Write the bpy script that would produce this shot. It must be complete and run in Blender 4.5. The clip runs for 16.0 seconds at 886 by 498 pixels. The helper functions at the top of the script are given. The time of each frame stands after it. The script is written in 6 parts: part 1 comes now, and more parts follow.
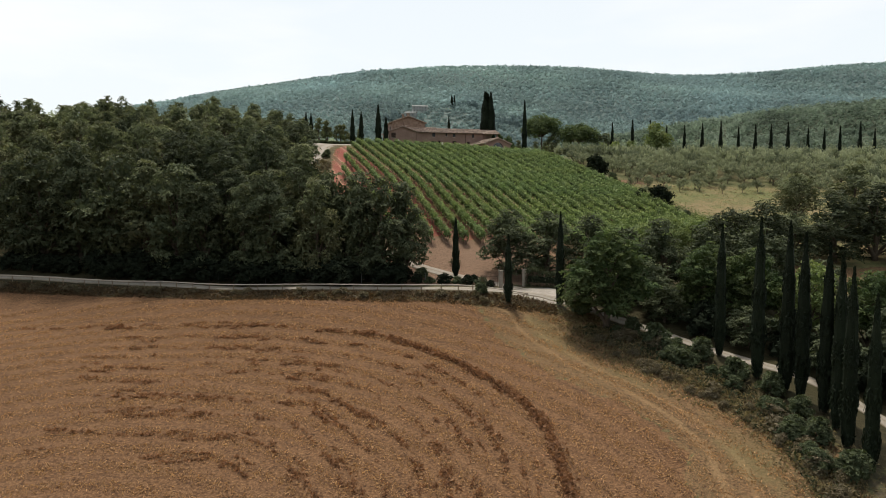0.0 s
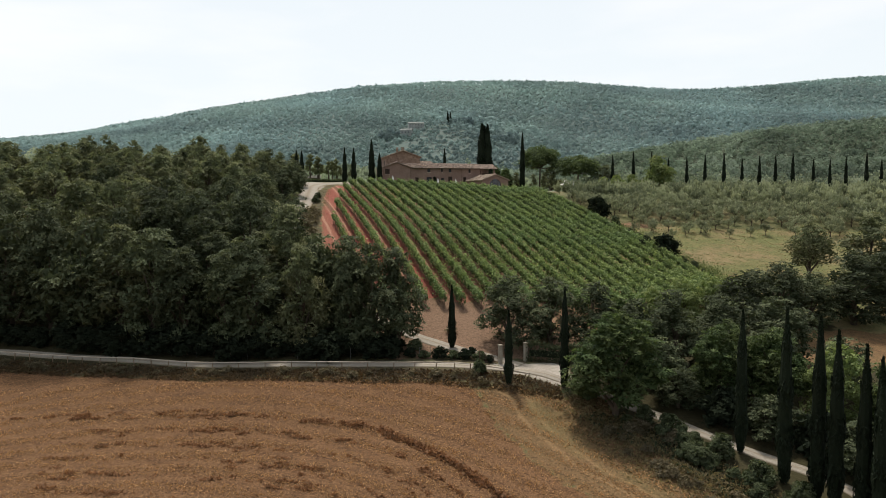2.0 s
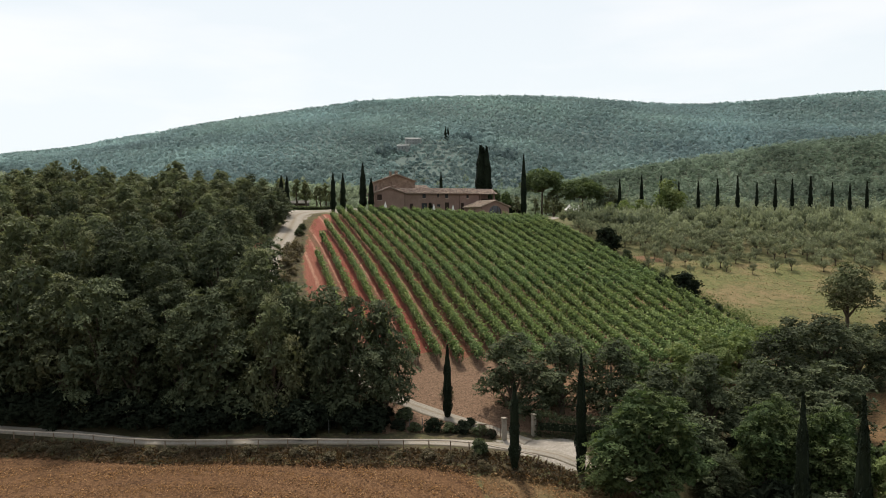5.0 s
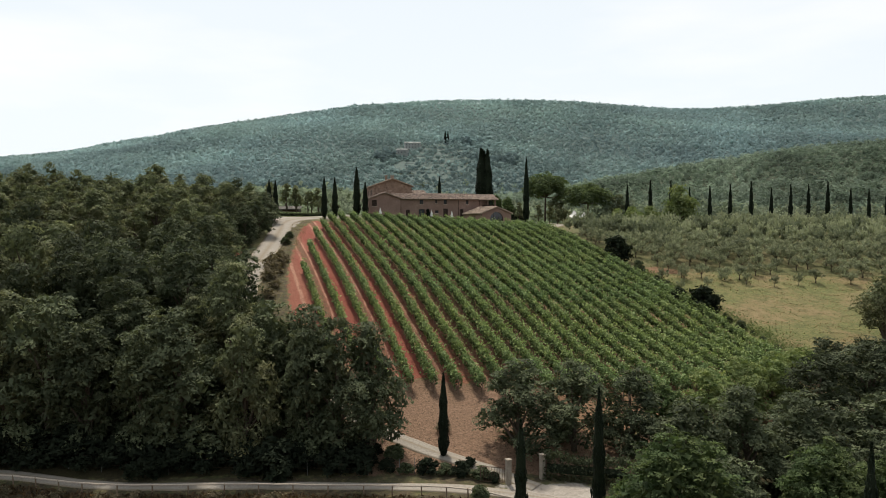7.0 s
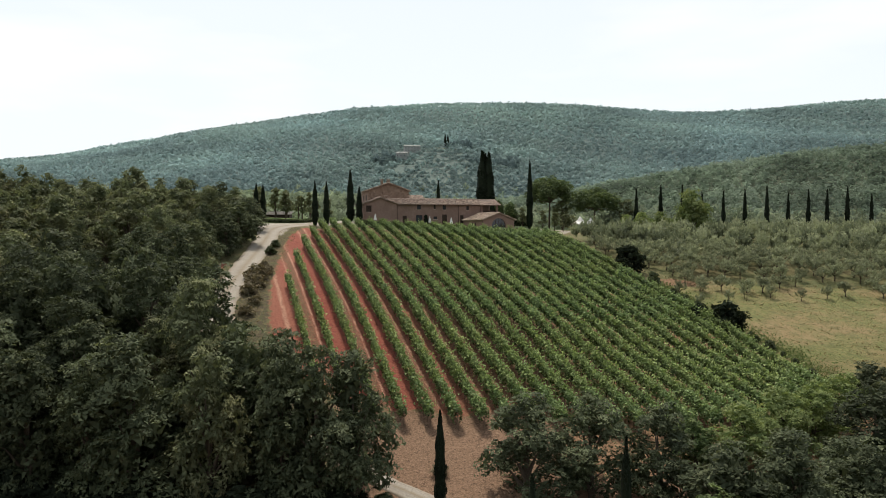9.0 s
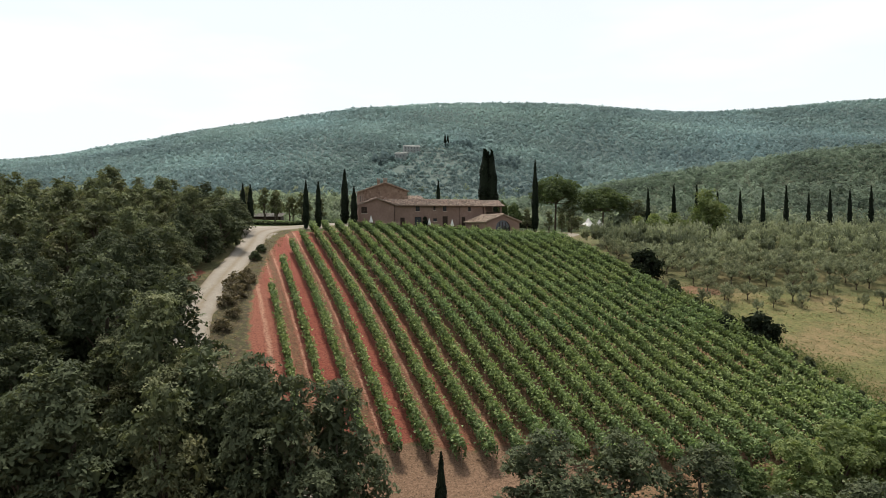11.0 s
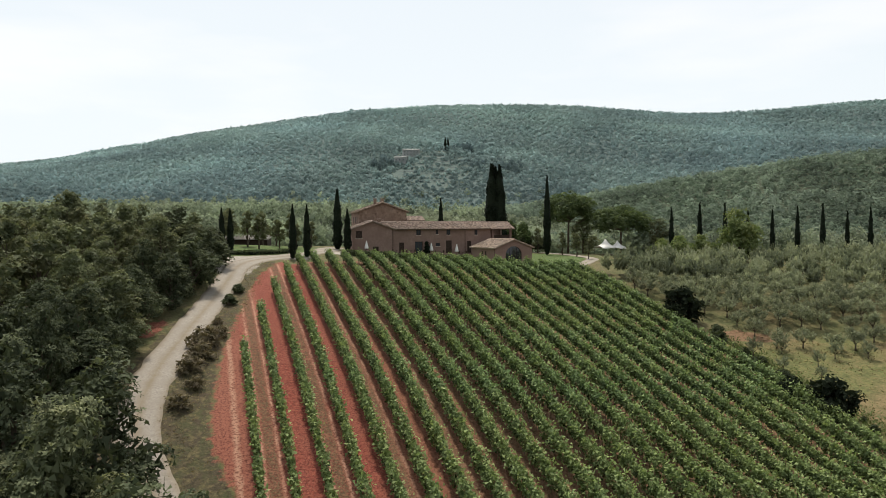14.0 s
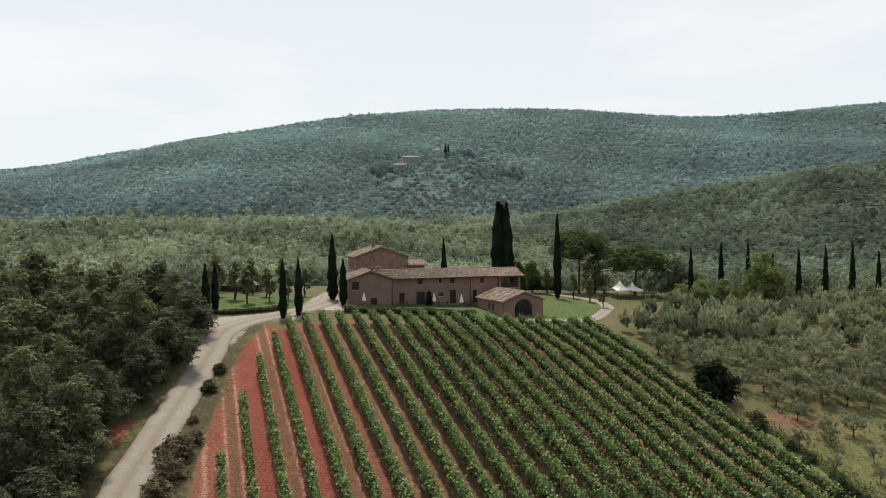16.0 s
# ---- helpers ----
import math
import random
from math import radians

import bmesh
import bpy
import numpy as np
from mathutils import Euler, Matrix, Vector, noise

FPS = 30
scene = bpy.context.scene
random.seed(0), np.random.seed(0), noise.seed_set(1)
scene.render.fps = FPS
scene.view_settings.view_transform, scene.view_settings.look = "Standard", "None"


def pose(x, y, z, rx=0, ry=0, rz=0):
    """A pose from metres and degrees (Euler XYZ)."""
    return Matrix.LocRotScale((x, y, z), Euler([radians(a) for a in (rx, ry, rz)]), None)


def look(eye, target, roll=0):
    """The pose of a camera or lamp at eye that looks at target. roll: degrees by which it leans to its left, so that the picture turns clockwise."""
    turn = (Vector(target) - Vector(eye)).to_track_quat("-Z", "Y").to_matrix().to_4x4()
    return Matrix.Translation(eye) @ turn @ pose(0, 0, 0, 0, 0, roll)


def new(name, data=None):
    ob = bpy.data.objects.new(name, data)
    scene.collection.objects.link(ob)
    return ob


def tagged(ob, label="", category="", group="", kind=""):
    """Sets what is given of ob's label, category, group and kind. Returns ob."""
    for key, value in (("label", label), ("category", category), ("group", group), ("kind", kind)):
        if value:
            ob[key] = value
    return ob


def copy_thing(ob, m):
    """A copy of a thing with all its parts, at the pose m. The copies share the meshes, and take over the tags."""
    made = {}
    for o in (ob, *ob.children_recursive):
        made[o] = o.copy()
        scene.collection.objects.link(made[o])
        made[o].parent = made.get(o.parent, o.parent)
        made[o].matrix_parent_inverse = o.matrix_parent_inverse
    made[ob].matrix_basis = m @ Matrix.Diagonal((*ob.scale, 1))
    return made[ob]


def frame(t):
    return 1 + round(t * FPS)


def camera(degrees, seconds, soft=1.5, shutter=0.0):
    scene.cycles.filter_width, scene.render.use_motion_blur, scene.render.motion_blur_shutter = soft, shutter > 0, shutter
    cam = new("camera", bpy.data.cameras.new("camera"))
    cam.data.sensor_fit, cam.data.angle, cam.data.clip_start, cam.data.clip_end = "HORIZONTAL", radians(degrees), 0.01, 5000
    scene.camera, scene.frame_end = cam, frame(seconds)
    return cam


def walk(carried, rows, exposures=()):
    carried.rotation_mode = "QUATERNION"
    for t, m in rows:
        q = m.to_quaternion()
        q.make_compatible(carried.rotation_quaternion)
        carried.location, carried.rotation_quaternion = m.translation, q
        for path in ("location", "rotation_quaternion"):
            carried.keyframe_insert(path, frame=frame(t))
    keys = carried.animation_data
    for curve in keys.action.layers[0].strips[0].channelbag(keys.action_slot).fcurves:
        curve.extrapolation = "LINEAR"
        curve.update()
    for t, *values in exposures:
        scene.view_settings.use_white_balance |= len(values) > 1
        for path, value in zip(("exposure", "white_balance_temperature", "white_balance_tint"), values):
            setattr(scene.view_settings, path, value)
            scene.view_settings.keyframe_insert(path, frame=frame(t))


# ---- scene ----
cam = camera(64.6, 16.0, soft=0.55)
METRES, EYE, TILT, LEAN, TURN = 83.0, 14.0, -4.2, 0.0, 0.0
ROWS = [
    (0.0, 0.0, 0.0, 0.0, -0.0, 0.0, -0.0),
    (0.5, 0.001, 0.0166, 0.0264, -0.08, 0.19, 0.06),
    (1.0, 0.002, 0.0353, 0.054, -0.16, 0.4, 0.13),
    (1.5, 0.0025, 0.056, 0.0784, -0.21, 0.6, 0.21),
    (2.0, 0.0032, 0.0774, 0.0938, -0.25, 0.86, 0.3),
    (2.5, 0.004, 0.1002, 0.1065, -0.3, 1.06, 0.35),
    (3.0, 0.0053, 0.1247, 0.1191, -0.33, 1.3, 0.36),
    (3.5, 0.0064, 0.1503, 0.1312, -0.36, 1.51, 0.38),
    (4.0, 0.0073, 0.1754, 0.1403, -0.38, 1.67, 0.39),
    (6.5, 0.0145, 0.3153, 0.1614, -0.42, 2.23, 0.29),
    (7.0, 0.0158, 0.3444, 0.1668, -0.41, 2.31, 0.25),
    (7.5, 0.0174, 0.3733, 0.1724, -0.41, 2.39, 0.23),
    (8.0, 0.0184, 0.4019, 0.1778, -0.42, 2.46, 0.21),
    (8.5, 0.0193, 0.4308, 0.1814, -0.41, 2.54, 0.2),
    (9.0, 0.02, 0.4598, 0.185, -0.41, 2.59, 0.19),
    (11.5, 0.0193, 0.607, 0.2015, -0.4, 2.67, 0.28),
    (12.0, 0.0182, 0.637, 0.2047, -0.38, 2.66, 0.32),
    (12.5, 0.0171, 0.6671, 0.2078, -0.38, 2.63, 0.38),
    (13.0, 0.0157, 0.6963, 0.2186, -0.4, 2.68, 0.37),
    (13.5, 0.0142, 0.7249, 0.2428, -0.41, 2.67, 0.4),
    (14.0, 0.0122, 0.7535, 0.2705, -0.43, 2.7, 0.42),
    (14.5, 0.0104, 0.7825, 0.2981, -0.42, 2.73, 0.52),
    (15.0, 0.0084, 0.8111, 0.3264, -0.44, 2.71, 0.58),
    (15.5, 0.0073, 0.8398, 0.3554, -0.44, 2.7, 0.61),
    (16.0, 0.0063, 0.8687, 0.3854, -0.43, 2.65, 0.63),
]
walk(cam, [(t, pose(0, 0, EYE, TILT, LEAN, TURN) @ pose(METRES * x, METRES * y, METRES * z, 90 + pitch, roll, yaw)) for t, x, y, z, yaw, pitch, roll in ROWS], exposures=((0.0, 0.20), (4.0, 0.18), (9.0, 0.25), (12.0, 0.29), (13.0, 0.26), (14.5, 0.16), (16.0, 0.09)))
# ---- world, sun, exposure ----
world = bpy.data.worlds.new("world")
scene.world = world
world.use_nodes = True
wn, wl = world.node_tree.nodes, world.node_tree.links
wn.clear()
SUN_EL, SUN_AZ = 66.0, -14.0          # degrees above the horizon, degrees right of +y
sky = wn.new("ShaderNodeTexSky")
sky.sky_type, sky.sun_disc = "NISHITA", False
sky.sun_elevation, sky.sun_rotation = radians(SUN_EL), radians(SUN_AZ)
sky.air_density, sky.dust_density, sky.ozone_density = 1.0, 4.0, 1.0
veil = wn.new("ShaderNodeMix")
veil.data_type = "RGBA"
veil.inputs[6].default_value = (9.3, 9.9, 10.2, 1)
veil.inputs[7].default_value = (10.3, 10.5, 10.6, 1)
wtex = wn.new("ShaderNodeTexCoord")
wmap = wn.new("ShaderNodeMapping")
wmap.inputs["Scale"].default_value = (1.2, 1.2, 5.0)
wnoise = wn.new("ShaderNodeTexNoise")
wnoise.inputs["Scale"].default_value, wnoise.inputs["Detail"].default_value = 2.2, 6.0
wramp = wn.new("ShaderNodeValToRGB")
wramp.color_ramp.elements[0].position, wramp.color_ramp.elements[1].position = 0.46, 0.66
wl.new(wtex.outputs["Generated"], wmap.inputs["Vector"])
wl.new(wmap.outputs["Vector"], wnoise.inputs["Vector"])
wl.new(wnoise.outputs["Fac"], wramp.inputs["Fac"])
wl.new(wramp.outputs["Color"], veil.inputs[0])
haze = wn.new("ShaderNodeMix")
haze.data_type = "RGBA"
wsep = wn.new("ShaderNodeSeparateXYZ")
wl.new(wtex.outputs["Generated"], wsep.inputs[0])
whaze = wn.new("ShaderNodeMapRange")
whaze.inputs[1].default_value, whaze.inputs[2].default_value = 0.0, 0.9
whaze.inputs[3].default_value, whaze.inputs[4].default_value = 0.95, 0.5
wl.new(wsep.outputs[2], whaze.inputs[0])
wl.new(whaze.outputs[0], haze.inputs[0])
wl.new(sky.outputs["Color"], haze.inputs[6])
wdot = wn.new("ShaderNodeVectorMath")
wdot.operation = "DOT_PRODUCT"
wdot.inputs[1].default_value = (math.sin(radians(SUN_AZ)) * math.cos(radians(SUN_EL)), math.cos(radians(SUN_AZ)) * math.cos(radians(SUN_EL)), math.sin(radians(SUN_EL)))
wl.new(wtex.outputs["Generated"], wdot.inputs[0])
wside = wn.new("ShaderNodeMapRange")
wside.interpolation_type = "SMOOTHSTEP"
wside.inputs[1].default_value, wside.inputs[2].default_value = -0.55, 0.32
wside.inputs[3].default_value, wside.inputs[4].default_value = 0.09, 1.0
wl.new(wdot.outputs["Value"], wside.inputs[0])
wscale = wn.new("ShaderNodeVectorMath")
wscale.operation = "SCALE"
wl.new(veil.outputs[2], wscale.inputs[0])
wl.new(wside.outputs[0], wscale.inputs["Scale"])
wl.new(wscale.outputs[0], haze.inputs[7])
wbg = wn.new("ShaderNodeBackground")
wbg.inputs["Strength"].default_value = 0.092
wout = wn.new("ShaderNodeOutputWorld")
wl.new(haze.outputs[2], wbg.inputs["Color"])
wl.new(wbg.outputs["Background"], wout.inputs["Surface"])

sun = new("sun", bpy.data.lights.new("sun", "SUN"))
sun.data.energy, sun.data.angle, sun.data.color = 3.6, radians(6.0), (1.0, 0.93, 0.82)
sun_dir = Vector((math.sin(radians(SUN_AZ)) * math.cos(radians(SUN_EL)), math.cos(radians(SUN_AZ)) * math.cos(radians(SUN_EL)), math.sin(radians(SUN_EL))))
sun.matrix_world = look(sun_dir * 300, (0, 0, 0))
tagged(sun, "hazy summer sun above the hills", "sun")


# ---- materials ----
def material(name, a, b, rough=0.8, grain=30.0, patch=1.0, bump=0.3, bump_scale=60.0, c=None, island=0.0, through_light=0.0, metal=0.0, spec=0.3, obj_random=0.0, dist=0.02, tone=0.0, ior=0.0, tint=(1.5, 1.6, 0.7)):
    """Colour a to b by two scales of noise (per metre), c on the coarse patches, optional random tone per island."""
    m = bpy.data.materials.new(name)
    m.use_nodes = True
    n, l = m.node_tree.nodes, m.node_tree.links
    bsdf, out = n["Principled BSDF"], n["Material Output"]
    bsdf.inputs["Roughness"].default_value, bsdf.inputs["Metallic"].default_value = rough, metal
    bsdf.inputs["Specular IOR Level"].default_value = spec
    co = n.new("ShaderNodeTexCoord")
    fine, coarse = n.new("ShaderNodeTexNoise"), n.new("ShaderNodeTexNoise")
    fine.inputs["Scale"].default_value, fine.inputs["Detail"].default_value = grain, 4.0
    coarse.inputs["Scale"].default_value, coarse.inputs["Detail"].default_value = patch, 5.0
    for k in (fine, coarse):
        l.new(co.outputs["Object"], k.inputs["Vector"])
    rf, rc = n.new("ShaderNodeMapRange"), n.new("ShaderNodeMapRange")
    rf.inputs[1].default_value, rf.inputs[2].default_value = 0.3, 0.7
    rc.inputs[1].default_value, rc.inputs[2].default_value = 0.38, 0.64
    l.new(fine.outputs["Fac"], rf.inputs[0])
    l.new(coarse.outputs["Fac"], rc.inputs[0])
    mix = n.new("ShaderNodeMix")
    mix.data_type = "RGBA"
    mix.inputs[6].default_value, mix.inputs[7].default_value = (*a, 1), (*b, 1)
    l.new(rf.outputs[0], mix.inputs[0])
    last = mix.outputs[2]
    mix2 = n.new("ShaderNodeMix")
    mix2.data_type = "RGBA"
    mix2.inputs[7].default_value = (*(c if c else [0.5 * (p + q) for p, q in zip(a, b)]), 1)
    l.new(last, mix2.inputs[6])
    sc = n.new("ShaderNodeMath")
    sc.operation, sc.inputs[1].default_value = "MULTIPLY", 0.75
    l.new(rc.outputs[0], sc.inputs[0])
    l.new(sc.outputs[0], mix2.inputs[0])
    last = mix2.outputs[2]
    for amount, kind in ((island, "island"), (obj_random, "object")):
        if amount:
            if kind == "island":
                src = n.new("ShaderNodeNewGeometry").outputs["Random Per Island"]
            else:
                src = n.new("ShaderNodeObjectInfo").outputs["Random"]
            mr = n.new("ShaderNodeMapRange")
            mr.inputs[3].default_value, mr.inputs[4].default_value = 1 - amount, 1 + amount
            l.new(src, mr.inputs[0])
            hs = n.new("ShaderNodeHueSaturation")
            l.new(mr.outputs[0], hs.inputs["Value"])
            l.new(last, hs.inputs["Color"])
            last = hs.outputs["Color"]
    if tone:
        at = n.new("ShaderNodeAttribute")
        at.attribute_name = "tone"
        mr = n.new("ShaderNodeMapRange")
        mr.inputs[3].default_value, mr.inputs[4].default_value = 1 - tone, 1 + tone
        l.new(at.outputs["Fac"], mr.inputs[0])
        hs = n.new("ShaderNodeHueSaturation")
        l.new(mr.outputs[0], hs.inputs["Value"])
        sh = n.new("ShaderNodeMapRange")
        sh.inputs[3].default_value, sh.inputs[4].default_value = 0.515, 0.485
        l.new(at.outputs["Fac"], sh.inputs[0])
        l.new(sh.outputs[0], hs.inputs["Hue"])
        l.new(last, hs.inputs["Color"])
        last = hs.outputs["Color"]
    if ior:
        bsdf.inputs["IOR"].default_value = ior
    l.new(last, bsdf.inputs["Base Color"])
    if bump:
        bn, bt = n.new("ShaderNodeBump"), n.new("ShaderNodeTexNoise")
        bt.inputs["Scale"].default_value, bt.inputs["Detail"].default_value = bump_scale, 5.0
        l.new(co.outputs["Object"], bt.inputs["Vector"])
        bn.inputs["Strength"].default_value, bn.inputs["Distance"].default_value = bump, dist
        l.new(bt.outputs["Fac"], bn.inputs["Height"])
        l.new(bn.outputs["Normal"], bsdf.inputs["Normal"])
    if through_light:
        tr, ms = n.new("ShaderNodeBsdfTranslucent"), n.new("ShaderNodeMixShader")
        warm = n.new("ShaderNodeMix")
        warm.data_type, warm.blend_type = "RGBA", "MULTIPLY"
        warm.inputs[0].default_value = 1.0
        warm.inputs[7].default_value = (*tint, 1)
        l.new(last, warm.inputs[6])
        l.new(warm.outputs[2], tr.inputs["Color"])
        ms.inputs[0].default_value = through_light
        l.new(bsdf.outputs[0], ms.inputs[1])
        l.new(tr.outputs[0], ms.inputs[2])
        l.new(ms.outputs[0], out.inputs["Surface"])
    return m


M = {
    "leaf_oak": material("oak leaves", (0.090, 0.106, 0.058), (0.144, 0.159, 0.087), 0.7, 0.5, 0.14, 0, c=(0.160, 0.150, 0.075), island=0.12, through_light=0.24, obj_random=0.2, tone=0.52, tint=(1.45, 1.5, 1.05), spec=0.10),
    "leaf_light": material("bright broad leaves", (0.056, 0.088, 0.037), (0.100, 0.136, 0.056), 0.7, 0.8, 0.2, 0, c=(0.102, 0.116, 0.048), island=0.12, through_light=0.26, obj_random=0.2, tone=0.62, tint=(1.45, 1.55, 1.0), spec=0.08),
    # dark leaves: evergreens, and oaks whose shade is put into the colour
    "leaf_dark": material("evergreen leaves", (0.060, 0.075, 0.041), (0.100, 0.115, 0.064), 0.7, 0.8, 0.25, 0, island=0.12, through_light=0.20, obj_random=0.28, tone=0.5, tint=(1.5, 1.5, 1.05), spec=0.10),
    "leaf_shade": material("oak leaves darkened for shade", (0.052, 0.066, 0.037), (0.090, 0.104, 0.058), 0.7, 0.8, 0.25, 0, island=0.12, through_light=0.20, obj_random=0.3, tone=0.6, tint=(1.5, 1.5, 1.05), spec=0.10),
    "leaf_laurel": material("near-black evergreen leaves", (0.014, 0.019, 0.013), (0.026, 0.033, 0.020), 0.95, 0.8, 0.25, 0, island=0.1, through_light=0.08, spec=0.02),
    "leaf_cypress": material("cypress foliage", (0.008, 0.013, 0.007), (0.017, 0.024, 0.012), 0.7, 2, 0.4, 0, island=0.3, through_light=0.05, obj_random=0.15, spec=0.1),
    "leaf_olive": material("grey green olive leaves", (0.142, 0.160, 0.102), (0.224, 0.240, 0.157), 0.6, 1.5, 0.4, 0, island=0.12, through_light=0.36, obj_random=0.2, tone=0.5, tint=(1.3, 1.35, 1.05), spec=0.1),
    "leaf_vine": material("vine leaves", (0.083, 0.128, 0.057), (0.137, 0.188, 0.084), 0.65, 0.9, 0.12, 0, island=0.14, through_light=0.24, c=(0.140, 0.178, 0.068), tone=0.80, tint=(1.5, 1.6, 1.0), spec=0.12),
    "leaf_yellow": material("yellow green leaves", (0.115, 0.158, 0.060), (0.190, 0.230, 0.090), 0.6, 0.8, 0.2, 0, c=(0.155, 0.178, 0.074), island=0.12, through_light=0.34, obj_random=0.2, tone=0.35, tint=(1.4, 1.4, 0.9), spec=0.1),
    "leaf_pine": material("pine needles", (0.068, 0.094, 0.047), (0.110, 0.138, 0.069), 0.7, 1.5, 0.4, 0, island=0.12, tone=0.5, through_light=0.30, spec=0.1),
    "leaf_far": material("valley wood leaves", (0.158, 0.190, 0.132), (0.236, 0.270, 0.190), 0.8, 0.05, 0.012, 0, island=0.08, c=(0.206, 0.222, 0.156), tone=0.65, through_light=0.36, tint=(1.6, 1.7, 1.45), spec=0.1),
    # blue in this leaf colour is painted haze, for trees on the far hill
    "leaf_clump_haze": material("dark oak leaves with painted haze", (0.090, 0.128, 0.130), (0.130, 0.168, 0.162), 0.9, 0.05, 0.02, 0, island=0.2, through_light=0.3, tint=(1.6, 1.7, 1.75), spec=0.1),
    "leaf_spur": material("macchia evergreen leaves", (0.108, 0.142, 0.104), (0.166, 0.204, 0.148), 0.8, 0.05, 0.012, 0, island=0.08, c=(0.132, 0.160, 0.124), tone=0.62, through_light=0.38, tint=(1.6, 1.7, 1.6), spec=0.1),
    # pale blue-green leaf colour stands in for haze over the far hill
    "leaf_hill_haze": material("hill leaves with painted haze", (0.158, 0.216, 0.198), (0.200, 0.256, 0.228), 0.9, 0.02, 0.004, 0, island=0.06, c=(0.166, 0.226, 0.224), tone=0.46, through_light=0.40, tint=(1.7, 1.8, 1.9), spec=0.1),
    "vine_wood": material("peeling vine stem bark", (0.13, 0.086, 0.060), (0.22, 0.152, 0.108), 0.95, 8, 1.0, 0.6, 12),
    "wire_post": material("grey galvanised post", (0.10, 0.10, 0.095), (0.16, 0.155, 0.145), 0.7, 8, 1.0, 0.1, 20),
    "bark": material("rough bark", (0.055, 0.042, 0.03), (0.11, 0.085, 0.06), 0.95, 8, 1.0, 0.8, 10),
    "plaster": material("old ochre pink plaster", (0.232, 0.152, 0.124), (0.290, 0.196, 0.160), 0.95, 2.5, 0.35, 0.25, 12, c=(0.205, 0.132, 0.104)),
    "stone": material("rubble stone masonry", (0.135, 0.088, 0.064), (0.36, 0.262, 0.196), 0.95, 2.0, 0.5, 0.9, 4, c=(0.215, 0.145, 0.105), dist=0.1),
    "tile": material("weathered terracotta", (0.170, 0.120, 0.094), (0.345, 0.266, 0.216), 0.9, 2.0, 0.5, 0.4, 10, c=(0.235, 0.190, 0.155), island=0.45),
    "pale_tile": material("pale lichened terracotta", (0.225, 0.172, 0.132), (0.385, 0.314, 0.248), 0.9, 2.0, 0.6, 0.4, 10, c=(0.27, 0.20, 0.150), island=0.45),
    "wood": material("dark brown shutter wood", (0.032, 0.020, 0.014), (0.052, 0.032, 0.021), 0.7, 12, 1, 0.3, 20),
    "pale_frame": material("pale window surround", (0.45, 0.38, 0.30), (0.55, 0.47, 0.38), 0.9, 8, 1, 0.2, 20),
    "rust": material("brown metal gutter", (0.08, 0.05, 0.035), (0.11, 0.07, 0.05), 0.6, 10, 1, 0.1, 20, metal=0.3),
    "fence_wood": material("weathered fence wood", (0.36, 0.30, 0.24), (0.50, 0.43, 0.35), 0.9, 10, 1, 0.4, 30),
    "post_wood": material("vineyard post wood", (0.15, 0.105, 0.07), (0.24, 0.175, 0.12), 0.9, 10, 1, 0.4, 30),
    "pillar": material("pale stucco gate pillar", (0.25, 0.222, 0.180), (0.33, 0.29, 0.238), 0.95, 6, 1, 0.4, 20, c=(0.23, 0.195, 0.145)),
    "canvas": material("white canvas", (0.74, 0.72, 0.68), (0.82, 0.80, 0.76), 0.8, 6, 1, 0.1, 20, c=(0.66, 0.62, 0.57)),
    "sheet": material("dull pale sheet roof", (0.30, 0.28, 0.25), (0.40, 0.375, 0.34), 0.7, 4, 0.5, 0.1, 20, c=(0.24, 0.21, 0.18)),
    "palestone": material("pale weathered stone", (0.30, 0.31, 0.30), (0.42, 0.42, 0.40), 0.95, 0.8, 0.15, 0.2, 2, c=(0.26, 0.28, 0.26)),
    "greywood": material("grey weathered shutters", (0.11, 0.12, 0.12), (0.17, 0.18, 0.175), 0.8, 4, 1, 0.1, 10),
    "straw": material("cut straw", (0.28, 0.168, 0.082), (0.46, 0.295, 0.150), 0.9, 3, 0.3, 0, island=0.5, through_light=0.45, tint=(1.2, 1.1, 0.9)),
    "darkstraw": material("dark cut hay", (0.150, 0.076, 0.040), (0.285, 0.160, 0.084), 0.95, 3, 0.3, 0, island=0.5, through_light=0.35, tint=(1.3, 1.1, 0.8)),
    "drygrass": material("dry grass blades", (0.13, 0.104, 0.056), (0.215, 0.172, 0.094), 0.9, 2, 0.3, 0, island=0.35, through_light=0.45, tint=(1.2, 1.2, 0.9)),
    "scrub": material("scrub leaves", (0.056, 0.038, 0.020), (0.108, 0.074, 0.037), 0.8, 2, 0.3, 0, island=0.45, through_light=0.3, tint=(1.4, 1.2, 0.8)),
    "glass": material("dark window pane", (0.03, 0.035, 0.04), (0.04, 0.045, 0.05), 0.08, 2, 1, 0, spec=0.6),
    "bluepane": material("reflecting arched pane", (0.012, 0.014, 0.020), (0.018, 0.020, 0.026), 0.05, 2, 1, 0, spec=0.5, ior=2.3),
    "hedge": material("clipped hedge leaves", (0.054, 0.068, 0.036), (0.090, 0.106, 0.056), 0.7, 2, 0.4, 0, island=0.15, tone=0.4, through_light=0.18, spec=0.1),
    "dryplant": material("dry bush twigs", (0.112, 0.092, 0.058), (0.180, 0.150, 0.094), 0.9, 2, 0.4, 0, island=0.2, tone=0.4, through_light=0.3, tint=(1.2, 1.2, 0.8)),
}


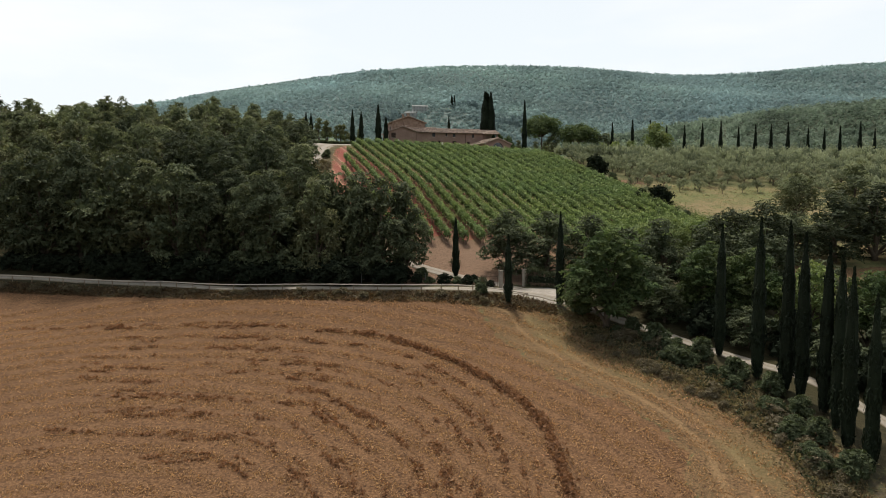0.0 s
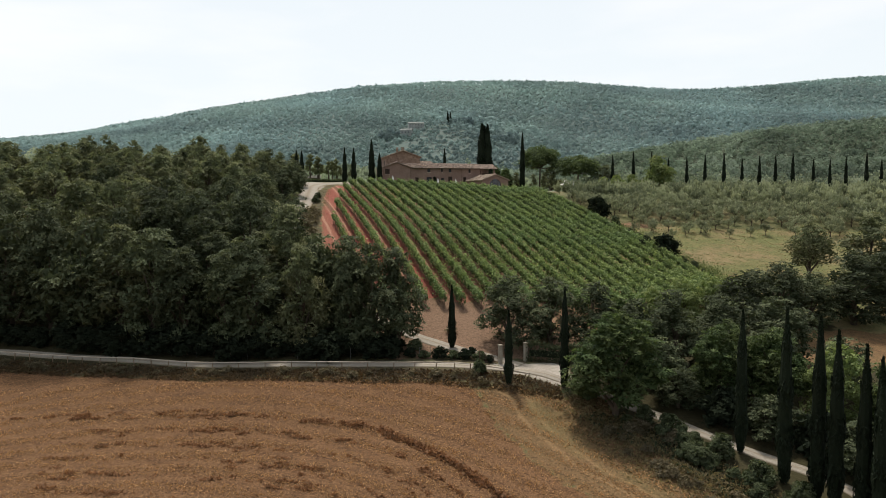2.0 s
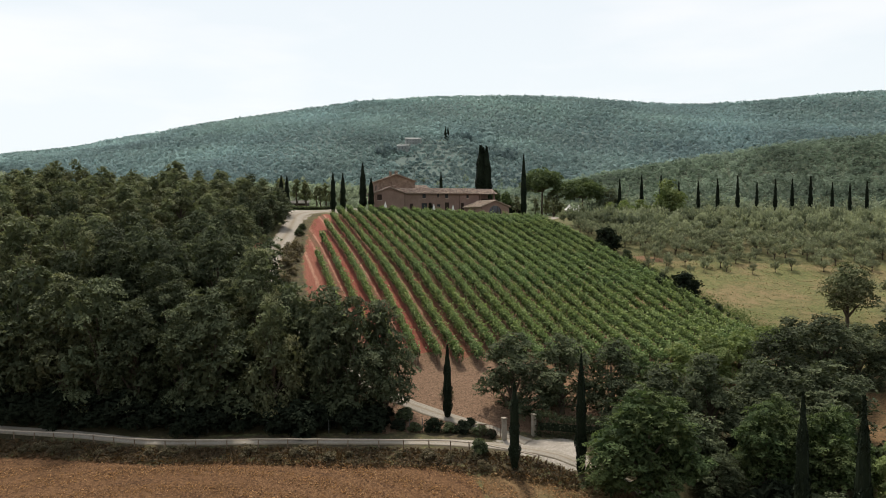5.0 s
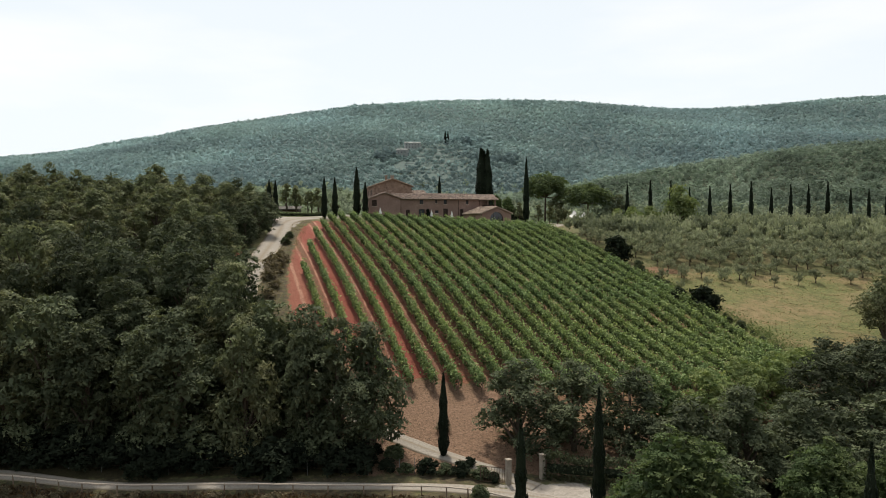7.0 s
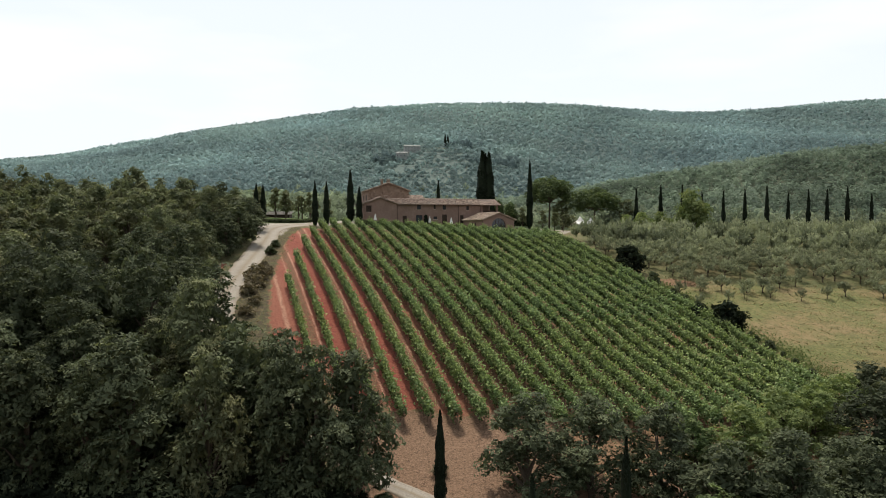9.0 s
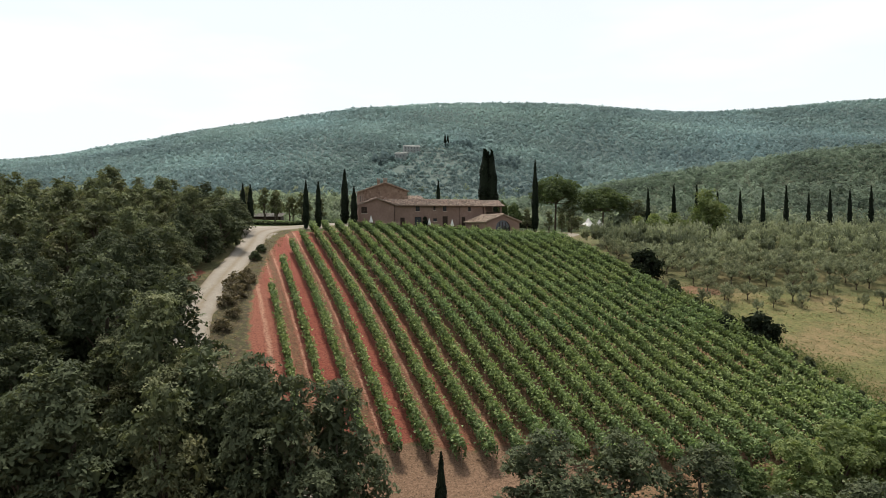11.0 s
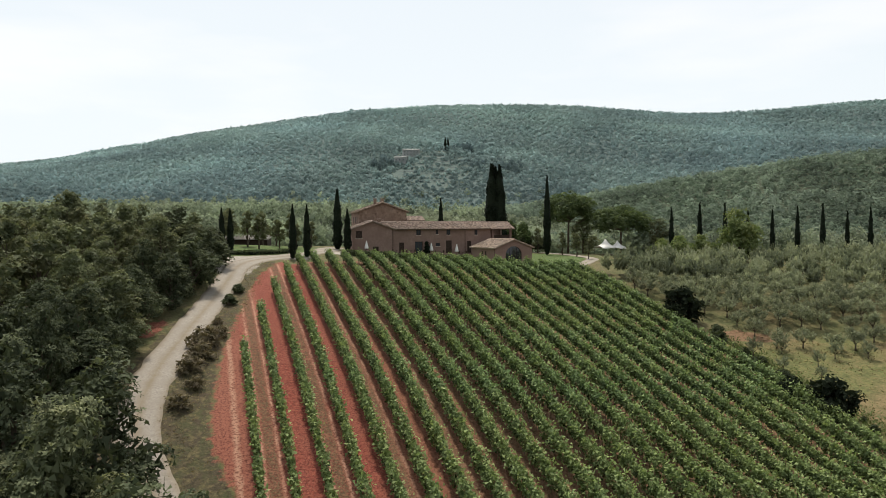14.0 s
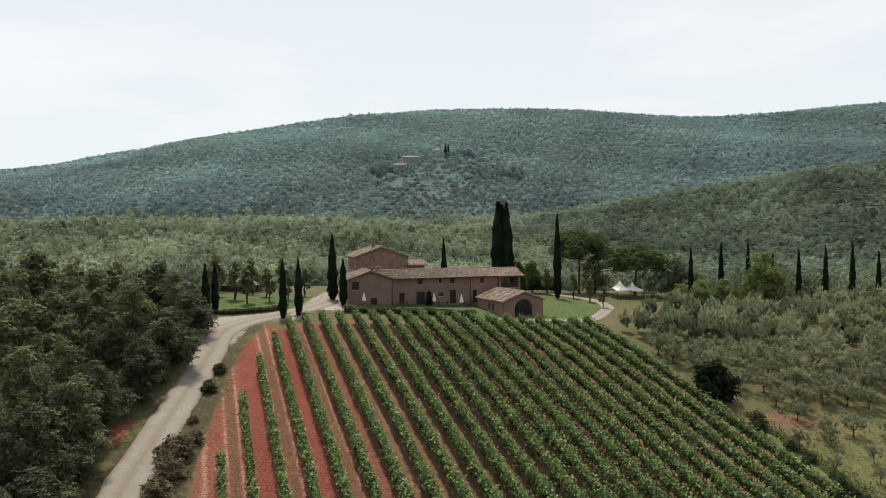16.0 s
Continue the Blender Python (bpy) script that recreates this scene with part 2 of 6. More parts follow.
# ---- mesh helpers ----
def mesh_from(name, verts, faces, mats, smooth=False, index=None):
    """verts (n,3); faces: array (m,k) or list of index lists."""
    me = bpy.data.meshes.new(name)
    verts = np.asarray(verts, dtype=np.float32)
    if isinstance(faces, np.ndarray):
        m, k = faces.shape
        me.vertices.add(len(verts))
        me.vertices.foreach_set("co", verts.ravel())
        me.loops.add(m * k)
        me.loops.foreach_set("vertex_index", faces.astype(np.int32).ravel())
        me.polygons.add(m)
        me.polygons.foreach_set("loop_start", np.arange(0, m * k, k, dtype=np.int32))
        me.polygons.foreach_set("loop_total", np.full(m, k, dtype=np.int32))
        me.update(calc_edges=True)
    else:
        me.from_pydata([tuple(v) for v in verts], [], faces)
    for q in (mats if isinstance(mats, (list, tuple)) else [mats]):
        me.materials.append(q)
    if index is not None:
        me.polygons.foreach_set("material_index", np.asarray(index, dtype=np.int32))
    if smooth:
        me.polygons.foreach_set("use_smooth", np.ones(len(me.polygons), dtype=bool))
    me.update()
    return me


def child(name, me, parent, label="", m=None):
    ob = new(name, me)
    ob.parent = parent
    if m is not None:
        ob.matrix_basis = m
    return tagged(ob, label) if label else ob


def part(name, bm, mat, parent, label="", smooth=False):
    me = bpy.data.meshes.new(name)
    bm.to_mesh(me)
    bm.free()
    me.materials.append(mat)
    if smooth:
        for p in me.polygons:
            p.use_smooth = True
    return child(name, me, parent, label)


def thing(name, x, y, z, rz=0.0, label="", category="", group="", kind=""):
    ob = new(name)
    ob.empty_display_size = 0.2
    ob.matrix_basis = pose(x, y, z, 0, 0, rz)
    return tagged(ob, label, category, group, kind)


def add_box(bm, x0, y0, z0, x1, y1, z1, bevel=0.0):
    r = bmesh.ops.create_cube(bm, size=1.0)
    for v in r["verts"]:
        v.co = Vector((x0 + (v.co.x + 0.5) * (x1 - x0), y0 + (v.co.y + 0.5) * (y1 - y0), z0 + (v.co.z + 0.5) * (z1 - z0)))
    if bevel:
        es = list({e for v in r["verts"] for e in v.link_edges})
        bmesh.ops.bevel(bm, geom=es, offset=bevel, segments=1, affect="EDGES")
    return r


def box(x0, y0, z0, x1, y1, z1, bevel=0.0):
    bm = bmesh.new()
    add_box(bm, x0, y0, z0, x1, y1, z1, bevel)
    return bm


def tube(points, radii, sides=6):
    """verts, faces of a tapered tube along points."""
    vs, fs = [], []
    pts = [Vector(p) for p in points]
    for i, p in enumerate(pts):
        d = (pts[min(i + 1, len(pts) - 1)] - pts[max(i - 1, 0)]).normalized()
        a = d.orthogonal().normalized()
        b = d.cross(a)
        for k in range(sides):
            th = 2 * math.pi * k / sides
            vs.append(p + radii[i] * (math.cos(th) * a + math.sin(th) * b))
    for i in range(len(pts) - 1):
        for k in range(sides):
            q = (k + 1) % sides
            fs.append((i * sides + k, i * sides + q, (i + 1) * sides + q, (i + 1) * sides + k))
    fs.append(tuple(range(sides))[::-1])
    fs.append(tuple((len(pts) - 1) * sides + k for k in range(sides)))
    return vs, fs


def join_tubes(list_of):
    V, Fc = [], []
    for vs, fs in list_of:
        o = len(V)
        V += vs
        Fc += [tuple(i + o for i in f) for f in fs]
    return V, Fc


def leaves(centres, sizes, rng, aspect=1.5, up=0.0, outward=None, loose=0.75):
    """One leaf blade (a triangle) per centre, turned at random. Returns verts, faces."""
    n = len(centres)
    nrm = rng.normal(size=(n, 3))
    if outward is not None:
        nrm = nrm * loose + outward
    nrm[:, 2] += up
    nrm /= np.linalg.norm(nrm, axis=1, keepdims=True) + 1e-9
    a = np.cross(nrm, rng.normal(size=(n, 3)))
    a /= np.linalg.norm(a, axis=1, keepdims=True) + 1e-9
    b = np.cross(nrm, a)
    s = np.asarray(sizes).reshape(-1, 1) * 1.2
    v = np.empty((n, 3, 3))
    v[:, 0] = centres - a * s * 0.5 * aspect
    v[:, 1] = centres + a * s * 0.35 * aspect - b * s * 0.5
    v[:, 2] = centres + a * s * 0.5 * aspect + b * s * 0.45
    return v.reshape(-1, 3), np.arange(3 * n).reshape(n, 3)


def ball(rng, n):
    d = rng.normal(size=(n, 3))
    return d / np.linalg.norm(d, axis=1, keepdims=True)


# ---- the lie of the land ----
KY = (-200, -60, 0, 40, 62, 80, 86.5, 89.5, 95, 99, 105, 118, 132, 145, 160, 175, 188, 200, 230, 270, 330, 420, 520, 640, 800, 1060, 1300, 1700)
KZ = (-30, -26, -19, -12, -6.6, -2.2, 0.2, 1.8, 1.9, 3.0, 5.4, 10.2, 14.9, 18.2, 21.5, 24.8, 26.6, 27.4, 27.4, 25, 22, 26, 34, 48, 108, 205, 175, 70)
SY = (95, 105, 125, 145, 165, 190, 220, 300)
SZ = (0, 0.04, 0.11, 0.11, 0.09, 0.07, 0.04, 0.02)
HX = (-1500, -640, -520, -400, -300, -200, -120, 0, 120, 260, 420, 520, 620, 760, 1500)
HK = (0.50, 0.642, 0.670, 0.736, 0.845, 0.94, 1.0, 1.015, 0.992, 0.988, 0.985, 0.995, 1.015, 1.03, 0.9)


def height(x, y):
    x, y = np.asarray(x, dtype=float), np.asarray(y, dtype=float)
    lane = np.interp(x + 0 * y, (-130, -95, -70, -52, -38, -24, 0), (19, 11.5, 7.6, 5.2, 3.0, 1.0, 0)) * np.exp(-((y - 93) / 15) ** 2)
    y0, y = y, y - lane
    z = 0.25 * np.interp(y - 3, KY, KZ) + 0.5 * np.interp(y, KY, KZ) + 0.25 * np.interp(y + 3, KY, KZ)
    y = y0
    z = z - np.interp(y, SY, SZ) * 60 * np.tanh(x / 60)
    far = np.clip((y - 480) / 500, 0, 1) ** 1.3
    z = z * (1 - far) + far * z * np.interp(x + 0 * y, HX, HK)
    # a nearer spur comes in from the right, behind the olive grove
    spur = np.interp(x + 0 * y, (10, 80, 160, 240, 330, 480), (0, 14, 30, 42, 50, 60)) * np.exp(-((y - 500) / 120) ** 2)
    # the low wooded rise behind the farm, and soft unevenness
    rise = 14 * np.exp(-((y - 430) / 80) ** 2) * np.clip((140 - x) / 200, 0, 1)
    rough = 0.10 * np.sin(x * 0.23 + y * 0.11) * np.sin(y * 0.19 - x * 0.07) + np.clip((y - 500) / 400, 0, 1) * 7 * np.sin(x * 0.012 + y * 0.006) * np.sin(y * 0.013 + 1)
    return z + spur + rise + rough


def gz(x, y):
    return float(height(x, y))


ROAD_UP = ((10.2, 92.5), (6.0, 96.0), (1.0, 98.8), (-4.0, 101.8), (-11.0, 107.0), (-19.0, 115.0), (-25.0, 124.0), (-26.9, 134.0), (-27.3, 142.0), (-27.7, 150.0), (-28.4, 158.0), (-29.2, 166.0), (-29.6, 173.0), (-27.0, 180.0), (-21.5, 187.0), (-19.0, 196.0), (-19.5, 208.0))
ROAD_FRONT = ((-130.0, 112.0), (-95.0, 104.5), (-70.0, 100.3), (-52.6, 97.9), (-45.3, 96.8), (-38.2, 95.6), (-31.1, 94.1), (-24.5, 93.5), (-18.0, 93.4), (-11.8, 93.3), (-5.4, 93.0), (2.0, 92.3), (7.0, 91.4), (11.0, 90.4), (14.6, 88.4), (20.5, 84.2), (26.0, 80.2), (32.0, 75.0), (37.0, 70.6), (40.0, 64.0), (41.5, 56.0), (43.0, 45.0), (45.0, 30.0), (48.0, 0.0), (50, -60))
DRIVE_YARD = ((22.0, 190.4), (26.0, 191.8), (29.4, 197.2), (32.2, 204.5), (32.4, 212.5), (29.6, 219.5), (24.0, 225.5), (14.0, 229.0), (0.0, 229.0))


def along(points, step=1.5):
    """Even points along a smooth line through the given ones."""
    P = [Vector((*p, 0)) for p in points]
    out = []
    for i in range(len(P) - 1):
        a, b, c, d = P[max(i - 1, 0)], P[i], P[i + 1], P[min(i + 2, len(P) - 1)]
        n = max(2, int((c - b).length / step))
        for k in range(n):
            t = k / n
            out.append(0.5 * ((2 * b) + (c - a) * t + (2 * a - 5 * b + 4 * c - d) * t * t + (3 * b - a - 3 * c + d) * t ** 3))
    out.append(P[-1])
    return np.array([(p.x, p.y) for p in out])


def near_line(x, y, line):
    d = np.full(np.shape(x), 1e9)
    for px, py in line:
        d = np.minimum(d, (x - px) ** 2 + (y - py) ** 2)
    return np.sqrt(d)


L_UP, L_FRONT, L_YARD = along(ROAD_UP), along(ROAD_FRONT), along(DRIVE_YARD)
# ---- ground: one sheet out to the hills ----
def axis(lo, fine_lo, fine_hi, hi, step, grow):
    a = list(np.arange(fine_lo, fine_hi + 1e-6, step))
    s, v = step, a[-1]
    while v < hi:
        s *= grow
        v += s
        a.append(v)
    s, v, b = step, a[0], []
    while v > lo:
        s *= grow
        v -= s
        b.append(v)
    return np.array(b[::-1] + a)


def row_c(x, y):
    """Vine rows run at x = c - 0.33 y."""
    return x + 0.33 * y


def vine_bottom(c):
    return np.interp(c, (24, 33, 60, 78, 88), (111.5, 108.5, 108.5, 111, 120))


def vine_top(c):
    return np.interp(c, (26, 28.68, 31.36, 34.04, 36.7, 39.4, 46, 55, 68, 86), (138.5, 150.0, 160.5, 169.0, 175.8, 178.4, 180.6, 182.4, 183.6, 185.0))


def field_right(y):
    return np.interp(y, (0, 40, 54, 58.5, 63.3, 68.4, 73.2, 81.5, 85.4, 87), (34, 28.0, 28.5, 28.7, 26.9, 23.4, 18.9, 14.3, 13.4, 11.0))


def field_top(x):
    return np.interp(x, (-130, -95, -61, -50.5, -43, -35, -27.5, -14, -2, 4.8, 11.6, 13.6, 40), (108, 101, 95.4, 93.8, 92.4, 91.0, 89.9, 89.3, 88.7, 87.5, 86.2, 85.4, 85))


CLEAR = (-6.0, 752.0, 38.0, 60.0)        # a terraced clearing on the hill: centre and half sizes
ZONES = ("stubble", "verge", "soil", "paledirt", "meadow", "lawn", "yard", "litter_shade", "undergrowth", "hillside_haze", "headland", "terrace")
# each zone: two colours mixed by fine noise, a third on coarse patches
RECIPE = {
    "grass": ((0.068, 0.078, 0.033), (0.118, 0.120, 0.052), (0.135, 0.108, 0.056)),
    "stubble": ((0.052, 0.025, 0.011), (0.118, 0.062, 0.028), (0.090, 0.046, 0.022)),
    "headland": ((0.074, 0.048, 0.022), (0.135, 0.090, 0.043), (0.115, 0.082, 0.038)),
    "verge": ((0.050, 0.041, 0.026), (0.084, 0.067, 0.042), (0.066, 0.050, 0.032)),
    "soil": ((0.148, 0.037, 0.026), (0.246, 0.068, 0.047), (0.220, 0.074, 0.051)),
    "paledirt": ((0.110, 0.068, 0.043), (0.210, 0.132, 0.086), (0.155, 0.098, 0.062)),
    "meadow": ((0.092, 0.104, 0.038), (0.170, 0.164, 0.064), (0.225, 0.158, 0.086)),
    "lawn": ((0.056, 0.104, 0.028), (0.090, 0.144, 0.042), (0.078, 0.114, 0.036)),
    "yard": ((0.265, 0.236, 0.199), (0.370, 0.336, 0.292), (0.24, 0.21, 0.173)),
    "litter_shade": ((0.030, 0.027, 0.014), (0.056, 0.046, 0.023), (0.04, 0.036, 0.016)),
    # far hill ground and its terraces: blue-grey haze painted into both colours
    "hillside_haze": ((0.080, 0.112, 0.104), (0.106, 0.140, 0.126), (0.096, 0.130, 0.124)),
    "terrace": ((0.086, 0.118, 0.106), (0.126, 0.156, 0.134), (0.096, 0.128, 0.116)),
    "undergrowth": ((0.048, 0.064, 0.040), (0.078, 0.096, 0.060), (0.065, 0.075, 0.05)),
}


def zones(x, y):
    wob = 0.5 * np.sin(x * 0.9 + y * 0.35) + 0.4 * np.sin(y * 1.3 - x * 0.5)
    z = np.full(x.shape, -1)
    c = row_c(x, y)
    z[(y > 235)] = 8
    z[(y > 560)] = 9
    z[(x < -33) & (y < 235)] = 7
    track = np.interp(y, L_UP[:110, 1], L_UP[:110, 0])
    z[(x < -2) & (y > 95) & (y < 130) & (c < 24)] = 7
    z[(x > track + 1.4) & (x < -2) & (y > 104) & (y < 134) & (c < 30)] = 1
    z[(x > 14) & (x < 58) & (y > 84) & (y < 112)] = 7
    z[(x > 57) & (y > 88) & (y < 116)] = 4
    z[(x > 45 + wob) & (x < 120) & (y > 90 + wob) & (y < 105 + wob)] = 10
    z[(c > 88 + wob) & (y > 112 + wob) & (y < 160 + 4 * wob) & (x > 36) & (x < 170)] = 4
    z[(x > 36) & (x < 170) & (y >= 158) & (y < 300) & (c > 90)] = -1
    bank = np.interp(y, (110, 130, 145, 160, 176), (6.6, 6.2, 4.6, 3.5, 3.2))
    z[(x > track + 1.4) & (x < track + bank + 1.0) & (x < -17) & (y > 112) & (y < 176)] = 1
    vin = (x > track + bank + 0.3 * wob) & (c > 16) & (c < 88.3 + wob) & (y > vine_bottom(c) - 6 + wob) & (y < 186.5) & (x > -25.2 + 0.3 * wob)
    z[vin] = 2
    z[vin & (c > 35 + 0.6 * wob) & (y > vine_top(c) + 1.2 + 0.5 * wob)] = -1
    z[vin & (y < vine_bottom(c) + 2.5 + wob) & (x < 14)] = 3
    z[(x > -9) & (x < 24) & (y > 95.2) & (y < 110) & (c > 24) & (z != 2)] = 3
    z[(x > -30) & (x < track + bank + 1.0) & (y > 118) & (y < 178) & ~vin] = 1
    z[((x + 31.6) / 1.3) ** 2 + ((y - 143.5) / 3.4) ** 2 < 1] = 2
    z[(x > -12) & (x < np.interp(y, L_YARD[:30, 1], L_YARD[:30, 0]) - 1.6) & (y >= 188) & (y < 221)] = 5
    z[(x > -40) & (x < -22) & (y >= 185.6 + 0.667 * (x + 25)) & (y > 178) & (y < 205)] = 5
    z[(np.abs(y - 189.0 - 0.16 * (x - 10.0)) < 0.9) & (x > 10) & (x < 24)] = 6
    z[(x > -22) & (x < -13.5) & (y >= 187.6) & (y < 216)] = 6
    z[(x > -33.4 + 0.3 * wob) & (x < -27.0 + 0.2 * wob) & (y > 167 + 1.1 * np.maximum(0, -30.6 - x)) & (y < 179.5)] = 6
    z[(y < 185.0 + 0.667 * (x + 25)) & (y > 181.0 + 1.3 * (x + 24)) & (x > -34.5) & (x < -20) & (y > 173)] = 6
    z[(x > -30 + 1.2 * (y - 181)) & (x < -20.5) & (y >= 181) & (y < 188)] = 6
    z[(x > 6.5) & (x < 15.5) & (y > 87.2) & (y < 93.5) & (y > 95.0 - 0.55 * x + 0.2 * wob)] = 6
    far = (y < 95) & (x < 16) & (z != 6)
    z[far] = 1
    z[(y < 88) & (x < 60) & (z != 6)] = 1
    # dark litter colour laid here as the shade under the lane's trees
    z[(((x - 40) / 30) ** 2 + ((y - 82) / 26) ** 2 < 1 + 0.25 * wob) & (y < 90) & (x > field_right(y) + 5 + wob) & (z != 6) & (x > 14)] = 7
    z[(y < 85) & (x > field_right(y)) & (x < field_right(y) + 5 + wob)] = 10
    z[(y < field_top(x) + 0.5 * wob) & (x < field_right(y) + 0.7 * wob) & (z != 6)] = 0
    z[(z == 0) & (x > field_right(y) - 8.5 + 1.2 * wob) & (x > 4)] = 10
    z[((x - 42.0) / 4.6) ** 2 + ((y - 157.0) / 1.9) ** 2 < 1] = 2
    z[((x - CLEAR[0]) / CLEAR[2]) ** 2 + ((y - CLEAR[1]) / CLEAR[3]) ** 2 < 1.1] = 11
    return z


def ground_material():
    m = bpy.data.materials.new("farmland")
    m.use_nodes = True
    n, l = m.node_tree.nodes, m.node_tree.links
    bsdf = n["Principled BSDF"]
    bsdf.inputs["Roughness"].default_value, bsdf.inputs["Specular IOR Level"].default_value = 0.95, 0.15
    co = n.new("ShaderNodeTexCoord")

    def tex(scale, detail=5.0):
        k = n.new("ShaderNodeTexNoise")
        k.inputs["Scale"].default_value, k.inputs["Detail"].default_value, k.inputs["Roughness"].default_value = scale, detail, 0.62
        l.new(co.outputs["Object"], k.inputs["Vector"])
        return k.outputs["Fac"]

    def ramp(src, lo, hi):
        k = n.new("ShaderNodeMapRange")
        k.inputs[1].default_value, k.inputs[2].default_value = lo, hi
        l.new(src, k.inputs[0])
        return k.outputs[0]

    def mix(fac, p, q):
        k = n.new("ShaderNodeMix")
        k.data_type = "RGBA"
        for s, v in ((0, fac), (6, p), (7, q)):
            if isinstance(v, tuple):
                k.inputs[s].default_value = (*v, 1)
            else:
                l.new(v, k.inputs[s])
        return k.outputs[2]

    def math_node(op, p, q):
        k = n.new("ShaderNodeMath")
        k.operation = op
        for s, v in ((0, p), (1, q)):
            if isinstance(v, (int, float)):
                k.inputs[s].default_value = v
            else:
                l.new(v, k.inputs[s])
        return k.outputs[0]

    fine, mid, coarse, edge = ramp(tex(2.6), 0.36, 0.64), tex(0.7), ramp(tex(0.11), 0.42, 0.6), tex(1.1)
    sep = n.new("ShaderNodeSeparateXYZ")
    l.new(co.outputs["Object"], sep.inputs[0])
    # strips between the vine rows: tilled red and trodden pale by turns
    rowc = math_node("ADD", sep.outputs[0], math_node("MULTIPLY", sep.outputs[1], 0.33))
    strip = math_node("SINE", math_node("MULTIPLY", math_node("SUBTRACT", rowc, 26.0), 2 * math.pi / 5.36), 0.0)
    strip = ramp(math_node("ADD", strip, math_node("MULTIPLY", math_node("SUBTRACT", mid, 0.5), 1.6)), -0.1, 0.6)
    # mowing lines in the stubble: rings round a centre far to the lower left
    dx, dy = math_node("SUBTRACT", sep.outputs[0], -28.0), math_node("SUBTRACT", sep.outputs[1], 38.0)
    ring = math_node("SQRT", math_node("ADD", math_node("MULTIPLY", dx, dx), math_node("MULTIPLY", math_node("MULTIPLY", dy, dy), 1.35)), 0.0)
    arc = math_node("MULTIPLY", math_node("ARCTAN2", dy, dx), 6.0)
    polar = n.new("ShaderNodeCombineXYZ")
    l.new(math_node("MULTIPLY", ring, 1.5), polar.inputs[0])
    l.new(arc, polar.inputs[1])
    drawn = n.new("ShaderNodeTexNoise")
    drawn.inputs["Scale"].default_value, drawn.inputs["Detail"].default_value, drawn.inputs["Roughness"].default_value = 1.0, 7.0, 0.68
    l.new(polar.outputs[0], drawn.inputs["Vector"])
    streak, furrow = ramp(drawn.outputs["Fac"], 0.42, 0.66), ramp(drawn.outputs["Fac"], 0.44, 0.30)
    crumb, fleck = ramp(tex(6.0, 3.0), 0.48, 0.60), ramp(tex(4.0, 5.0), 0.47, 0.36)
    mow = math_node("SINE", math_node("MULTIPLY", ring, 2 * math.pi / 2.9), 0.0)
    cut = ramp(math_node("ADD", mow, math_node("MULTIPLY", math_node("SUBTRACT", mid, 0.5), 4.5)), 0.35, 1.6)
    mow = ramp(math_node("ADD", mow, math_node("MULTIPLY", math_node("SUBTRACT", mid, 0.5), 3.2)), 1.2, -1.6)
    col = None
    for name in ("grass", *ZONES):
        a, b, c = RECIPE[name]
        k = mix(math_node("MULTIPLY", coarse, 0.8), mix(fine, a, b), c)
        if name == "soil":
            frac = math_node("FRACT", math_node("MULTIPLY", math_node("SUBTRACT", rowc, 26.0), 1 / 2.68), 0.0)
            side = math_node("ABSOLUTE", math_node("SUBTRACT", math_node("ADD", frac, math_node("MULTIPLY", math_node("SUBTRACT", edge, 0.5), 0.12)), 0.5), 0.0)
            strip = math_node("MULTIPLY", strip, ramp(rowc, 25.8, 26.2))
            k = mix(math_node("MULTIPLY", strip, 0.65), k, (0.265, 0.132, 0.086))
            k = mix(math_node("MULTIPLY", math_node("MULTIPLY", strip, ramp(side, 0.25, 0.12)), ramp(mid, 0.26, 0.48)), k, mix(fine, (0.075, 0.055, 0.030), (0.135, 0.096, 0.053)))
            wheel = ramp(math_node("ABSOLUTE", math_node("SUBTRACT", side, 0.27), 0.0), 0.075, 0.02)
            k = mix(math_node("MULTIPLY", math_node("MULTIPLY", strip, wheel), math_node("MULTIPLY", ramp(mid, 0.36, 0.56), 0.8)), k, (0.43, 0.255, 0.175))
            rut = math_node("ADD", math_node("SUBTRACT", rowc, 24.5), math_node("MULTIPLY", math_node("SUBTRACT", mid, 0.5), 0.9))
            rut = ramp(math_node("ABSOLUTE", rut, 0.0), 0.42, 0.08)
            k = mix(math_node("MULTIPLY", ramp(rowc, 26.2, 25.4), 0.45), k, (0.225, 0.112, 0.072))
            k = mix(math_node("MULTIPLY", math_node("MULTIPLY", rut, ramp(rowc, 26.2, 25.4)), 0.7), k, (0.40, 0.25, 0.17))
            k = mix(math_node("MULTIPLY", ramp(rowc, 35.0, 50.0), 0.8), k, mix(fine, (0.125, 0.080, 0.043), (0.215, 0.145, 0.080)))
        if name == "stubble":
            k = mix(math_node("MULTIPLY", cut, 0.2), k, (0.058, 0.028, 0.013))
            k = mix(math_node("MULTIPLY", mow, 0.2), k, (0.150, 0.079, 0.039))
        if name in ("stubble", "headland"):
            k = mix(math_node("MULTIPLY", streak, 0.5), k, (0.168, 0.091, 0.045))
            k = mix(math_node("MULTIPLY", furrow, 0.9), k, (0.045, 0.023, 0.014))
            k = mix(math_node("MULTIPLY", crumb, 0.7), k, (0.220, 0.126, 0.064))
            k = mix(math_node("MULTIPLY", fleck, 0.85), k, (0.034, 0.017, 0.009))
        if name == "paledirt":
            k = mix(math_node("MULTIPLY", fleck, 0.8), k, (0.055, 0.034, 0.021))
            k = mix(math_node("MULTIPLY", crumb, 0.4), k, (0.29, 0.19, 0.13))
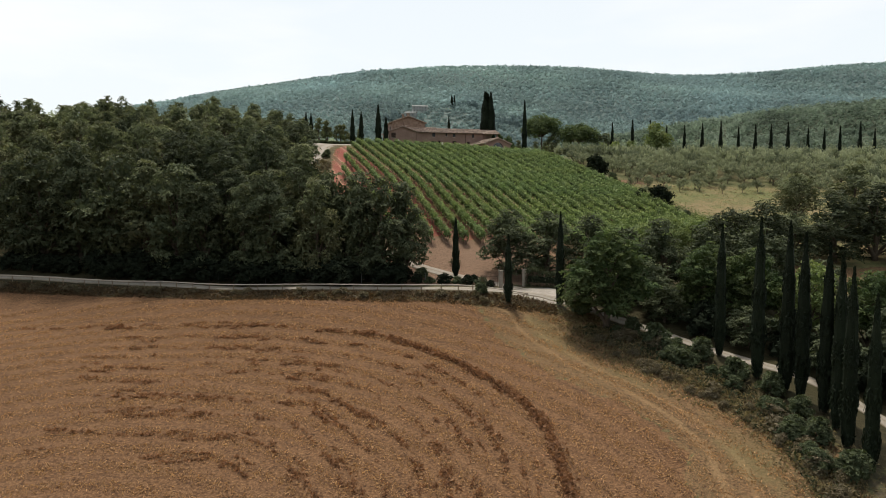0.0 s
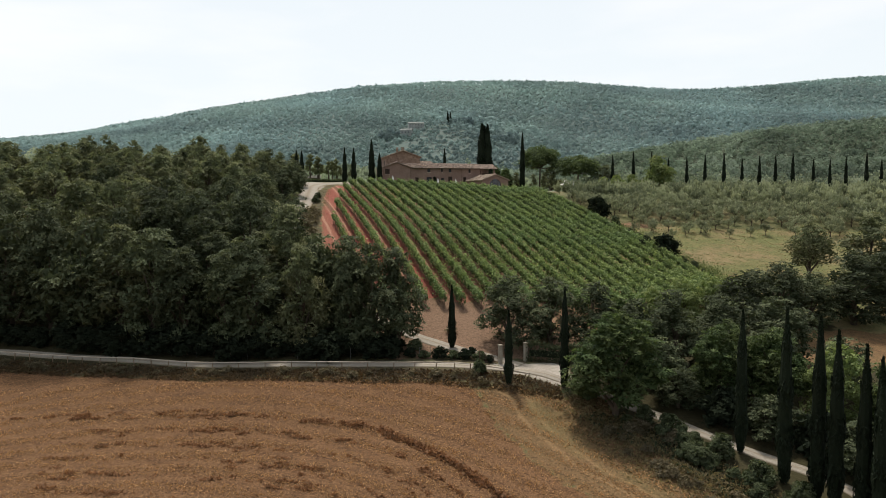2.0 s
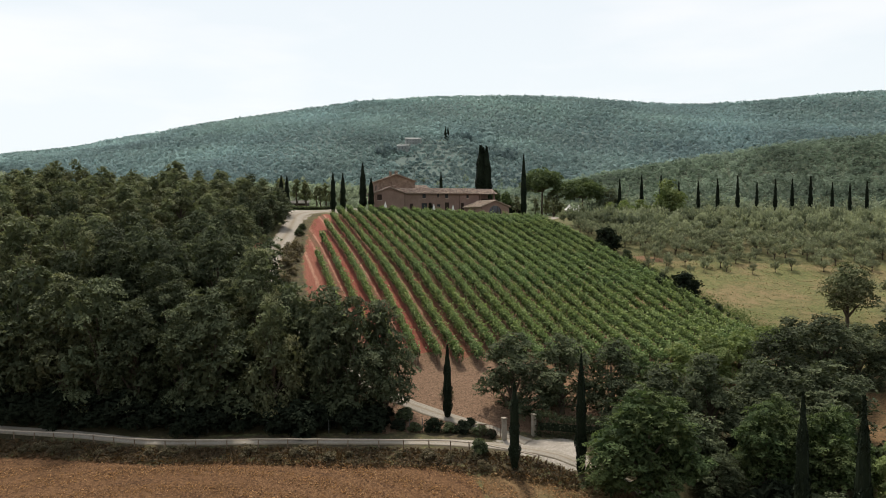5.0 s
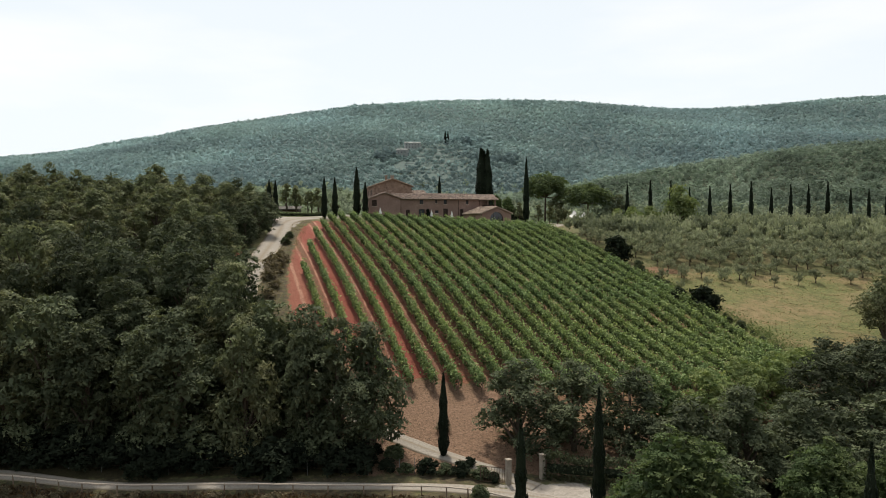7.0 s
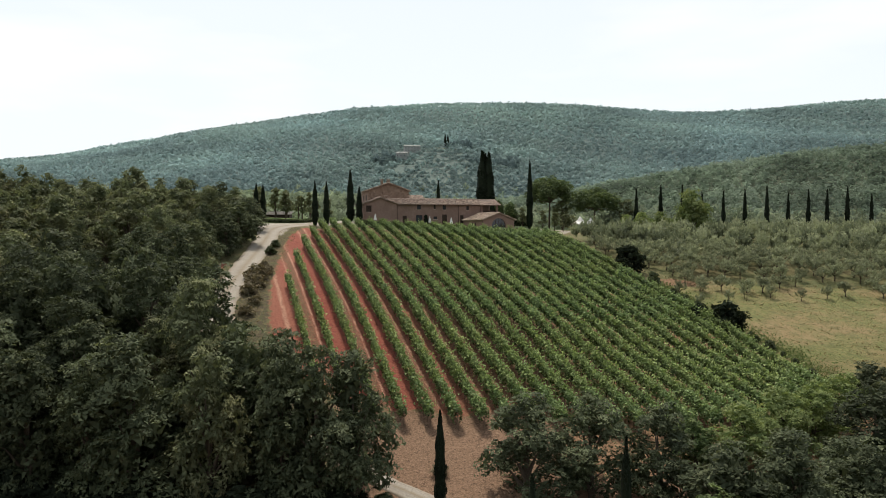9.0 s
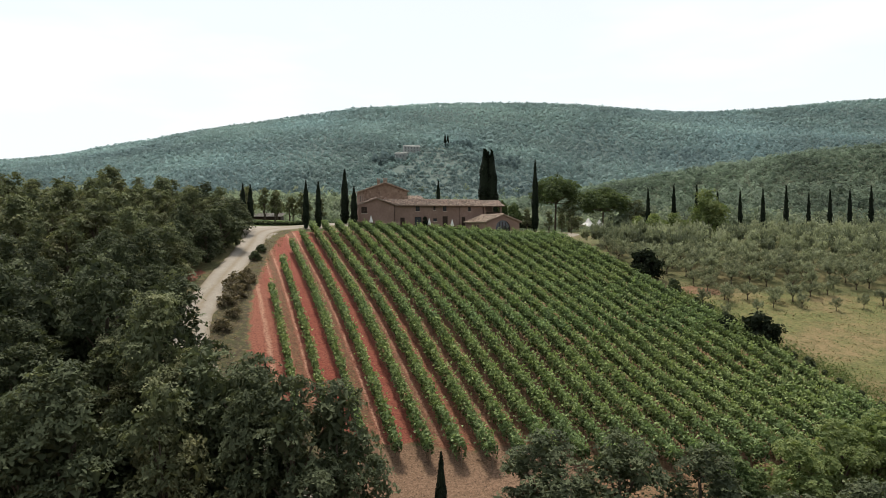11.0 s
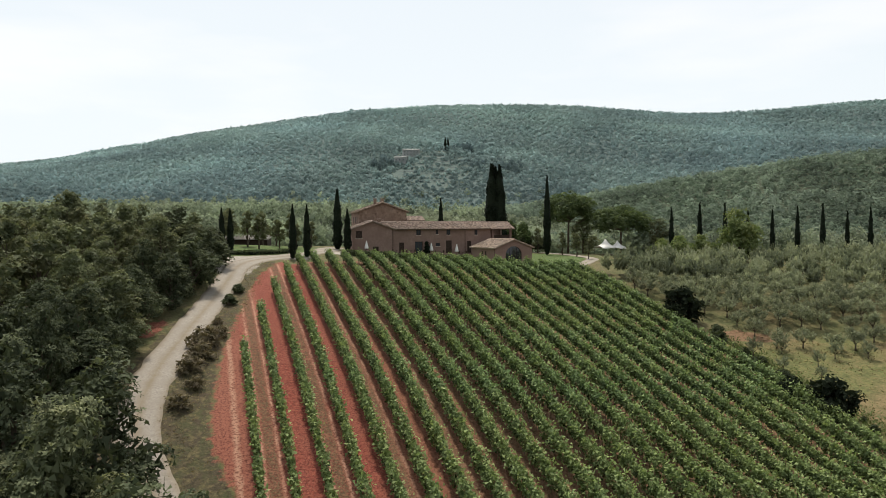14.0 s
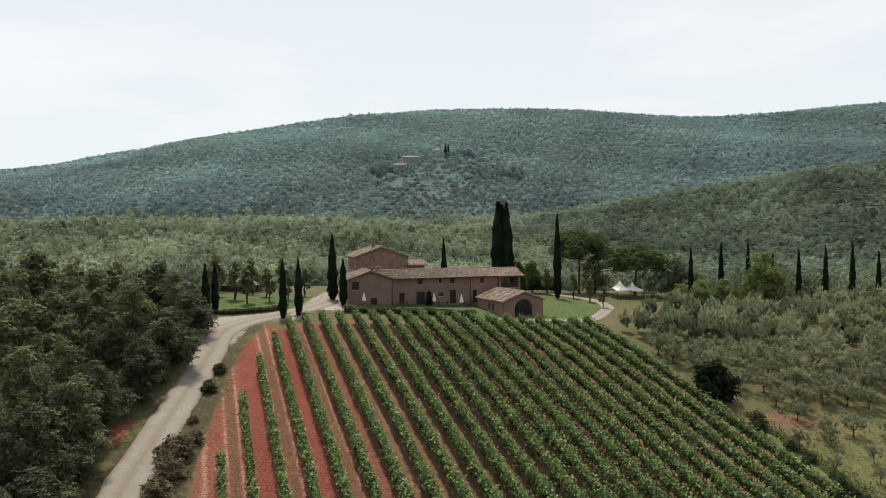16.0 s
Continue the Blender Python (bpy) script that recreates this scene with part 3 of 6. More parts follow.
        if name == "soil":
            k = mix(math_node("MULTIPLY", ramp(tex(5.0, 5.0), 0.53, 0.40), 0.8), k, (0.100, 0.030, 0.021))
            k = mix(math_node("MULTIPLY", crumb, 0.35), k, (0.33, 0.135, 0.090))
            k = mix(math_node("MULTIPLY", ramp(rowc, 36.0, 52.0), 0.65), k, mix(fine, (0.120, 0.078, 0.043), (0.205, 0.140, 0.080)))
        if name in ("grass", "meadow", "verge", "lawn"):
            k = mix(math_node("MULTIPLY", fleck, 0.6), k, (0.040, 0.044, 0.018))
            k = mix(math_node("MULTIPLY", ramp(mid, 0.45, 0.62), 0.45), k, (0.062, 0.076, 0.028))
            k = mix(math_node("MULTIPLY", ramp(tex(1.8, 6.0), 0.5, 0.68), 0.5), k, (0.20, 0.165, 0.078))
        if name == "headland":
            eat = n.new("ShaderNodeAttribute")
            eat.attribute_name = "edge"
            wobbly = math_node("ADD", eat.outputs["Fac"], math_node("MULTIPLY", math_node("SUBTRACT", mid, 0.5), 1.1))
            for at_, wide_ in ((3.6, 0.42), (5.6, 0.5)):
                rut = math_node("ABSOLUTE", math_node("SUBTRACT", wobbly, at_), 0.0)
                k = mix(math_node("MULTIPLY", ramp(rut, wide_, 0.08), 0.34), k, (0.30, 0.195, 0.098))
            k = mix(math_node("MULTIPLY", math_node("MULTIPLY", ramp(wobbly, 5.2, 3.9), ramp(wobbly, -1.0, 2.2)), math_node("MULTIPLY", coarse, 0.55)), k, (0.125, 0.108, 0.047))
        if col is None:
            col = k
            continue
        at = n.new("ShaderNodeAttribute")
        at.attribute_name = "zone_" + name
        soft = math_node("ADD", at.outputs["Fac"], math_node("MULTIPLY", math_node("SUBTRACT", edge, 0.5), 0.9))
        col = mix(ramp(soft, 0.42, 0.58), col, k)
    l.new(col, bsdf.inputs["Base Color"])
    bump = n.new("ShaderNodeBump")
    bump.inputs["Strength"].default_value, bump.inputs["Distance"].default_value = 0.8, 0.15
    l.new(tex(3.2, 7.0), bump.inputs["Height"])
    l.new(bump.outputs["Normal"], bsdf.inputs["Normal"])
    return m


gx = axis(-1600, -62, 76, 1600, 1.4, 1.07)
gy = axis(-180, 44, 232, 1750, 1.25, 1.06)
XX, YY = np.meshgrid(gx, gy)
ZZ = height(XX, YY)
nx, ny = len(gx), len(gy)
ii = (np.arange(ny - 1)[:, None] * nx + np.arange(nx - 1)[None, :]).ravel()
gf = np.stack([ii, ii + 1, ii + nx + 1, ii + nx], axis=1)
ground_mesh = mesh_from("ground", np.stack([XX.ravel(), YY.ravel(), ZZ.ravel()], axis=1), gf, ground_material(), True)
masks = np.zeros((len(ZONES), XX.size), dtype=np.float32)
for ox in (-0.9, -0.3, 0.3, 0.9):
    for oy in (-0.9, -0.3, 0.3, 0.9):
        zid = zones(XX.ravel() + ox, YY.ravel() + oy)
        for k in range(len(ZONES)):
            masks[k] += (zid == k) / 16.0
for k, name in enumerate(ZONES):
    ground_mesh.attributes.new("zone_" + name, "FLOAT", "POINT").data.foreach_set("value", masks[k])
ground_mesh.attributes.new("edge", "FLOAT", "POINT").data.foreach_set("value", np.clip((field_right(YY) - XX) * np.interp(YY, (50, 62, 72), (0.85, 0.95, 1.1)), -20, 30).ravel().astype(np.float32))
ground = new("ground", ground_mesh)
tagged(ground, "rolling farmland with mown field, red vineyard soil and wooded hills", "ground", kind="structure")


def gravel_road():
    """Gravel with paler wheel tracks and dusty, weedy middle and edges."""
    m = material("white gravel road", (0.215, 0.191, 0.158), (0.318, 0.288, 0.244), 0.95, 5, 0.5, 0.5, 12, c=(0.242, 0.213, 0.175))
    n, l = m.node_tree.nodes, m.node_tree.links
    bsdf = n["Principled BSDF"]
    base = bsdf.inputs["Base Color"].links[0].from_socket
    at = n.new("ShaderNodeAttribute")
    at.attribute_name = "across"
    co, rag = n.new("ShaderNodeTexCoord"), n.new("ShaderNodeTexNoise")
    rag.inputs["Scale"].default_value, rag.inputs["Detail"].default_value = 1.4, 6.0
    l.new(co.outputs["Object"], rag.inputs["Vector"])
    ops = []
    for op, p, q in (("ABSOLUTE", at.outputs["Fac"], 0.0), ("SUBTRACT", None, 0.25), ("ABSOLUTE", None, 0.0), ("MULTIPLY_ADD", None, 4.6)):
        k = n.new("ShaderNodeMath")
        k.operation = op
        k.inputs[1].default_value = q
        l.new(p if p else ops[-1].outputs[0], k.inputs[0])
        ops.append(k)
    l.new(rag.outputs["Fac"], ops[-1].inputs[2])
    mr = n.new("ShaderNodeMapRange")
    mr.inputs[1].default_value, mr.inputs[2].default_value, mr.inputs[4].default_value = 0.85, 1.75, 0.75
    l.new(ops[-1].outputs[0], mr.inputs[0])
    k = n.new("ShaderNodeMix")
    k.data_type = "RGBA"
    k.inputs[7].default_value = (0.19, 0.15, 0.095, 1)
    l.new(mr.outputs[0], k.inputs[0])
    l.new(base, k.inputs[6])
    l.new(k.outputs[2], bsdf.inputs["Base Color"])
    return m


M["gravel"] = gravel_road()


def road(name, line, width, label, lift=0.07):
    """A crowned gravel strip laid on the land, with a thickness at its edges."""
    n = len(line)
    d = np.gradient(line, axis=0)
    d /= np.linalg.norm(d, axis=1, keepdims=True)
    side = np.stack([d[:, 1], -d[:, 0]], axis=1)
    prof = ((-0.5, -0.15), (-0.48, 0.0), (-0.36, 0.02), (-0.25, 0.0), (-0.12, 0.05), (0.0, 0.06), (0.12, 0.05), (0.25, 0.0), (0.36, 0.02), (0.48, 0.0), (0.5, -0.15))
    rng = np.random.default_rng(4)
    V = []
    for i in range(n):
        w = width * (1 + 0.05 * rng.normal())
        for s, h in prof:
            p = line[i] + side[i] * s * w
            V.append((p[0], p[1], gz(p[0], p[1]) + lift + h))
    k = len(prof)
    Fc = np.array([(i * k + j, i * k + j + 1, (i + 1) * k + j + 1, (i + 1) * k + j) for i in range(n - 1) for j in range(k - 1)])[:, ::-1]
    me = mesh_from(name, V, Fc, M["gravel"], True)
    me.attributes.new("across", "FLOAT", "POINT").data.foreach_set("value", np.tile([s for s, h in prof], n).astype(np.float32))
    return tagged(new(name, me), label, "road", kind="structure")


road("road", L_UP[L_UP[:, 1] < 112], 1.7, "narrow gravel track leaving the gate")
road("road", L_UP[L_UP[:, 1] > 110.4], 3.95, "white gravel track climbing beside the vineyard")
road("road", L_FRONT, 1.4, "white gravel lane between the mown field and the wood")
road("road", L_YARD, 2.4, "white gravel drive round the farmhouse lawn")


# ---- plants ----
def lobes_of(rng, h, radius, clear, k, low, top):
    """Boughs of a crown: k rounded lobes wound round the stem, the last one on top. Centres and radii."""
    t = (np.arange(k) + rng.uniform(0.1, 0.9, k)) / k
    ang = np.arange(k) * 2.4 + rng.uniform(-0.5, 0.5, k) + rng.uniform(0, 6)
    prof = np.sin(np.pi * np.clip(low + (0.93 - low) * t, 0, 0.97)) ** 0.6
    rad = radius * 0.60 * prof * rng.uniform(0.7, 1.2, k)
    lr = radius * rng.uniform(0.34, 0.52, k) * (1 - 0.22 * t)
    z = h * clear + h * (1 - clear) * (0.10 + 0.72 * t) + 0.04 * h * rng.normal(size=k)
    c = np.stack([rad * np.cos(ang), rad * np.sin(ang), z], axis=1)
    lr[-1] = radius * top
    c[-1] = (0.1 * radius * rng.normal(), 0.1 * radius * rng.normal(), h - lr[-1] * 0.85)
    c[:, 2] = np.maximum(c[:, 2], lr * 0.55)
    return c, lr


def tufted(rng, lobe, lr, tufts, tuft, n, leaf, flat=0.3, upright=0.75, fill=0.2, aspect=1.7):
    """Leaf sprays standing on the outside of the lobes: verts, faces, a tone for each vertex."""
    k = len(lr)
    who = rng.choice(k, tufts * 4, p=lr ** 2 / (lr ** 2).sum())
    d = ball(rng, tufts * 4)
    d[:, 2] = d[:, 2] * 0.85 + 0.18
    d /= np.linalg.norm(d, axis=1, keepdims=True)
    c = lobe[who] + d * lr[who][:, None] * rng.uniform(0.82, 1.1, (tufts * 4, 1)) * (1, 1, 0.88)
    dist = np.linalg.norm(c[:, None] - lobe[None], axis=2) / lr[None]
    dist[np.arange(len(c)), who] = 9
    ok = np.flatnonzero((dist.min(1) > 0.85) & (c[:, 2] > 0.05))[:tufts]
    c, d = c[ok], d[ok]
    m = len(c)
    size = tuft * rng.uniform(0.55, 1.35, m)
    nrm = d * (1 - upright) + np.array([0, 0, upright]) + 0.22 * rng.normal(size=(m, 3))
    nrm /= np.linalg.norm(nrm, axis=1, keepdims=True)
    a = np.cross(nrm, d + 0.3 * rng.normal(size=(m, 3)))
    a /= np.linalg.norm(a, axis=1, keepdims=True) + 1e-9
    b = np.cross(nrm, a)
    n_out = int(n * (1 - fill))
    t = rng.choice(m, n_out, p=size ** 2 / (size ** 2).sum())
    r, th = np.sqrt(rng.uniform(0, 1, n_out)), rng.uniform(0, 2 * np.pi, n_out)
    r *= 1 + 0.25 * np.sin(3 * th + t) + 0.18 * np.sin(5 * th + 2 * t)
    up = flat * (1 - r ** 2) + 0.22 * flat * rng.normal(size=n_out)
    p = c[t] + size[t][:, None] * (a[t] * (r * np.cos(th))[:, None] + b[t] * (r * np.sin(th))[:, None] + nrm[t] * up[:, None])
    n_in = n - n_out
    w = rng.choice(k, n_in, p=lr ** 2 / (lr ** 2).sum())
    q = lobe[w] + ball(rng, n_in) * (lr[w] * 0.8 * rng.uniform(0.2, 1, n_in) ** 0.5)[:, None]
    pts = np.concatenate([p, q])
    out = np.concatenate([nrm[t] * 1.5 + d[t] * 0.3, ball(rng, n_in)])
    s = leaf * rng.uniform(0.55, 1.35, n) * np.where(np.arange(n) < n_out, 1.0, 2.1)
    v, f = leaves(pts, s, rng, aspect, 0.0, out, 0.75)
    # outer tufts vary at random; inner leaves darker, the crown's inner shade as colour
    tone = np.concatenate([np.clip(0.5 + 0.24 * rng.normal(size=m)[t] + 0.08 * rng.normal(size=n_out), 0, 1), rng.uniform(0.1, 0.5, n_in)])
    return v, f, np.repeat(tone, 3)


def toned(me, tone):
    me.attributes.new("tone", "FLOAT", "POINT").data.foreach_set("value", np.asarray(tone, dtype=np.float32))
    return me


def grown(parts):
    """Trunk first, then limbs that grow out of the trunk's own rings: one connected mesh."""
    V, Fc = tube(parts[0][0], parts[0][1], 7)
    V, Fc = list(V), list(Fc)
    trunk = [Vector(p) for p in parts[0][0]]
    for line, radii in parts[1:]:
        near = min(range(1, len(trunk) - 1), key=lambda i: abs(trunk[i].z - line[0].z))
        lv, lf = tube([trunk[near]] + list(line[1:]), radii, 7)
        o = len(V) - 7
        V += lv[7:]
        for f in lf:
            if all(i < 7 for i in f):
                continue
            Fc.append(tuple(i + 7 * near if i < 7 else i + o for i in f))
    return V, Fc


def broadleaf(name, seed, h, radius, n, leaf, mat, clear=0.22, clumps=60, rclump=1.2, low=0.3, label="", category="tree", lobes=11, flat=0.3, upright=0.75, fill=0.2, top=0.40, bare=0.72):
    """A tree or bush > trunk (with limbs) and crown, standing at the origin."""
    rng = np.random.default_rng(seed)
    th = thing(name, 0, 0, 0, 0, label, category)
    lobe, lr = lobes_of(rng, h, radius, clear, lobes, low, top)
    parts = []
    lean = rng.normal(size=2) * 0.03 * h
    tip = h * bare
    trunk = [(lean[0] * s ** 2, lean[1] * s ** 2, -0.3 + (tip + 0.3) * s) for s in (0, 0.12, 0.3, 0.5, 0.75, 1)]
    r0 = 0.028 * h
    parts.append((trunk, [r0 * q for q in (1.35, 1.0, 0.85, 0.65, 0.4, 0.15)]))
    for c in lobe[:-1]:
        s = min(0.9, max(0.25, (c[2] - 0.18 * h) / tip))
        a = Vector((lean[0] * s ** 2, lean[1] * s ** 2, -0.3 + (tip + 0.3) * s * 0.8))
        m = a.lerp(Vector(c), 0.5) + Vector((0, 0, 0.03 * h))
        parts.append(([a, m, c], [r0 * 0.42, r0 * 0.25, r0 * 0.07]))
    child("trunk", mesh_from("trunk", *grown(parts), M["bark"], True), th, "brown bark trunk with spreading limbs")
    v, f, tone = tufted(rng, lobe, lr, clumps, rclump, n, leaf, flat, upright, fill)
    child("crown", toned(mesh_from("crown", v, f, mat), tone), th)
    return th


def olive(seed, h, radius, n, leaf):
    """An olive: a short forked trunk and an airy, vase-shaped crown of upright shoots."""
    rng = np.random.default_rng(seed)
    th = thing("olive_tree", 0, 0, 0, 0, "small silvery olive tree on dry grass", "olive tree")
    k = 9
    ang = np.arange(k) * 2.4 + rng.uniform(-0.4, 0.4, k)
    rad = radius * np.sqrt(rng.uniform(0.1, 1, k)) * 0.72
    tips = np.stack([rad * np.cos(ang), rad * np.sin(ang), h * rng.uniform(0.5, 0.82, k)], axis=1)
    fork = Vector((0.05, 0, h * 0.25))
    parts = [tube([(0, 0, -0.2), (0.04, 0.02, h * 0.12), fork], [0.16, 0.11, 0.10], 6)]
    for q in tips[::2]:
        parts.append(tube([fork, fork.lerp(Vector(q), 0.5), Vector(q)], [0.07, 0.04, 0.015], 4))
    child("trunk", mesh_from("trunk", *join_tubes(parts), M["bark"], True), th, "gnarled grey forked trunk")
    shoots = 70
    who = rng.integers(0, k, shoots)
    d = ball(rng, shoots)
    base = tips[who] + d * (0.34 * radius, 0.34 * radius, 0.13 * h)
    way = d * 0.5 + np.array([0, 0, 0.75]) + 0.4 * base * (1, 1, 0) / radius
    way /= np.linalg.norm(way, axis=1, keepdims=True)
    t = rng.integers(0, shoots, n)
    u = rng.uniform(-0.5, 0.6, n)
    p = base[t] + way[t] * (u * rng.uniform(0.25, 0.5, shoots)[t] * h * 0.5)[:, None] + rng.normal(size=(n, 3)) * 0.10
    v, f = leaves(p, leaf * rng.uniform(0.6, 1.4, n), rng, 2.2, 0.6, ball(rng, n))
    tone = np.clip(0.5 + 0.22 * rng.normal(size=shoots)[t] + 0.35 * u, 0, 1)
    child("crown", toned(mesh_from("crown", v, f, M["leaf_olive"]), np.repeat(tone, 3)), th)
    return th


def cypress(seed, h, radius, n, leaf=0.34):
    rng = np.random.default_rng(seed)
    th = thing("cypress", 0, 0, 0, 0, "tall dark green columnar cypress with short bare trunk", "cypress")
    child("trunk", mesh_from("trunk", *join_tubes([tube([(0, 0, -0.3), (0, 0, h * 0.12), (0, 0, h * 0.8)], [radius * 0.24, radius * 0.18, 0.02], 7)]), M["bark"], True), th)
    t = rng.uniform(0, 1, n) ** 1.15
    prof = np.clip(np.minimum(0.45 + 0.55 * (t / 0.16) ** 0.6, 1.0) * (1 - t ** 2.6) ** 0.9, 0.02, 1) * (0.86 + 0.14 * np.sin(t * 23 + rng.uniform(0, 6)))
    ang = rng.uniform(0, 2 * np.pi, n)
    rid = 1 + 0.10 * np.sin(5 * ang + 9 * t) + 0.07 * np.sin(8 * ang - 14 * t)
    r = radius * prof * rid * rng.uniform(0.76, 1.02, n)
    p = np.stack([r * np.cos(ang), r * np.sin(ang), h * (0.022 + 0.978 * t)], axis=1)
    out = np.stack([np.cos(ang), np.sin(ang), np.full(n, 0.4)], axis=1)
    nrm = out * 0.9 + rng.normal(size=(n, 3)) * 0.45
    nrm /= np.linalg.norm(nrm, axis=1, keepdims=True)
    upv = np.array([0, 0, 1.0]) + rng.normal(size=(n, 3)) * 0.22 + out * 0.15
    a = upv - nrm * (upv * nrm).sum(1, keepdims=True)
    a /= np.linalg.norm(a, axis=1, keepdims=True)
    b = np.cross(nrm, a)
    s = (leaf * rng.uniform(0.6, 1.3, n))[:, None]
    v = np.empty((n, 4, 3))
    v[:, 0], v[:, 1], v[:, 2], v[:, 3] = p - a * s * 0.9, p - b * s * 0.35, p + a * s * 1.2, p + b * s * 0.35
    # a dense inner body, so that no light shows through
    inner = [(0, 0, h * 0.035)] + [(0, 0, h * q) for q in (0.1, 0.3, 0.6, 0.8, 0.92)]
    iv, iface = tube(inner, [radius * q for q in (0.42, 0.68, 0.76, 0.68, 0.47, 0.2)], 9)
    V = np.concatenate([v.reshape(-1, 3), np.array([tuple(q) for q in iv])])
    Fc = [tuple(range(4 * k, 4 * k + 4)) for k in range(n)] + [tuple(i + 4 * n for i in f) for f in iface]
    child("crown", mesh_from("crown", V, Fc, M["leaf_cypress"]), th)
    return th


def place(proto, x, y, size=1.0, turn=None, wide=1.0, label="", group="", sink=0.0):
    z = gz(x, y) - sink
    turn = random.uniform(0, 360) if turn is None else turn
    ob = copy_thing(proto, pose(x, y, z, 0, 0, turn))
    ob.matrix_basis = pose(x, y, z, 0, 0, turn) @ Matrix.Diagonal((size * wide, size * wide, size, 1))
    return tagged(ob, label, "", group)


def bury(proto):
    """Take a finished pattern out of the scene again."""
    for o in (*proto.children_recursive, proto):
        bpy.data.objects.remove(o, do_unlink=True)


OAK = "dense dark green oak in the wood beside the gravel lane"
DARK_OAK = "dark oak, shade put into its leaf colour, beside the gravel lane"
oaks = [broadleaf("oak_tree", 11 + k, 12.0, 4.3, 5600, 0.178, M["leaf_oak"], 0.05, 190, 0.72, 0.26, OAK) for k in range(4)]
fine_oaks = [broadleaf("oak_tree", 15 + k, 12.0, 4.3, 8000, 0.168, M["leaf_oak"], 0.03, 250, 0.66, 0.26, OAK, lobes=13) for k in range(3)]
near_oaks = [broadleaf("oak_tree", 18 + k, 12.0, 4.3, 14500, 0.127, M["leaf_oak"], 0.03, 270, 0.64, 0.26, OAK, lobes=13) for k in range(2)]
# the same oaks in darker leaves, the wood's shade put into their colour
fine_dark_oaks = [broadleaf("holm_oak", 16 + 9 * k, 12.0, 4.3, 8000, 0.168, M["leaf_dark"], 0.03, 250, 0.64, 0.26, DARK_OAK, lobes=13) for k in range(2)]
shade_oaks = [broadleaf("holm_oak", 28 + 3 * k, 12.0, 4.3, 8600, 0.157, M["leaf_shade"], 0.03, 260, 0.62, 0.26, "very dark oak beside the gravel track, shade put into its leaf colour", lobes=13) for k in range(2)]
near_dark_oaks = [broadleaf("holm_oak", 28, 12.0, 4.3, 14500, 0.127, M["leaf_dark"], 0.03, 270, 0.64, 0.26, DARK_OAK, lobes=13)]
yellows = [broadleaf("leafy_shrub", 37, 10.0, 4.4, 6000, 0.19, M["leaf_yellow"], 0.06, 200, 0.7, 0.3, "yellow green leafy shrub behind the olive grove", upright=0.55)]
back_oaks = [broadleaf("oak_tree", 21 + k, 12.0, 4.3, 3400, 0.255, M["leaf_oak"], 0.06, 180, 0.72, 0.26, OAK) for k in range(2)]
lights = [broadleaf("ash_tree", 31 + k, 10.0, 4.4, 13000, 0.130, M["leaf_light"], 0.2, 300, 0.46, 0.3, "leafy bright green broadleaf tree beside the lane", lobes=13, fill=0.3) for k in range(2)]
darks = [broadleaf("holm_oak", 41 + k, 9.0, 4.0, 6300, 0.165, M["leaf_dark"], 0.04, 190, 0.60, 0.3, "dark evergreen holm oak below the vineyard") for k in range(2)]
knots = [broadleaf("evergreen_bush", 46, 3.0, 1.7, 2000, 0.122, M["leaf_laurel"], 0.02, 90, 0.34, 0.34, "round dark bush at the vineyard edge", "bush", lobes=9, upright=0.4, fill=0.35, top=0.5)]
olives = [olive(51 + k, 3.7, 1.85, 1600, 0.104) for k in range(4)]
bushes = [broadleaf("bush", 61 + k, 3.0, 1.7, 2400, 0.13, M["hedge"], 0.02, 90, 0.36, 0.32, "rounded green laurel bush along the lane", "bush", lobes=9, upright=0.5, fill=0.3, top=0.5) for k in range(2)]
scrubs = [broadleaf("scrub_bush", 71 + k, 1.5, 1.1, 620, 0.10, M["dryplant"], 0.0, 46, 0.26, 0.3, "dry brown broom bush on the road bank", "bush", lobes=7, flat=0.5, upright=0.3, fill=0.3) for k in range(2)]
saplings = [broadleaf("sapling", 81, 5.0, 1.2, 620, 0.17, M["leaf_oak"], 0.3, 50, 0.34, 0.3, "slim young tree planted on the lawn", "tree", lobes=7, upright=0.4)]
cyps = [cypress(91 + k, 13.5, 0.95, 3000, 0.26) for k in range(3)]

far_cyps = [cypress(96 + k, 13.5, 0.95, 700, 0.5) for k in range(2)]

# cypresses along the lane
random.seed(3)
LANE = ((30.2, 75.6, 14.3), (32.2, 70.8, 16.3), (33.9, 68.2, 16.6), (34.6, 66.6, 16.0), (35.6, 64.2, 15.8), (36.3, 63.2, 15.2), (35.2, 61.4, 15.0), (34.6, 58.6, 15.4), (34.8, 55.6, 14.2), (36.0, 53.4, 14.6))
for k, (x, y, h) in enumerate(LANE):
    place(cyps[k % 3], x, y, h / 13.5, wide=0.70, group="cypresses along the lane", label="very tall slender cypress in a row along the lane")
for k, (x, y, h) in enumerate(((8.2, 87.6, 8.6), (14.6, 87.0, 11.6), (1.8, 98.3, 8.2))):
    place(cyps[k % 3], x, y, h / 13.5, wide=1.0 if h < 10 else 0.75, group="cypresses by the gate", label="slender dark cypress standing near the gate pillars")
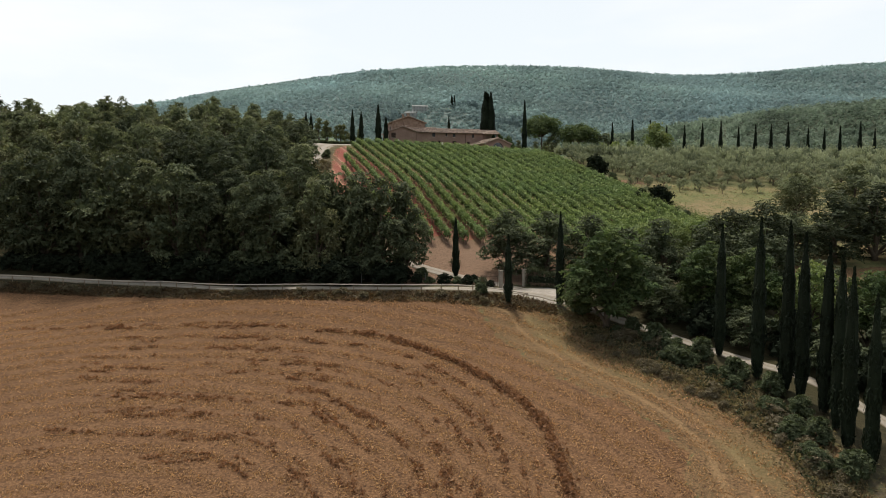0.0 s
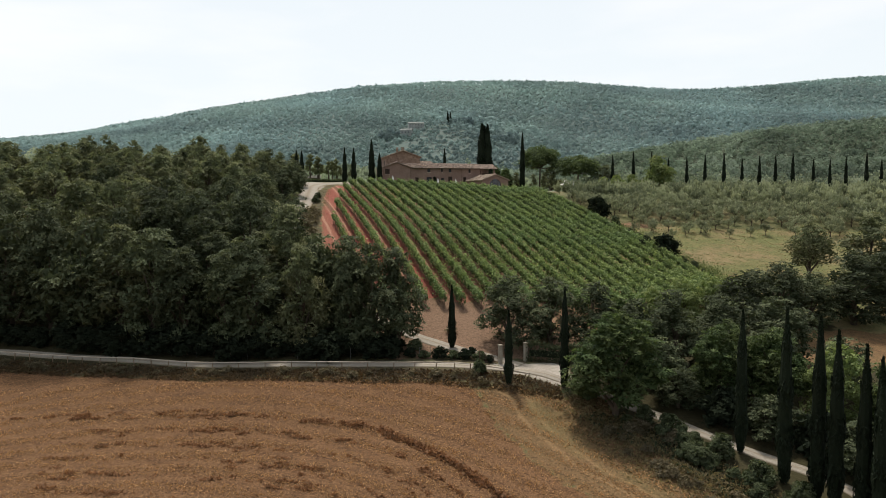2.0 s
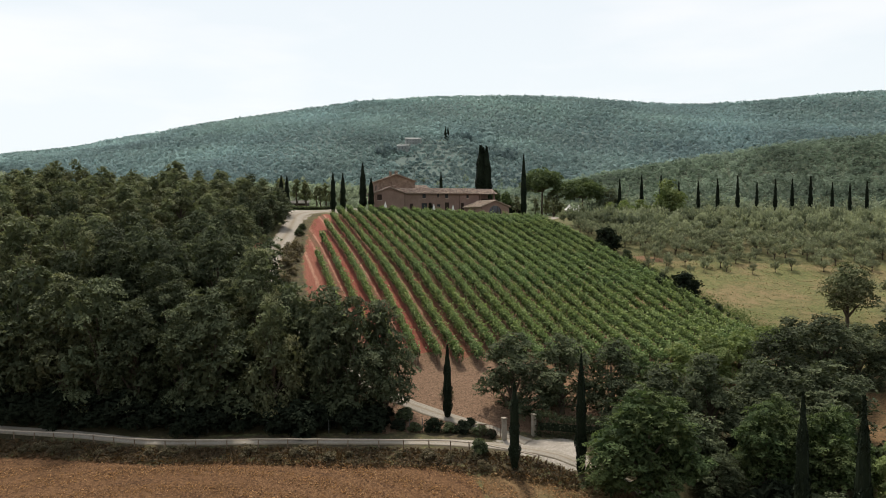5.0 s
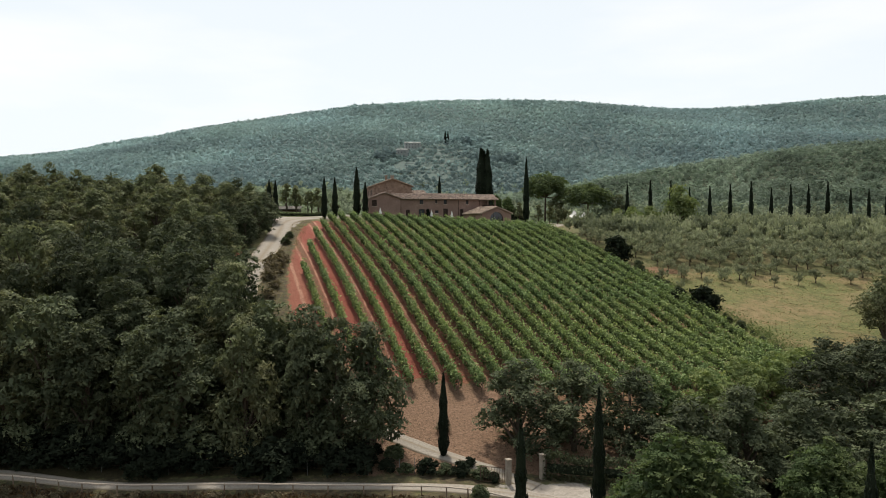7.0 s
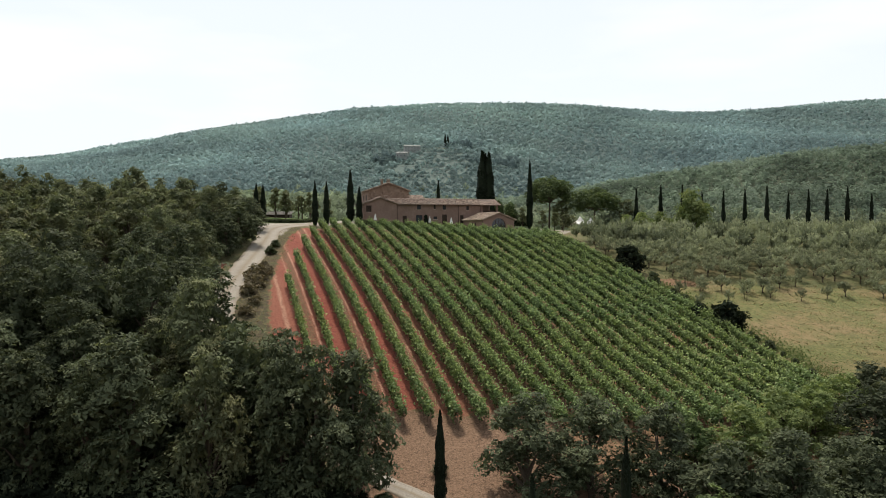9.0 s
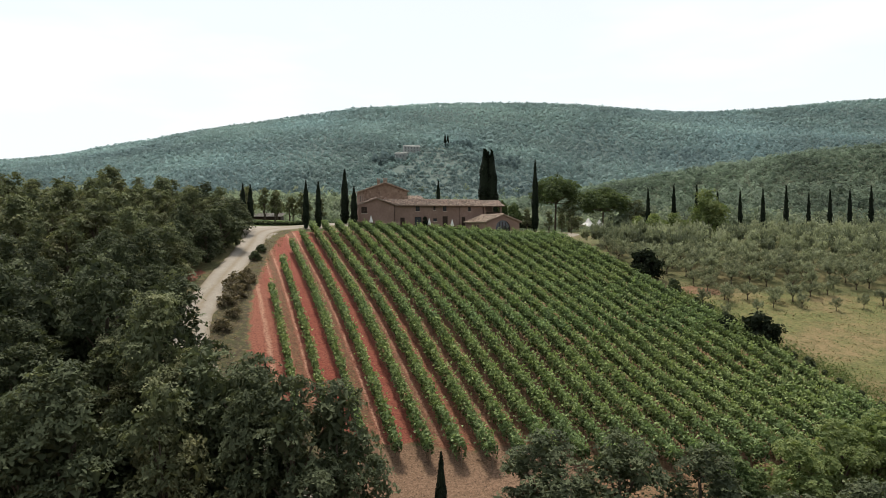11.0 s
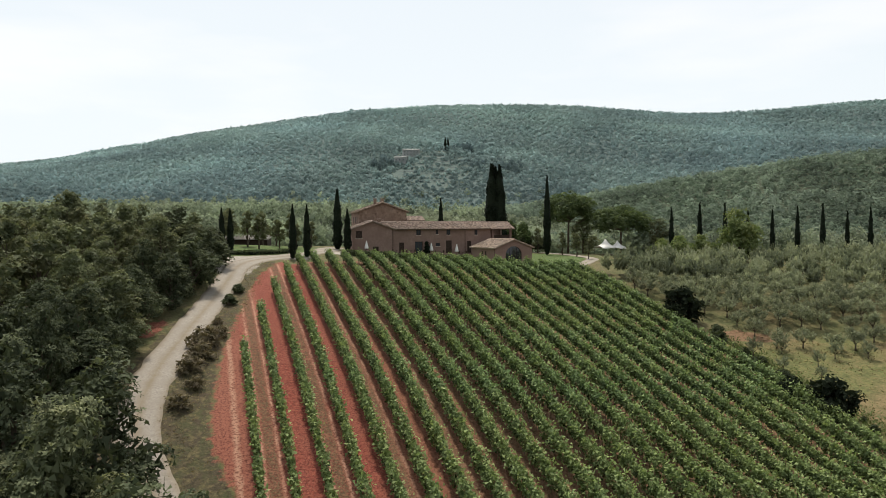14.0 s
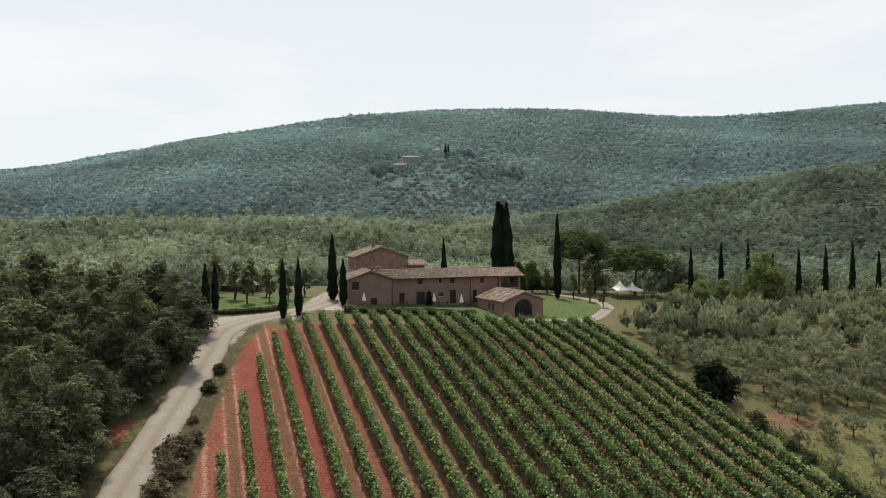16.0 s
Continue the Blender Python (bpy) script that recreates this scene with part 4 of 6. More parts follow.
# cypresses round the farm
FARM = ((-23.2, 181.5, 9.0, 1.15), (-21.2, 183.5, 8.8, 1.2), (-18.2, 199.0, 11.6, 1.25), (-15.6, 193.6, 7.9, 1.5), (1.8, 217.0, 11.5, 0.9), (25.0, 217.0, 17.3, 0.75), (-35.2, 182.0, 7.6, 1.3), (-34.2, 183.5, 7.4, 1.3))
for k, (x, y, h, w) in enumerate(FARM):
    place(cyps[k % 3], x, y, h / 13.5, wide=w, group="cypresses round the farm", label="dark narrow cypress standing by the farmhouse")
for k, (x, y, h) in enumerate(((12.9, 217.0, 19.2), (13.8, 217.4, 18.6), (14.6, 216.8, 19.0), (13.4, 218.0, 19.0))):
    place(cyps[k % 3], x, y, h / 13.5, wide=1.35, group="old cypress clump", label="old thick cypress in a clump behind the house")
# a long avenue of cypresses behind the olive grove
for k in range(17):
    x = 51.6 + k * 5.45 + random.uniform(-0.4, 0.4)
    y = 213.5 + 0.05 * (x - 50) + random.uniform(-0.6, 0.6)
    place(far_cyps[k % 2], x, y, random.uniform(9.9, 12.0) / 13.5, wide=0.80, group="cypress avenue", label="distant cypress in a long avenue row")

for x, y, h in ((10.0, 811.0, 14.0), (13.0, 812.5, 13.0)):
    place(far_cyps[0], x, y, h / 13.5, wide=1.6, group="cypresses on the hill", label="far cypress standing above the hill terraces")

# the wood left of the gravel track
random.seed(7)
front = along(((-118, 115.5), (-95, 109), (-70, 104.6), (-53, 102.0), (-38, 99.6), (-24, 97.8), (-12, 97.4), (-5.5, 97.2)), 4.4)
spots = []
for x, y in front:
    spots.append((x + random.uniform(-0.8, 0.8), y + random.uniform(0, 1.4)))
spots += [(-12.5, 101.5), (-16.5, 103.5), (-25.0, 106.0), (-21.8, 110.4), (-20.5, 104.5), (-28.5, 112.0), (-31.8, 122.0), (-32.2, 129.0), (-32.5, 137.0)]
edge = []
for k, (x, y) in enumerate(along(((-30.0, 124.0), (-31.2, 134.0), (-31.7, 142.0), (-31.8, 150.0), (-32.3, 158.0), (-33.2, 166.0), (-34.0, 173.0)), 2.9)):
    edge.append((x - (1.6 if 137 < y < 148 else 0.0) + random.uniform(-0.7, 0.4), y + random.uniform(-0.6, 0.6)))
spots += edge
tries = 0
while len(spots) < 172 and tries < 20000:
    tries += 1
    x, y = -6 - 112 * random.uniform(0, 1) ** 1.35, random.uniform(100, 182)
    if x > -33.5 and y > 116:
        continue
    if float(near_line(np.array([x]), np.array([y]), L_UP)[0]) < 4.2 or float(near_line(np.array([x]), np.array([y]), L_FRONT)[0]) < 5.5:
        continue
    if row_c(x, y) > 22 or (x > -37 and y > 176):
        continue
    if min((x - a) ** 2 + (y - b) ** 2 for a, b in spots) < 20 + (x < -60) * 16:
        continue
    spots.append((x, y))
for k, (x, y) in enumerate(spots):
    h = float(np.interp(y, (97, 112, 126, 150, 182), (15.4, 15.0, 10.2, 9.2, 8.6))) + random.uniform(-1.6, 1.3)
    h *= random.choice((0.86, 0.95, 1.0, 1.0, 1.08))
    if x > -18 and y < 105:
        h = random.uniform(12.6, 14.4)
    if (x, y) in edge:
        h = random.uniform(4.6, 7.8)
    proto = back_oaks[k % 2] if (y > 124 and x < -40) or x < -75 else (fine_oaks[k % 3] if (y < 112 and x > -36) or (y < 140 and x > -46) else oaks[k % 4])
    # darkened oaks go where the wood's front and track side lie shaded
    if (100 < y < 136 and -37 < x < -19):
        proto = shade_oaks[k % 2] if y > 109 else (near_dark_oaks[0] if k % 5 < 1 else near_oaks[k % 2])
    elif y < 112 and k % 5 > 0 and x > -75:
        proto = fine_dark_oaks[k % 2]
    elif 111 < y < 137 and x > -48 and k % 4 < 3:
        proto = shade_oaks[k % 2]
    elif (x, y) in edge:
        proto = shade_oaks[k % 2] if k % 3 else darks[0]
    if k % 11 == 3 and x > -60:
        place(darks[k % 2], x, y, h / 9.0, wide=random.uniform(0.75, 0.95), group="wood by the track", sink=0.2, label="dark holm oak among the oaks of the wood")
        continue
    place(proto, x, y, h / (9.0 if proto in darks else 12.0), wide=random.uniform(0.70, 0.98) * (1.0 + max(0, 11 - h) * 0.07), group="wood by the track", sink=0.2)

# near-black bushes added in place of deep shade along the wood's foot
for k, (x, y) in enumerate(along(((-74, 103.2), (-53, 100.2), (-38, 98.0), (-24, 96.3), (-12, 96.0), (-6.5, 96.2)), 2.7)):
    place(knots[0], x + random.uniform(-0.5, 0.5), y + random.uniform(-1.0, 0.4), random.uniform(0.8, 1.3), wide=1.3, group="undergrowth of the wood", label="near-black bush added as shade at the wood's edge")

# trees below the vineyard and along the lane
brambles = broadleaf("leafy_shrub", 39, 10.0, 4.4, 7000, 0.17, M["leaf_yellow"], 0.03, 220, 0.62, 0.32, "bright green bramble thicket at the vineyard's foot", upright=0.6)
tall_oak = broadleaf("oak_tree", 27, 12.0, 4.8, 11000, 0.14, M["leaf_oak"], 0.30, 240, 0.62, 0.34, "spreading oak with a bare trunk beside the meadow", lobes=12)
GATE_TREES = ((lights[0], 19.3, 82.0, 11.6, 1.12), (shade_oaks[0], 9.3, 99.6, 9.2, 1.25), (fine_dark_oaks[0], 15.0, 99.6, 9.4, 1.1), (shade_oaks[1], 20.6, 98.4, 9.2, 1.15), (fine_dark_oaks[1], 29.0, 91.5, 9.6, 1.15), (lights[1], 31.6, 84.5, 9.4, 1.0), (lights[0], 36.8, 83.0, 9.2, 1.0), (darks[1], 24.0, 92.5, 8.4, 1.1), (brambles, 42.6, 80.5, 8.8, 1.0), (lights[0], 47.6, 77.5, 8.8, 1.0), (brambles, 50.5, 72.0, 8.4, 1.0), (darks[0], 35.4, 93.0, 8.6, 1.1), (shade_oaks[1], 41.2, 102.0, 9.4, 1.3), (shade_oaks[0], 47.8, 104.2, 10.0, 1.3), (darks[1], 42.0, 93.0, 8.4, 1.2), (shade_oaks[1], 60.4, 107.8, 11.0, 1.35), (shade_oaks[0], 54.0, 107.6, 7.6, 1.35), (shade_oaks[0], 67.4, 109.0, 12.0, 1.35), (darks[0], 77.0, 113.0, 10.0, 1.3))
LOWER_TREES = ((tall_oak, 63.9, 127.0, 10.4, 1.08), (fine_oaks[2], 72.5, 124.0, 13.2, 1.15), (darks[0], 51.0, 117.5, 5.0, 1.5), (darks[1], 56.5, 118.5, 4.6, 1.6), (lights[1], 54.0, 85.0, 5.8, 1.3), (darks[0], 26.0, 87.0, 6.0, 1.2), (darks[1], 33.0, 88.6, 6.4, 1.2), (darks[0], 39.0, 88.0, 6.5, 1.2), (darks[1], 46.0, 86.0, 6.5, 1.2), (lights[0], 53.0, 76.0, 7.5, 1.1), (darks[1], 84.0, 112.0, 10.0, 1.3), (lights[1], 25.6, 103.6, 5.0, 1.25), (brambles, 30.4, 104.6, 6.2, 1.2), (brambles, 35.0, 106.4, 6.8, 1.15), (brambles, 39.4, 108.8, 6.4, 1.2), (brambles, 43.8, 112.6, 5.2, 1.25), (brambles, 47.4, 117.0, 4.0, 1.3), (darks[0], 22.5, 88.3, 3.6, 1.2), (darks[1], 36.5, 98.5, 6.4, 1.2))
for proto, x, y, h, w in (*GATE_TREES, *LOWER_TREES):
    base = 10.0 if proto in lights or proto is brambles else (9.0 if proto in darks else 12.0)
    place(proto, x, y, h / base, wide=w, group="trees below the vineyard", sink=0.15)
for proto, x, y, h, w in ((yellows[0], 62.8, 206.5, 11.2, 1.0), (yellows[0], 46.5, 207.0, 4.8, 1.2), (yellows[0], 51.0, 207.5, 5.4, 1.15), (yellows[0], 55.6, 207.5, 5.6, 1.2), (oaks[2], 51.0, 222.0, 8.5, 1.1), (oaks[1], 36.0, 232.0, 9.0, 1.1)):
    place(proto, x, y, h / (12.0 if proto in oaks else 10.0), wide=w, group="trees behind the grove", label="rounded green tree behind the olive grove")
# dark bushes added beyond the lane for the black shade under the trees
for k, (x, y, h) in enumerate(((26.6, 83.4, 4.6), (30.4, 80.4, 4.4), (34.2, 77.6, 4.8), (37.6, 74.6, 5.0), (40.6, 71.4, 5.2), (43.0, 67.0, 5.4), (44.6, 61.5, 5.6), (46.0, 55.5, 5.6), (48.0, 72.5, 6.4), (49.5, 66.0, 6.4), (51.0, 59.0, 6.4))):
    place(*((knots[0], x, y, h / 3.2) if k % 2 else (darks[k // 2 % 2], x, y, h / 9.0)), wide=1.1 if k % 2 else 1.35, group="thicket beyond the lane", sink=0.1, label="dark thicket bush added as shade beyond the lane")
# bushes along the lane's edge
for k, (x, y, s) in enumerate(((24.1, 78.3, 0.85), (27.9, 74.9, 0.8), (30.0, 70.6, 0.8), (32.2, 67.6, 0.75), (33.0, 63.6, 0.7), (32.4, 59.4, 0.75), (33.0, 54.6, 0.8), (22.2, 80.9, 0.6), (17.0, 84.9, 0.7), (4.9, 89.6, 0.55), (25.9, 76.8, 0.5))):
    place(bushes[k % 2], x, y, s, wide=1.05, group="bushes along the lane")
for k, (x, y, q) in enumerate(((35.1, 161.4, 1.6), (41.9, 136.2, 1.45), (39.4, 139.6, 0.9))):
    place(knots[0], x, y, q, wide=1.15, group="vineyard edge bushes", label="round near-black evergreen bush at the vineyard edge")
for k, (x, y, q) in enumerate(((36.9, 153.4, 0.95), (40.2, 142.6, 0.7), (38.6, 146.5, 0.6))):
    place(bushes[k % 2], x, y, q, wide=0.75, group="vineyard edge bushes", label="upright green bush at the vineyard edge")
for k, (x, y, q) in enumerate(((-26.0, 159.0, 0.42), (-25.6, 153.4, 0.46))):
    place(bushes[k % 2], x, y, q, wide=1.25, group="road bank bushes", label="dusty dark green bush on the road bank")
for k, (x, y, q) in enumerate(((-23.9, 134.0, 1.15), (-24.2, 139.4, 1.5), (-23.6, 136.8, 1.2), (-23.6, 142.6, 0.8), (-22.6, 127.5, 0.9), (-24.8, 146.0, 0.5), (-22.2, 131.0, 0.8))):
    place(scrubs[k % 2], x, y, q, wide=1.2, group="road bank bushes")

# green shrubs along the lower edge of the vineyard, young olives in the meadow
for k in range(16):
    y = 119.0 + 2.1 * k + random.uniform(-0.6, 0.6)
    place(bushes[k % 2], 89.2 - 0.33 * y + random.uniform(-0.3, 1.0), y, random.uniform(0.18, 0.42), wide=1.2, group="vineyard edge shrubs", label="low green shrub at the lower vineyard edge")
for x, y, s in ((40.2, 150.5, 0.7), (44.5, 152.0, 0.6), (47.5, 149.0, 0.55), (51.0, 151.5, 0.6), (46.0, 145.5, 0.45), (55.5, 152.0, 0.6), (60.0, 151.0, 0.55), (42.2, 147.0, 0.5), (65.0, 152.5, 0.6)):
    place(olives[0], x, y, s, wide=0.8, group="young olives", label="young thin olive tree standing in the meadow")

# dry weeds between the field and the bushes of the lane
for k in range(34):
    y = random.uniform(52, 80)
    place(scrubs[k % 2], float(field_right(np.array(y))) + random.uniform(0.6, 3.4), y, random.uniform(0.3, 0.75), wide=1.15, group="field edge weeds", label="dry yellowish weeds between field and lane")
LANE_EDGE = ((54.6, 32.4), (59.4, 31.8), (63.6, 31.9), (67.6, 30.9), (70.6, 29.0), (74.9, 26.6), (78.3, 23.0), (81.5, 20.0))
for k in range(34):
    y = random.uniform(55, 81)
    place(bushes[k % 2] if k % 3 else scrubs[0], float(np.interp(y, *zip(*LANE_EDGE))) - random.uniform(0.0, 2.4), y, random.uniform(0.28, 0.58) * (1.0 if k % 3 else 1.7), wide=1.25, group="weedy lane edge", label="low weedy shrub on the bank between field and lane")

# olive grove
random.seed(12)
grove_far = []
for i in range(60):
    for j in range(17):
        x = 25.5 + i * 3.3 + random.uniform(-0.7, 0.7) + (j % 2) * 1.0
        y = 154.0 + j * 3.5 + random.uniform(-0.7, 0.7)
        if (y > 194 and x < 42) or (y > 203 and x < 66) or (y > 187 and x < 35.5) or x > 0.66 * y + 12 or random.random() < (0.34 if y < 160 else 0.03) or row_c(x, y) < 89.6 + 0.25 * max(0, 172 - y) or y > 262 + 0.2 * x:
            continue
        if y < 176 and x < 95:
            place(olives[(i + j) % 4], x, y, random.uniform(0.72, 1.04) * (0.82 if y < 161 else 1.0), wide=random.uniform(0.95, 1.2), group="olive grove")
        else:
            grove_far.append((x, y))
# small trees on the farm lawns
for x, y, s in ((-36.5, 188.0, 1.25), (-34.0, 193.5, 1.3), (-38.5, 197.0, 1.35), (-33.5, 203.0, 1.3), (-40.5, 204.5, 1.4), (-29.0, 208.0, 1.3), (-31.0, 190.0, 1.15), (-28.0, 193.0, 1.0), (-25.5, 196.0, 0.9), (-30.0, 199.0, 1.0), (-24.0, 203.0, 1.0), (30.5, 212.0, 0.9), (31.0, 203.0, 0.8), (24.0, 224.0, 1.1), (28.5, 218.0, 1.0)):
    place(saplings[0], x, y, s, group="lawn saplings")
for proto, x, y, h, w in ((lights[1], 17.6, 219.5, 7.4, 0.62), (lights[0], 21.0, 226.5, 7.0, 0.7)):
    place(proto, x, y, h / 10.0, wide=w, group="trees beside the house", label="airy green tree standing beside the farmhouse")
# ---- buildings ----
def wall_grid(u0, u1, z0, z1, v0, v1, holes=()):
    """A wall from u0 to u1 and z0 to z1, v0 to v1 thick, with rectangular holes (u0, z0, u1, z1) through it."""
    bm = bmesh.new()
    us = sorted({u0, u1, *[h[0] for h in holes], *[h[2] for h in holes]})
    zs = sorted({z0, z1, *[h[1] for h in holes], *[h[3] for h in holes]})
    for i in range(len(us) - 1):
        for j in range(len(zs) - 1):
            mu, mz = 0.5 * (us[i] + us[i + 1]), 0.5 * (zs[j] + zs[j + 1])
            if not any(h[0] < mu < h[2] and h[1] < mz < h[3] for h in holes):
                add_box(bm, us[i], v0, zs[j], us[i + 1], v1, zs[j + 1])
    bmesh.ops.remove_doubles(bm, verts=bm.verts[:], dist=0.0005)
    bm.verts.index_update()
    seen = {}
    for f in bm.faces:
        seen.setdefault(tuple(sorted(v.index for v in f.verts)), []).append(f)
    bmesh.ops.delete(bm, geom=[f for fs in seen.values() if len(fs) > 1 for f in fs], context="FACES")
    return bm


def prism(outline, v0, v1):
    """An upright outline [(u, z), ...] pulled from v0 to v1."""
    bm = bmesh.new()
    a = [bm.verts.new((u, v0, z)) for u, z in outline]
    b = [bm.verts.new((u, v1, z)) for u, z in outline]
    bm.faces.new(a)
    bm.faces.new(b[::-1])
    for i in range(len(a)):
        j = (i + 1) % len(a)
        bm.faces.new((a[j], a[i], b[i], b[j]))
    bmesh.ops.recalc_face_normals(bm, faces=bm.faces[:])
    return bm


def roof_slope(parent, e0, e1, r0, r1, mat, seed=0, name="roof", label=""):
    """One tiled slope from the eave e0-e1 up to the ridge r0-r1: a slab with rows of barrel tiles on it."""
    e0, e1, r0, r1 = (Vector(p) for p in (e0, e1, r0, r1))
    rng = random.Random(seed)
    V, Fc = [], []
    nrm = (e1 - e0).cross(r0 - e0).normalized()
    if nrm.z < 0:
        nrm = -nrm
    slab = [e0, e1, r1, r0]
    V += [p - nrm * 0.02 for p in slab] + [p - nrm * 0.16 for p in slab]
    Fc += [(0, 1, 2, 3), (7, 6, 5, 4)] + [(i, i + 4, (i + 1) % 4 + 4, (i + 1) % 4) for i in range(4)]
    n = max(3, int((e1 - e0).length / 0.30))
    segs = max(2, int((r0 - e0).length / 0.42))
    for i in range(n + 1):
        a, b = e0.lerp(e1, i / n), r0.lerp(r1, i / n)
        side = (e1 - e0).normalized() * 0.11
        for k in range(segs):
            p, q = a.lerp(b, k / segs), a.lerp(b, min(1.0, (k + 1.12) / segs))
            lift = nrm * (0.0 + rng.uniform(-0.012, 0.018))
            o = len(V)
            V += [p - side + lift, p - side * 0.5 + nrm * 0.11 + lift, p + side * 0.5 + nrm * 0.11 + lift, p + side + lift,
                  q - side * 0.8, q - side * 0.4 + nrm * 0.05, q + side * 0.4 + nrm * 0.05, q + side * 0.8]
            Fc += [(o, o + 1, o + 5, o + 4), (o + 1, o + 2, o + 6, o + 5), (o + 2, o + 3, o + 7, o + 6), (o, o + 3, o + 2, o + 1)]
    me = mesh_from(name, [tuple(v) for v in V], Fc, mat)
    return child(name, me, parent, label)


def gable_roof(parent, u0, u1, v0, v1, eave, rise, over, along_u, mat, seed=0):
    """Two slopes over the footprint; the ridge runs along u or along v."""
    if along_u:
        vm, k = 0.5 * (v0 + v1), rise / (0.5 * (v1 - v0))
        a, b = u0 - over * 0.6, u1 + over * 0.6
        roof_slope(parent, (a, v0 - over, eave - k * over), (b, v0 - over, eave - k * over), (a, vm, eave + rise), (b, vm, eave + rise), mat, seed)
        roof_slope(parent, (b, v1 + over, eave - k * over), (a, v1 + over, eave - k * over), (b, vm, eave + rise), (a, vm, eave + rise), mat, seed + 1)
        ridge = tube([(a, vm, eave + rise + 0.03), (b, vm, eave + rise + 0.03)], [0.13, 0.13], 6)
    else:
        um, k = 0.5 * (u0 + u1), rise / (0.5 * (u1 - u0))
        a, b = v0 - over * 0.8, v1 + over * 0.8
        roof_slope(parent, (u0 - over, b, eave - k * over), (u0 - over, a, eave - k * over), (um, b, eave + rise), (um, a, eave + rise), mat, seed)
        roof_slope(parent, (u1 + over, a, eave - k * over), (u1 + over, b, eave - k * over), (um, a, eave + rise), (um, b, eave + rise), mat, seed + 1)
        ridge = tube([(um, a, eave + rise + 0.03), (um, b, eave + rise + 0.03)], [0.13, 0.13], 6)
    child("ridge_tile", mesh_from("ridge_tile", *join_tubes([ridge]), mat), parent)


def window(parent, u0, z0, u1, z1, v, shutters=False, name="window"):
    """A window set back in its opening on the face v: frame, glazing bar, pane and sill, or a planked door."""
    bm = bmesh.new()
    t = 0.07
    for b in ((u0, z0, u0 + t, z1), (u1 - t, z0, u1, z1), (u0 + t, z1 - t, u1 - t, z1), (u0 + t, z0, u1 - t, z0 + t)):
        add_box(bm, b[0], v + 0.12, b[1], b[2], v + 0.19, b[3])
    if not shutters:
        add_box(bm, 0.5 * (u0 + u1) - 0.03, v + 0.13, z0 + t, 0.5 * (u0 + u1) + 0.03, v + 0.18, z1 - t)
    fr = part(name, bm, M["wood"], parent, "brown wooden frame")
    if shutters:
        bm = bmesh.new()
        n = max(2, int((u1 - u0) / 0.16))
        for i in range(n):
            a, b = u0 + t + (u1 - u0 - 2 * t) * i / n, u0 + t + (u1 - u0 - 2 * t) * (i + 1) / n
            add_box(bm, a + 0.006, v + 0.14 + 0.006 * (i % 2), z0 + t, b - 0.006, v + 0.18, z1 - t)
        part("leaf", bm, M["wood"], fr, "dark planked leaf")
    else:
        part("pane", box(u0 + t, v + 0.15, z0 + t, u1 - t, v + 0.165, z1 - t), M["glass"], fr, "dark reflecting glass")
    if z0 > 0.5:
        part("sill", box(u0 - 0.08, v - 0.07, z0 - 0.09, u1 + 0.08, v + 0.11, z0 - 0.004, 0.01), M["pale_frame"], fr, "pale stone sill")
    return fr


def chimney(parent, u, v, z, h, w=0.55):
    bm = box(u - w / 2, v - w / 2, z - 0.8, u + w / 2, v + w / 2, z + h)
    ch = part("chimney", bm, M["stone"], parent, "square masonry chimney")
    bm = bmesh.new()
    for a in (-1, 1):
        for b in (-1, 1):
            add_box(bm, u + a * w * 0.38 - 0.06, v + b * w * 0.38 - 0.06, z + h + 0.003, u + a * w * 0.38 + 0.06, v + b * w * 0.38 + 0.06, z + h + 0.22)
    add_box(bm, u - w * 0.7, v - w * 0.7, z + h + 0.223, u + w * 0.7, v + w * 0.7, z + h + 0.31, 0.02)
    part("cap", bm, M["tile"], ch, "tiled chimney cap")


def pipe(parent, u, v, z0, z1):
    child("downpipe", mesh_from("downpipe", *join_tubes([tube([(u, v, z0), (u, v, z1)], [0.055, 0.055], 7)]), M["rust"], True), parent, "brown metal downpipe")


def gutter(parent, u0, u1, v, z):
    child("gutter", mesh_from("gutter", *join_tubes([tube([(u0, v, z), (u1, v, z)], [0.075, 0.075], 7)]), M["rust"], True), parent, "brown metal gutter")


house = thing("farmhouse", -7.5, 196.7, 27.45, 15, "old two-storey farmhouse, pink plaster, terracotta tile roofs", "farmhouse")
T = 0.4
# gable wing
gw = ((-6.95, 3.0, -5.75, 4.4), (-3.75, -0.02, -2.65, 1.45))
part("wall", wall_grid(-7.5, 0, -0.8, 4.9, 0, T, gw), M["plaster"], house, "plastered gable wall")
part("gable", prism([(-7.5, 4.9), (0, 4.9), (-3.75, 6.25)], 0, T), M["plaster"], house)
part("wall", box(-7.5, T, -0.8, -7.5 + T, 10, 4.9), M["plaster"], house)
part("wall", box(-T, 6.6, -0.8, 0, 10, 4.9), M["plaster"], house)
part("wall", box(-7.5, 10, -0.8, 0, 10 + T, 4.9), M["plaster"], house)
part("gable", prism([(-7.5, 4.9), (0, 4.9), (-3.75, 6.25)], 10, 10 + T), M["plaster"], house)
gable_roof(house, -7.5, 0, 0, 10.4, 4.92, 1.36, 0.45, False, M["tile"], 3)
window(house, *gw[0], 0, True)
window(house, *gw[1], 0, True, "door")
pipe(house, 0.05, -0.1, -0.5, 4.7)
chimney(house, -1.9, 3.6, 6.2, 0.35, 0.6)
chimney(house, -0.9, 5.2, 6.1, 0.2, 0.5)
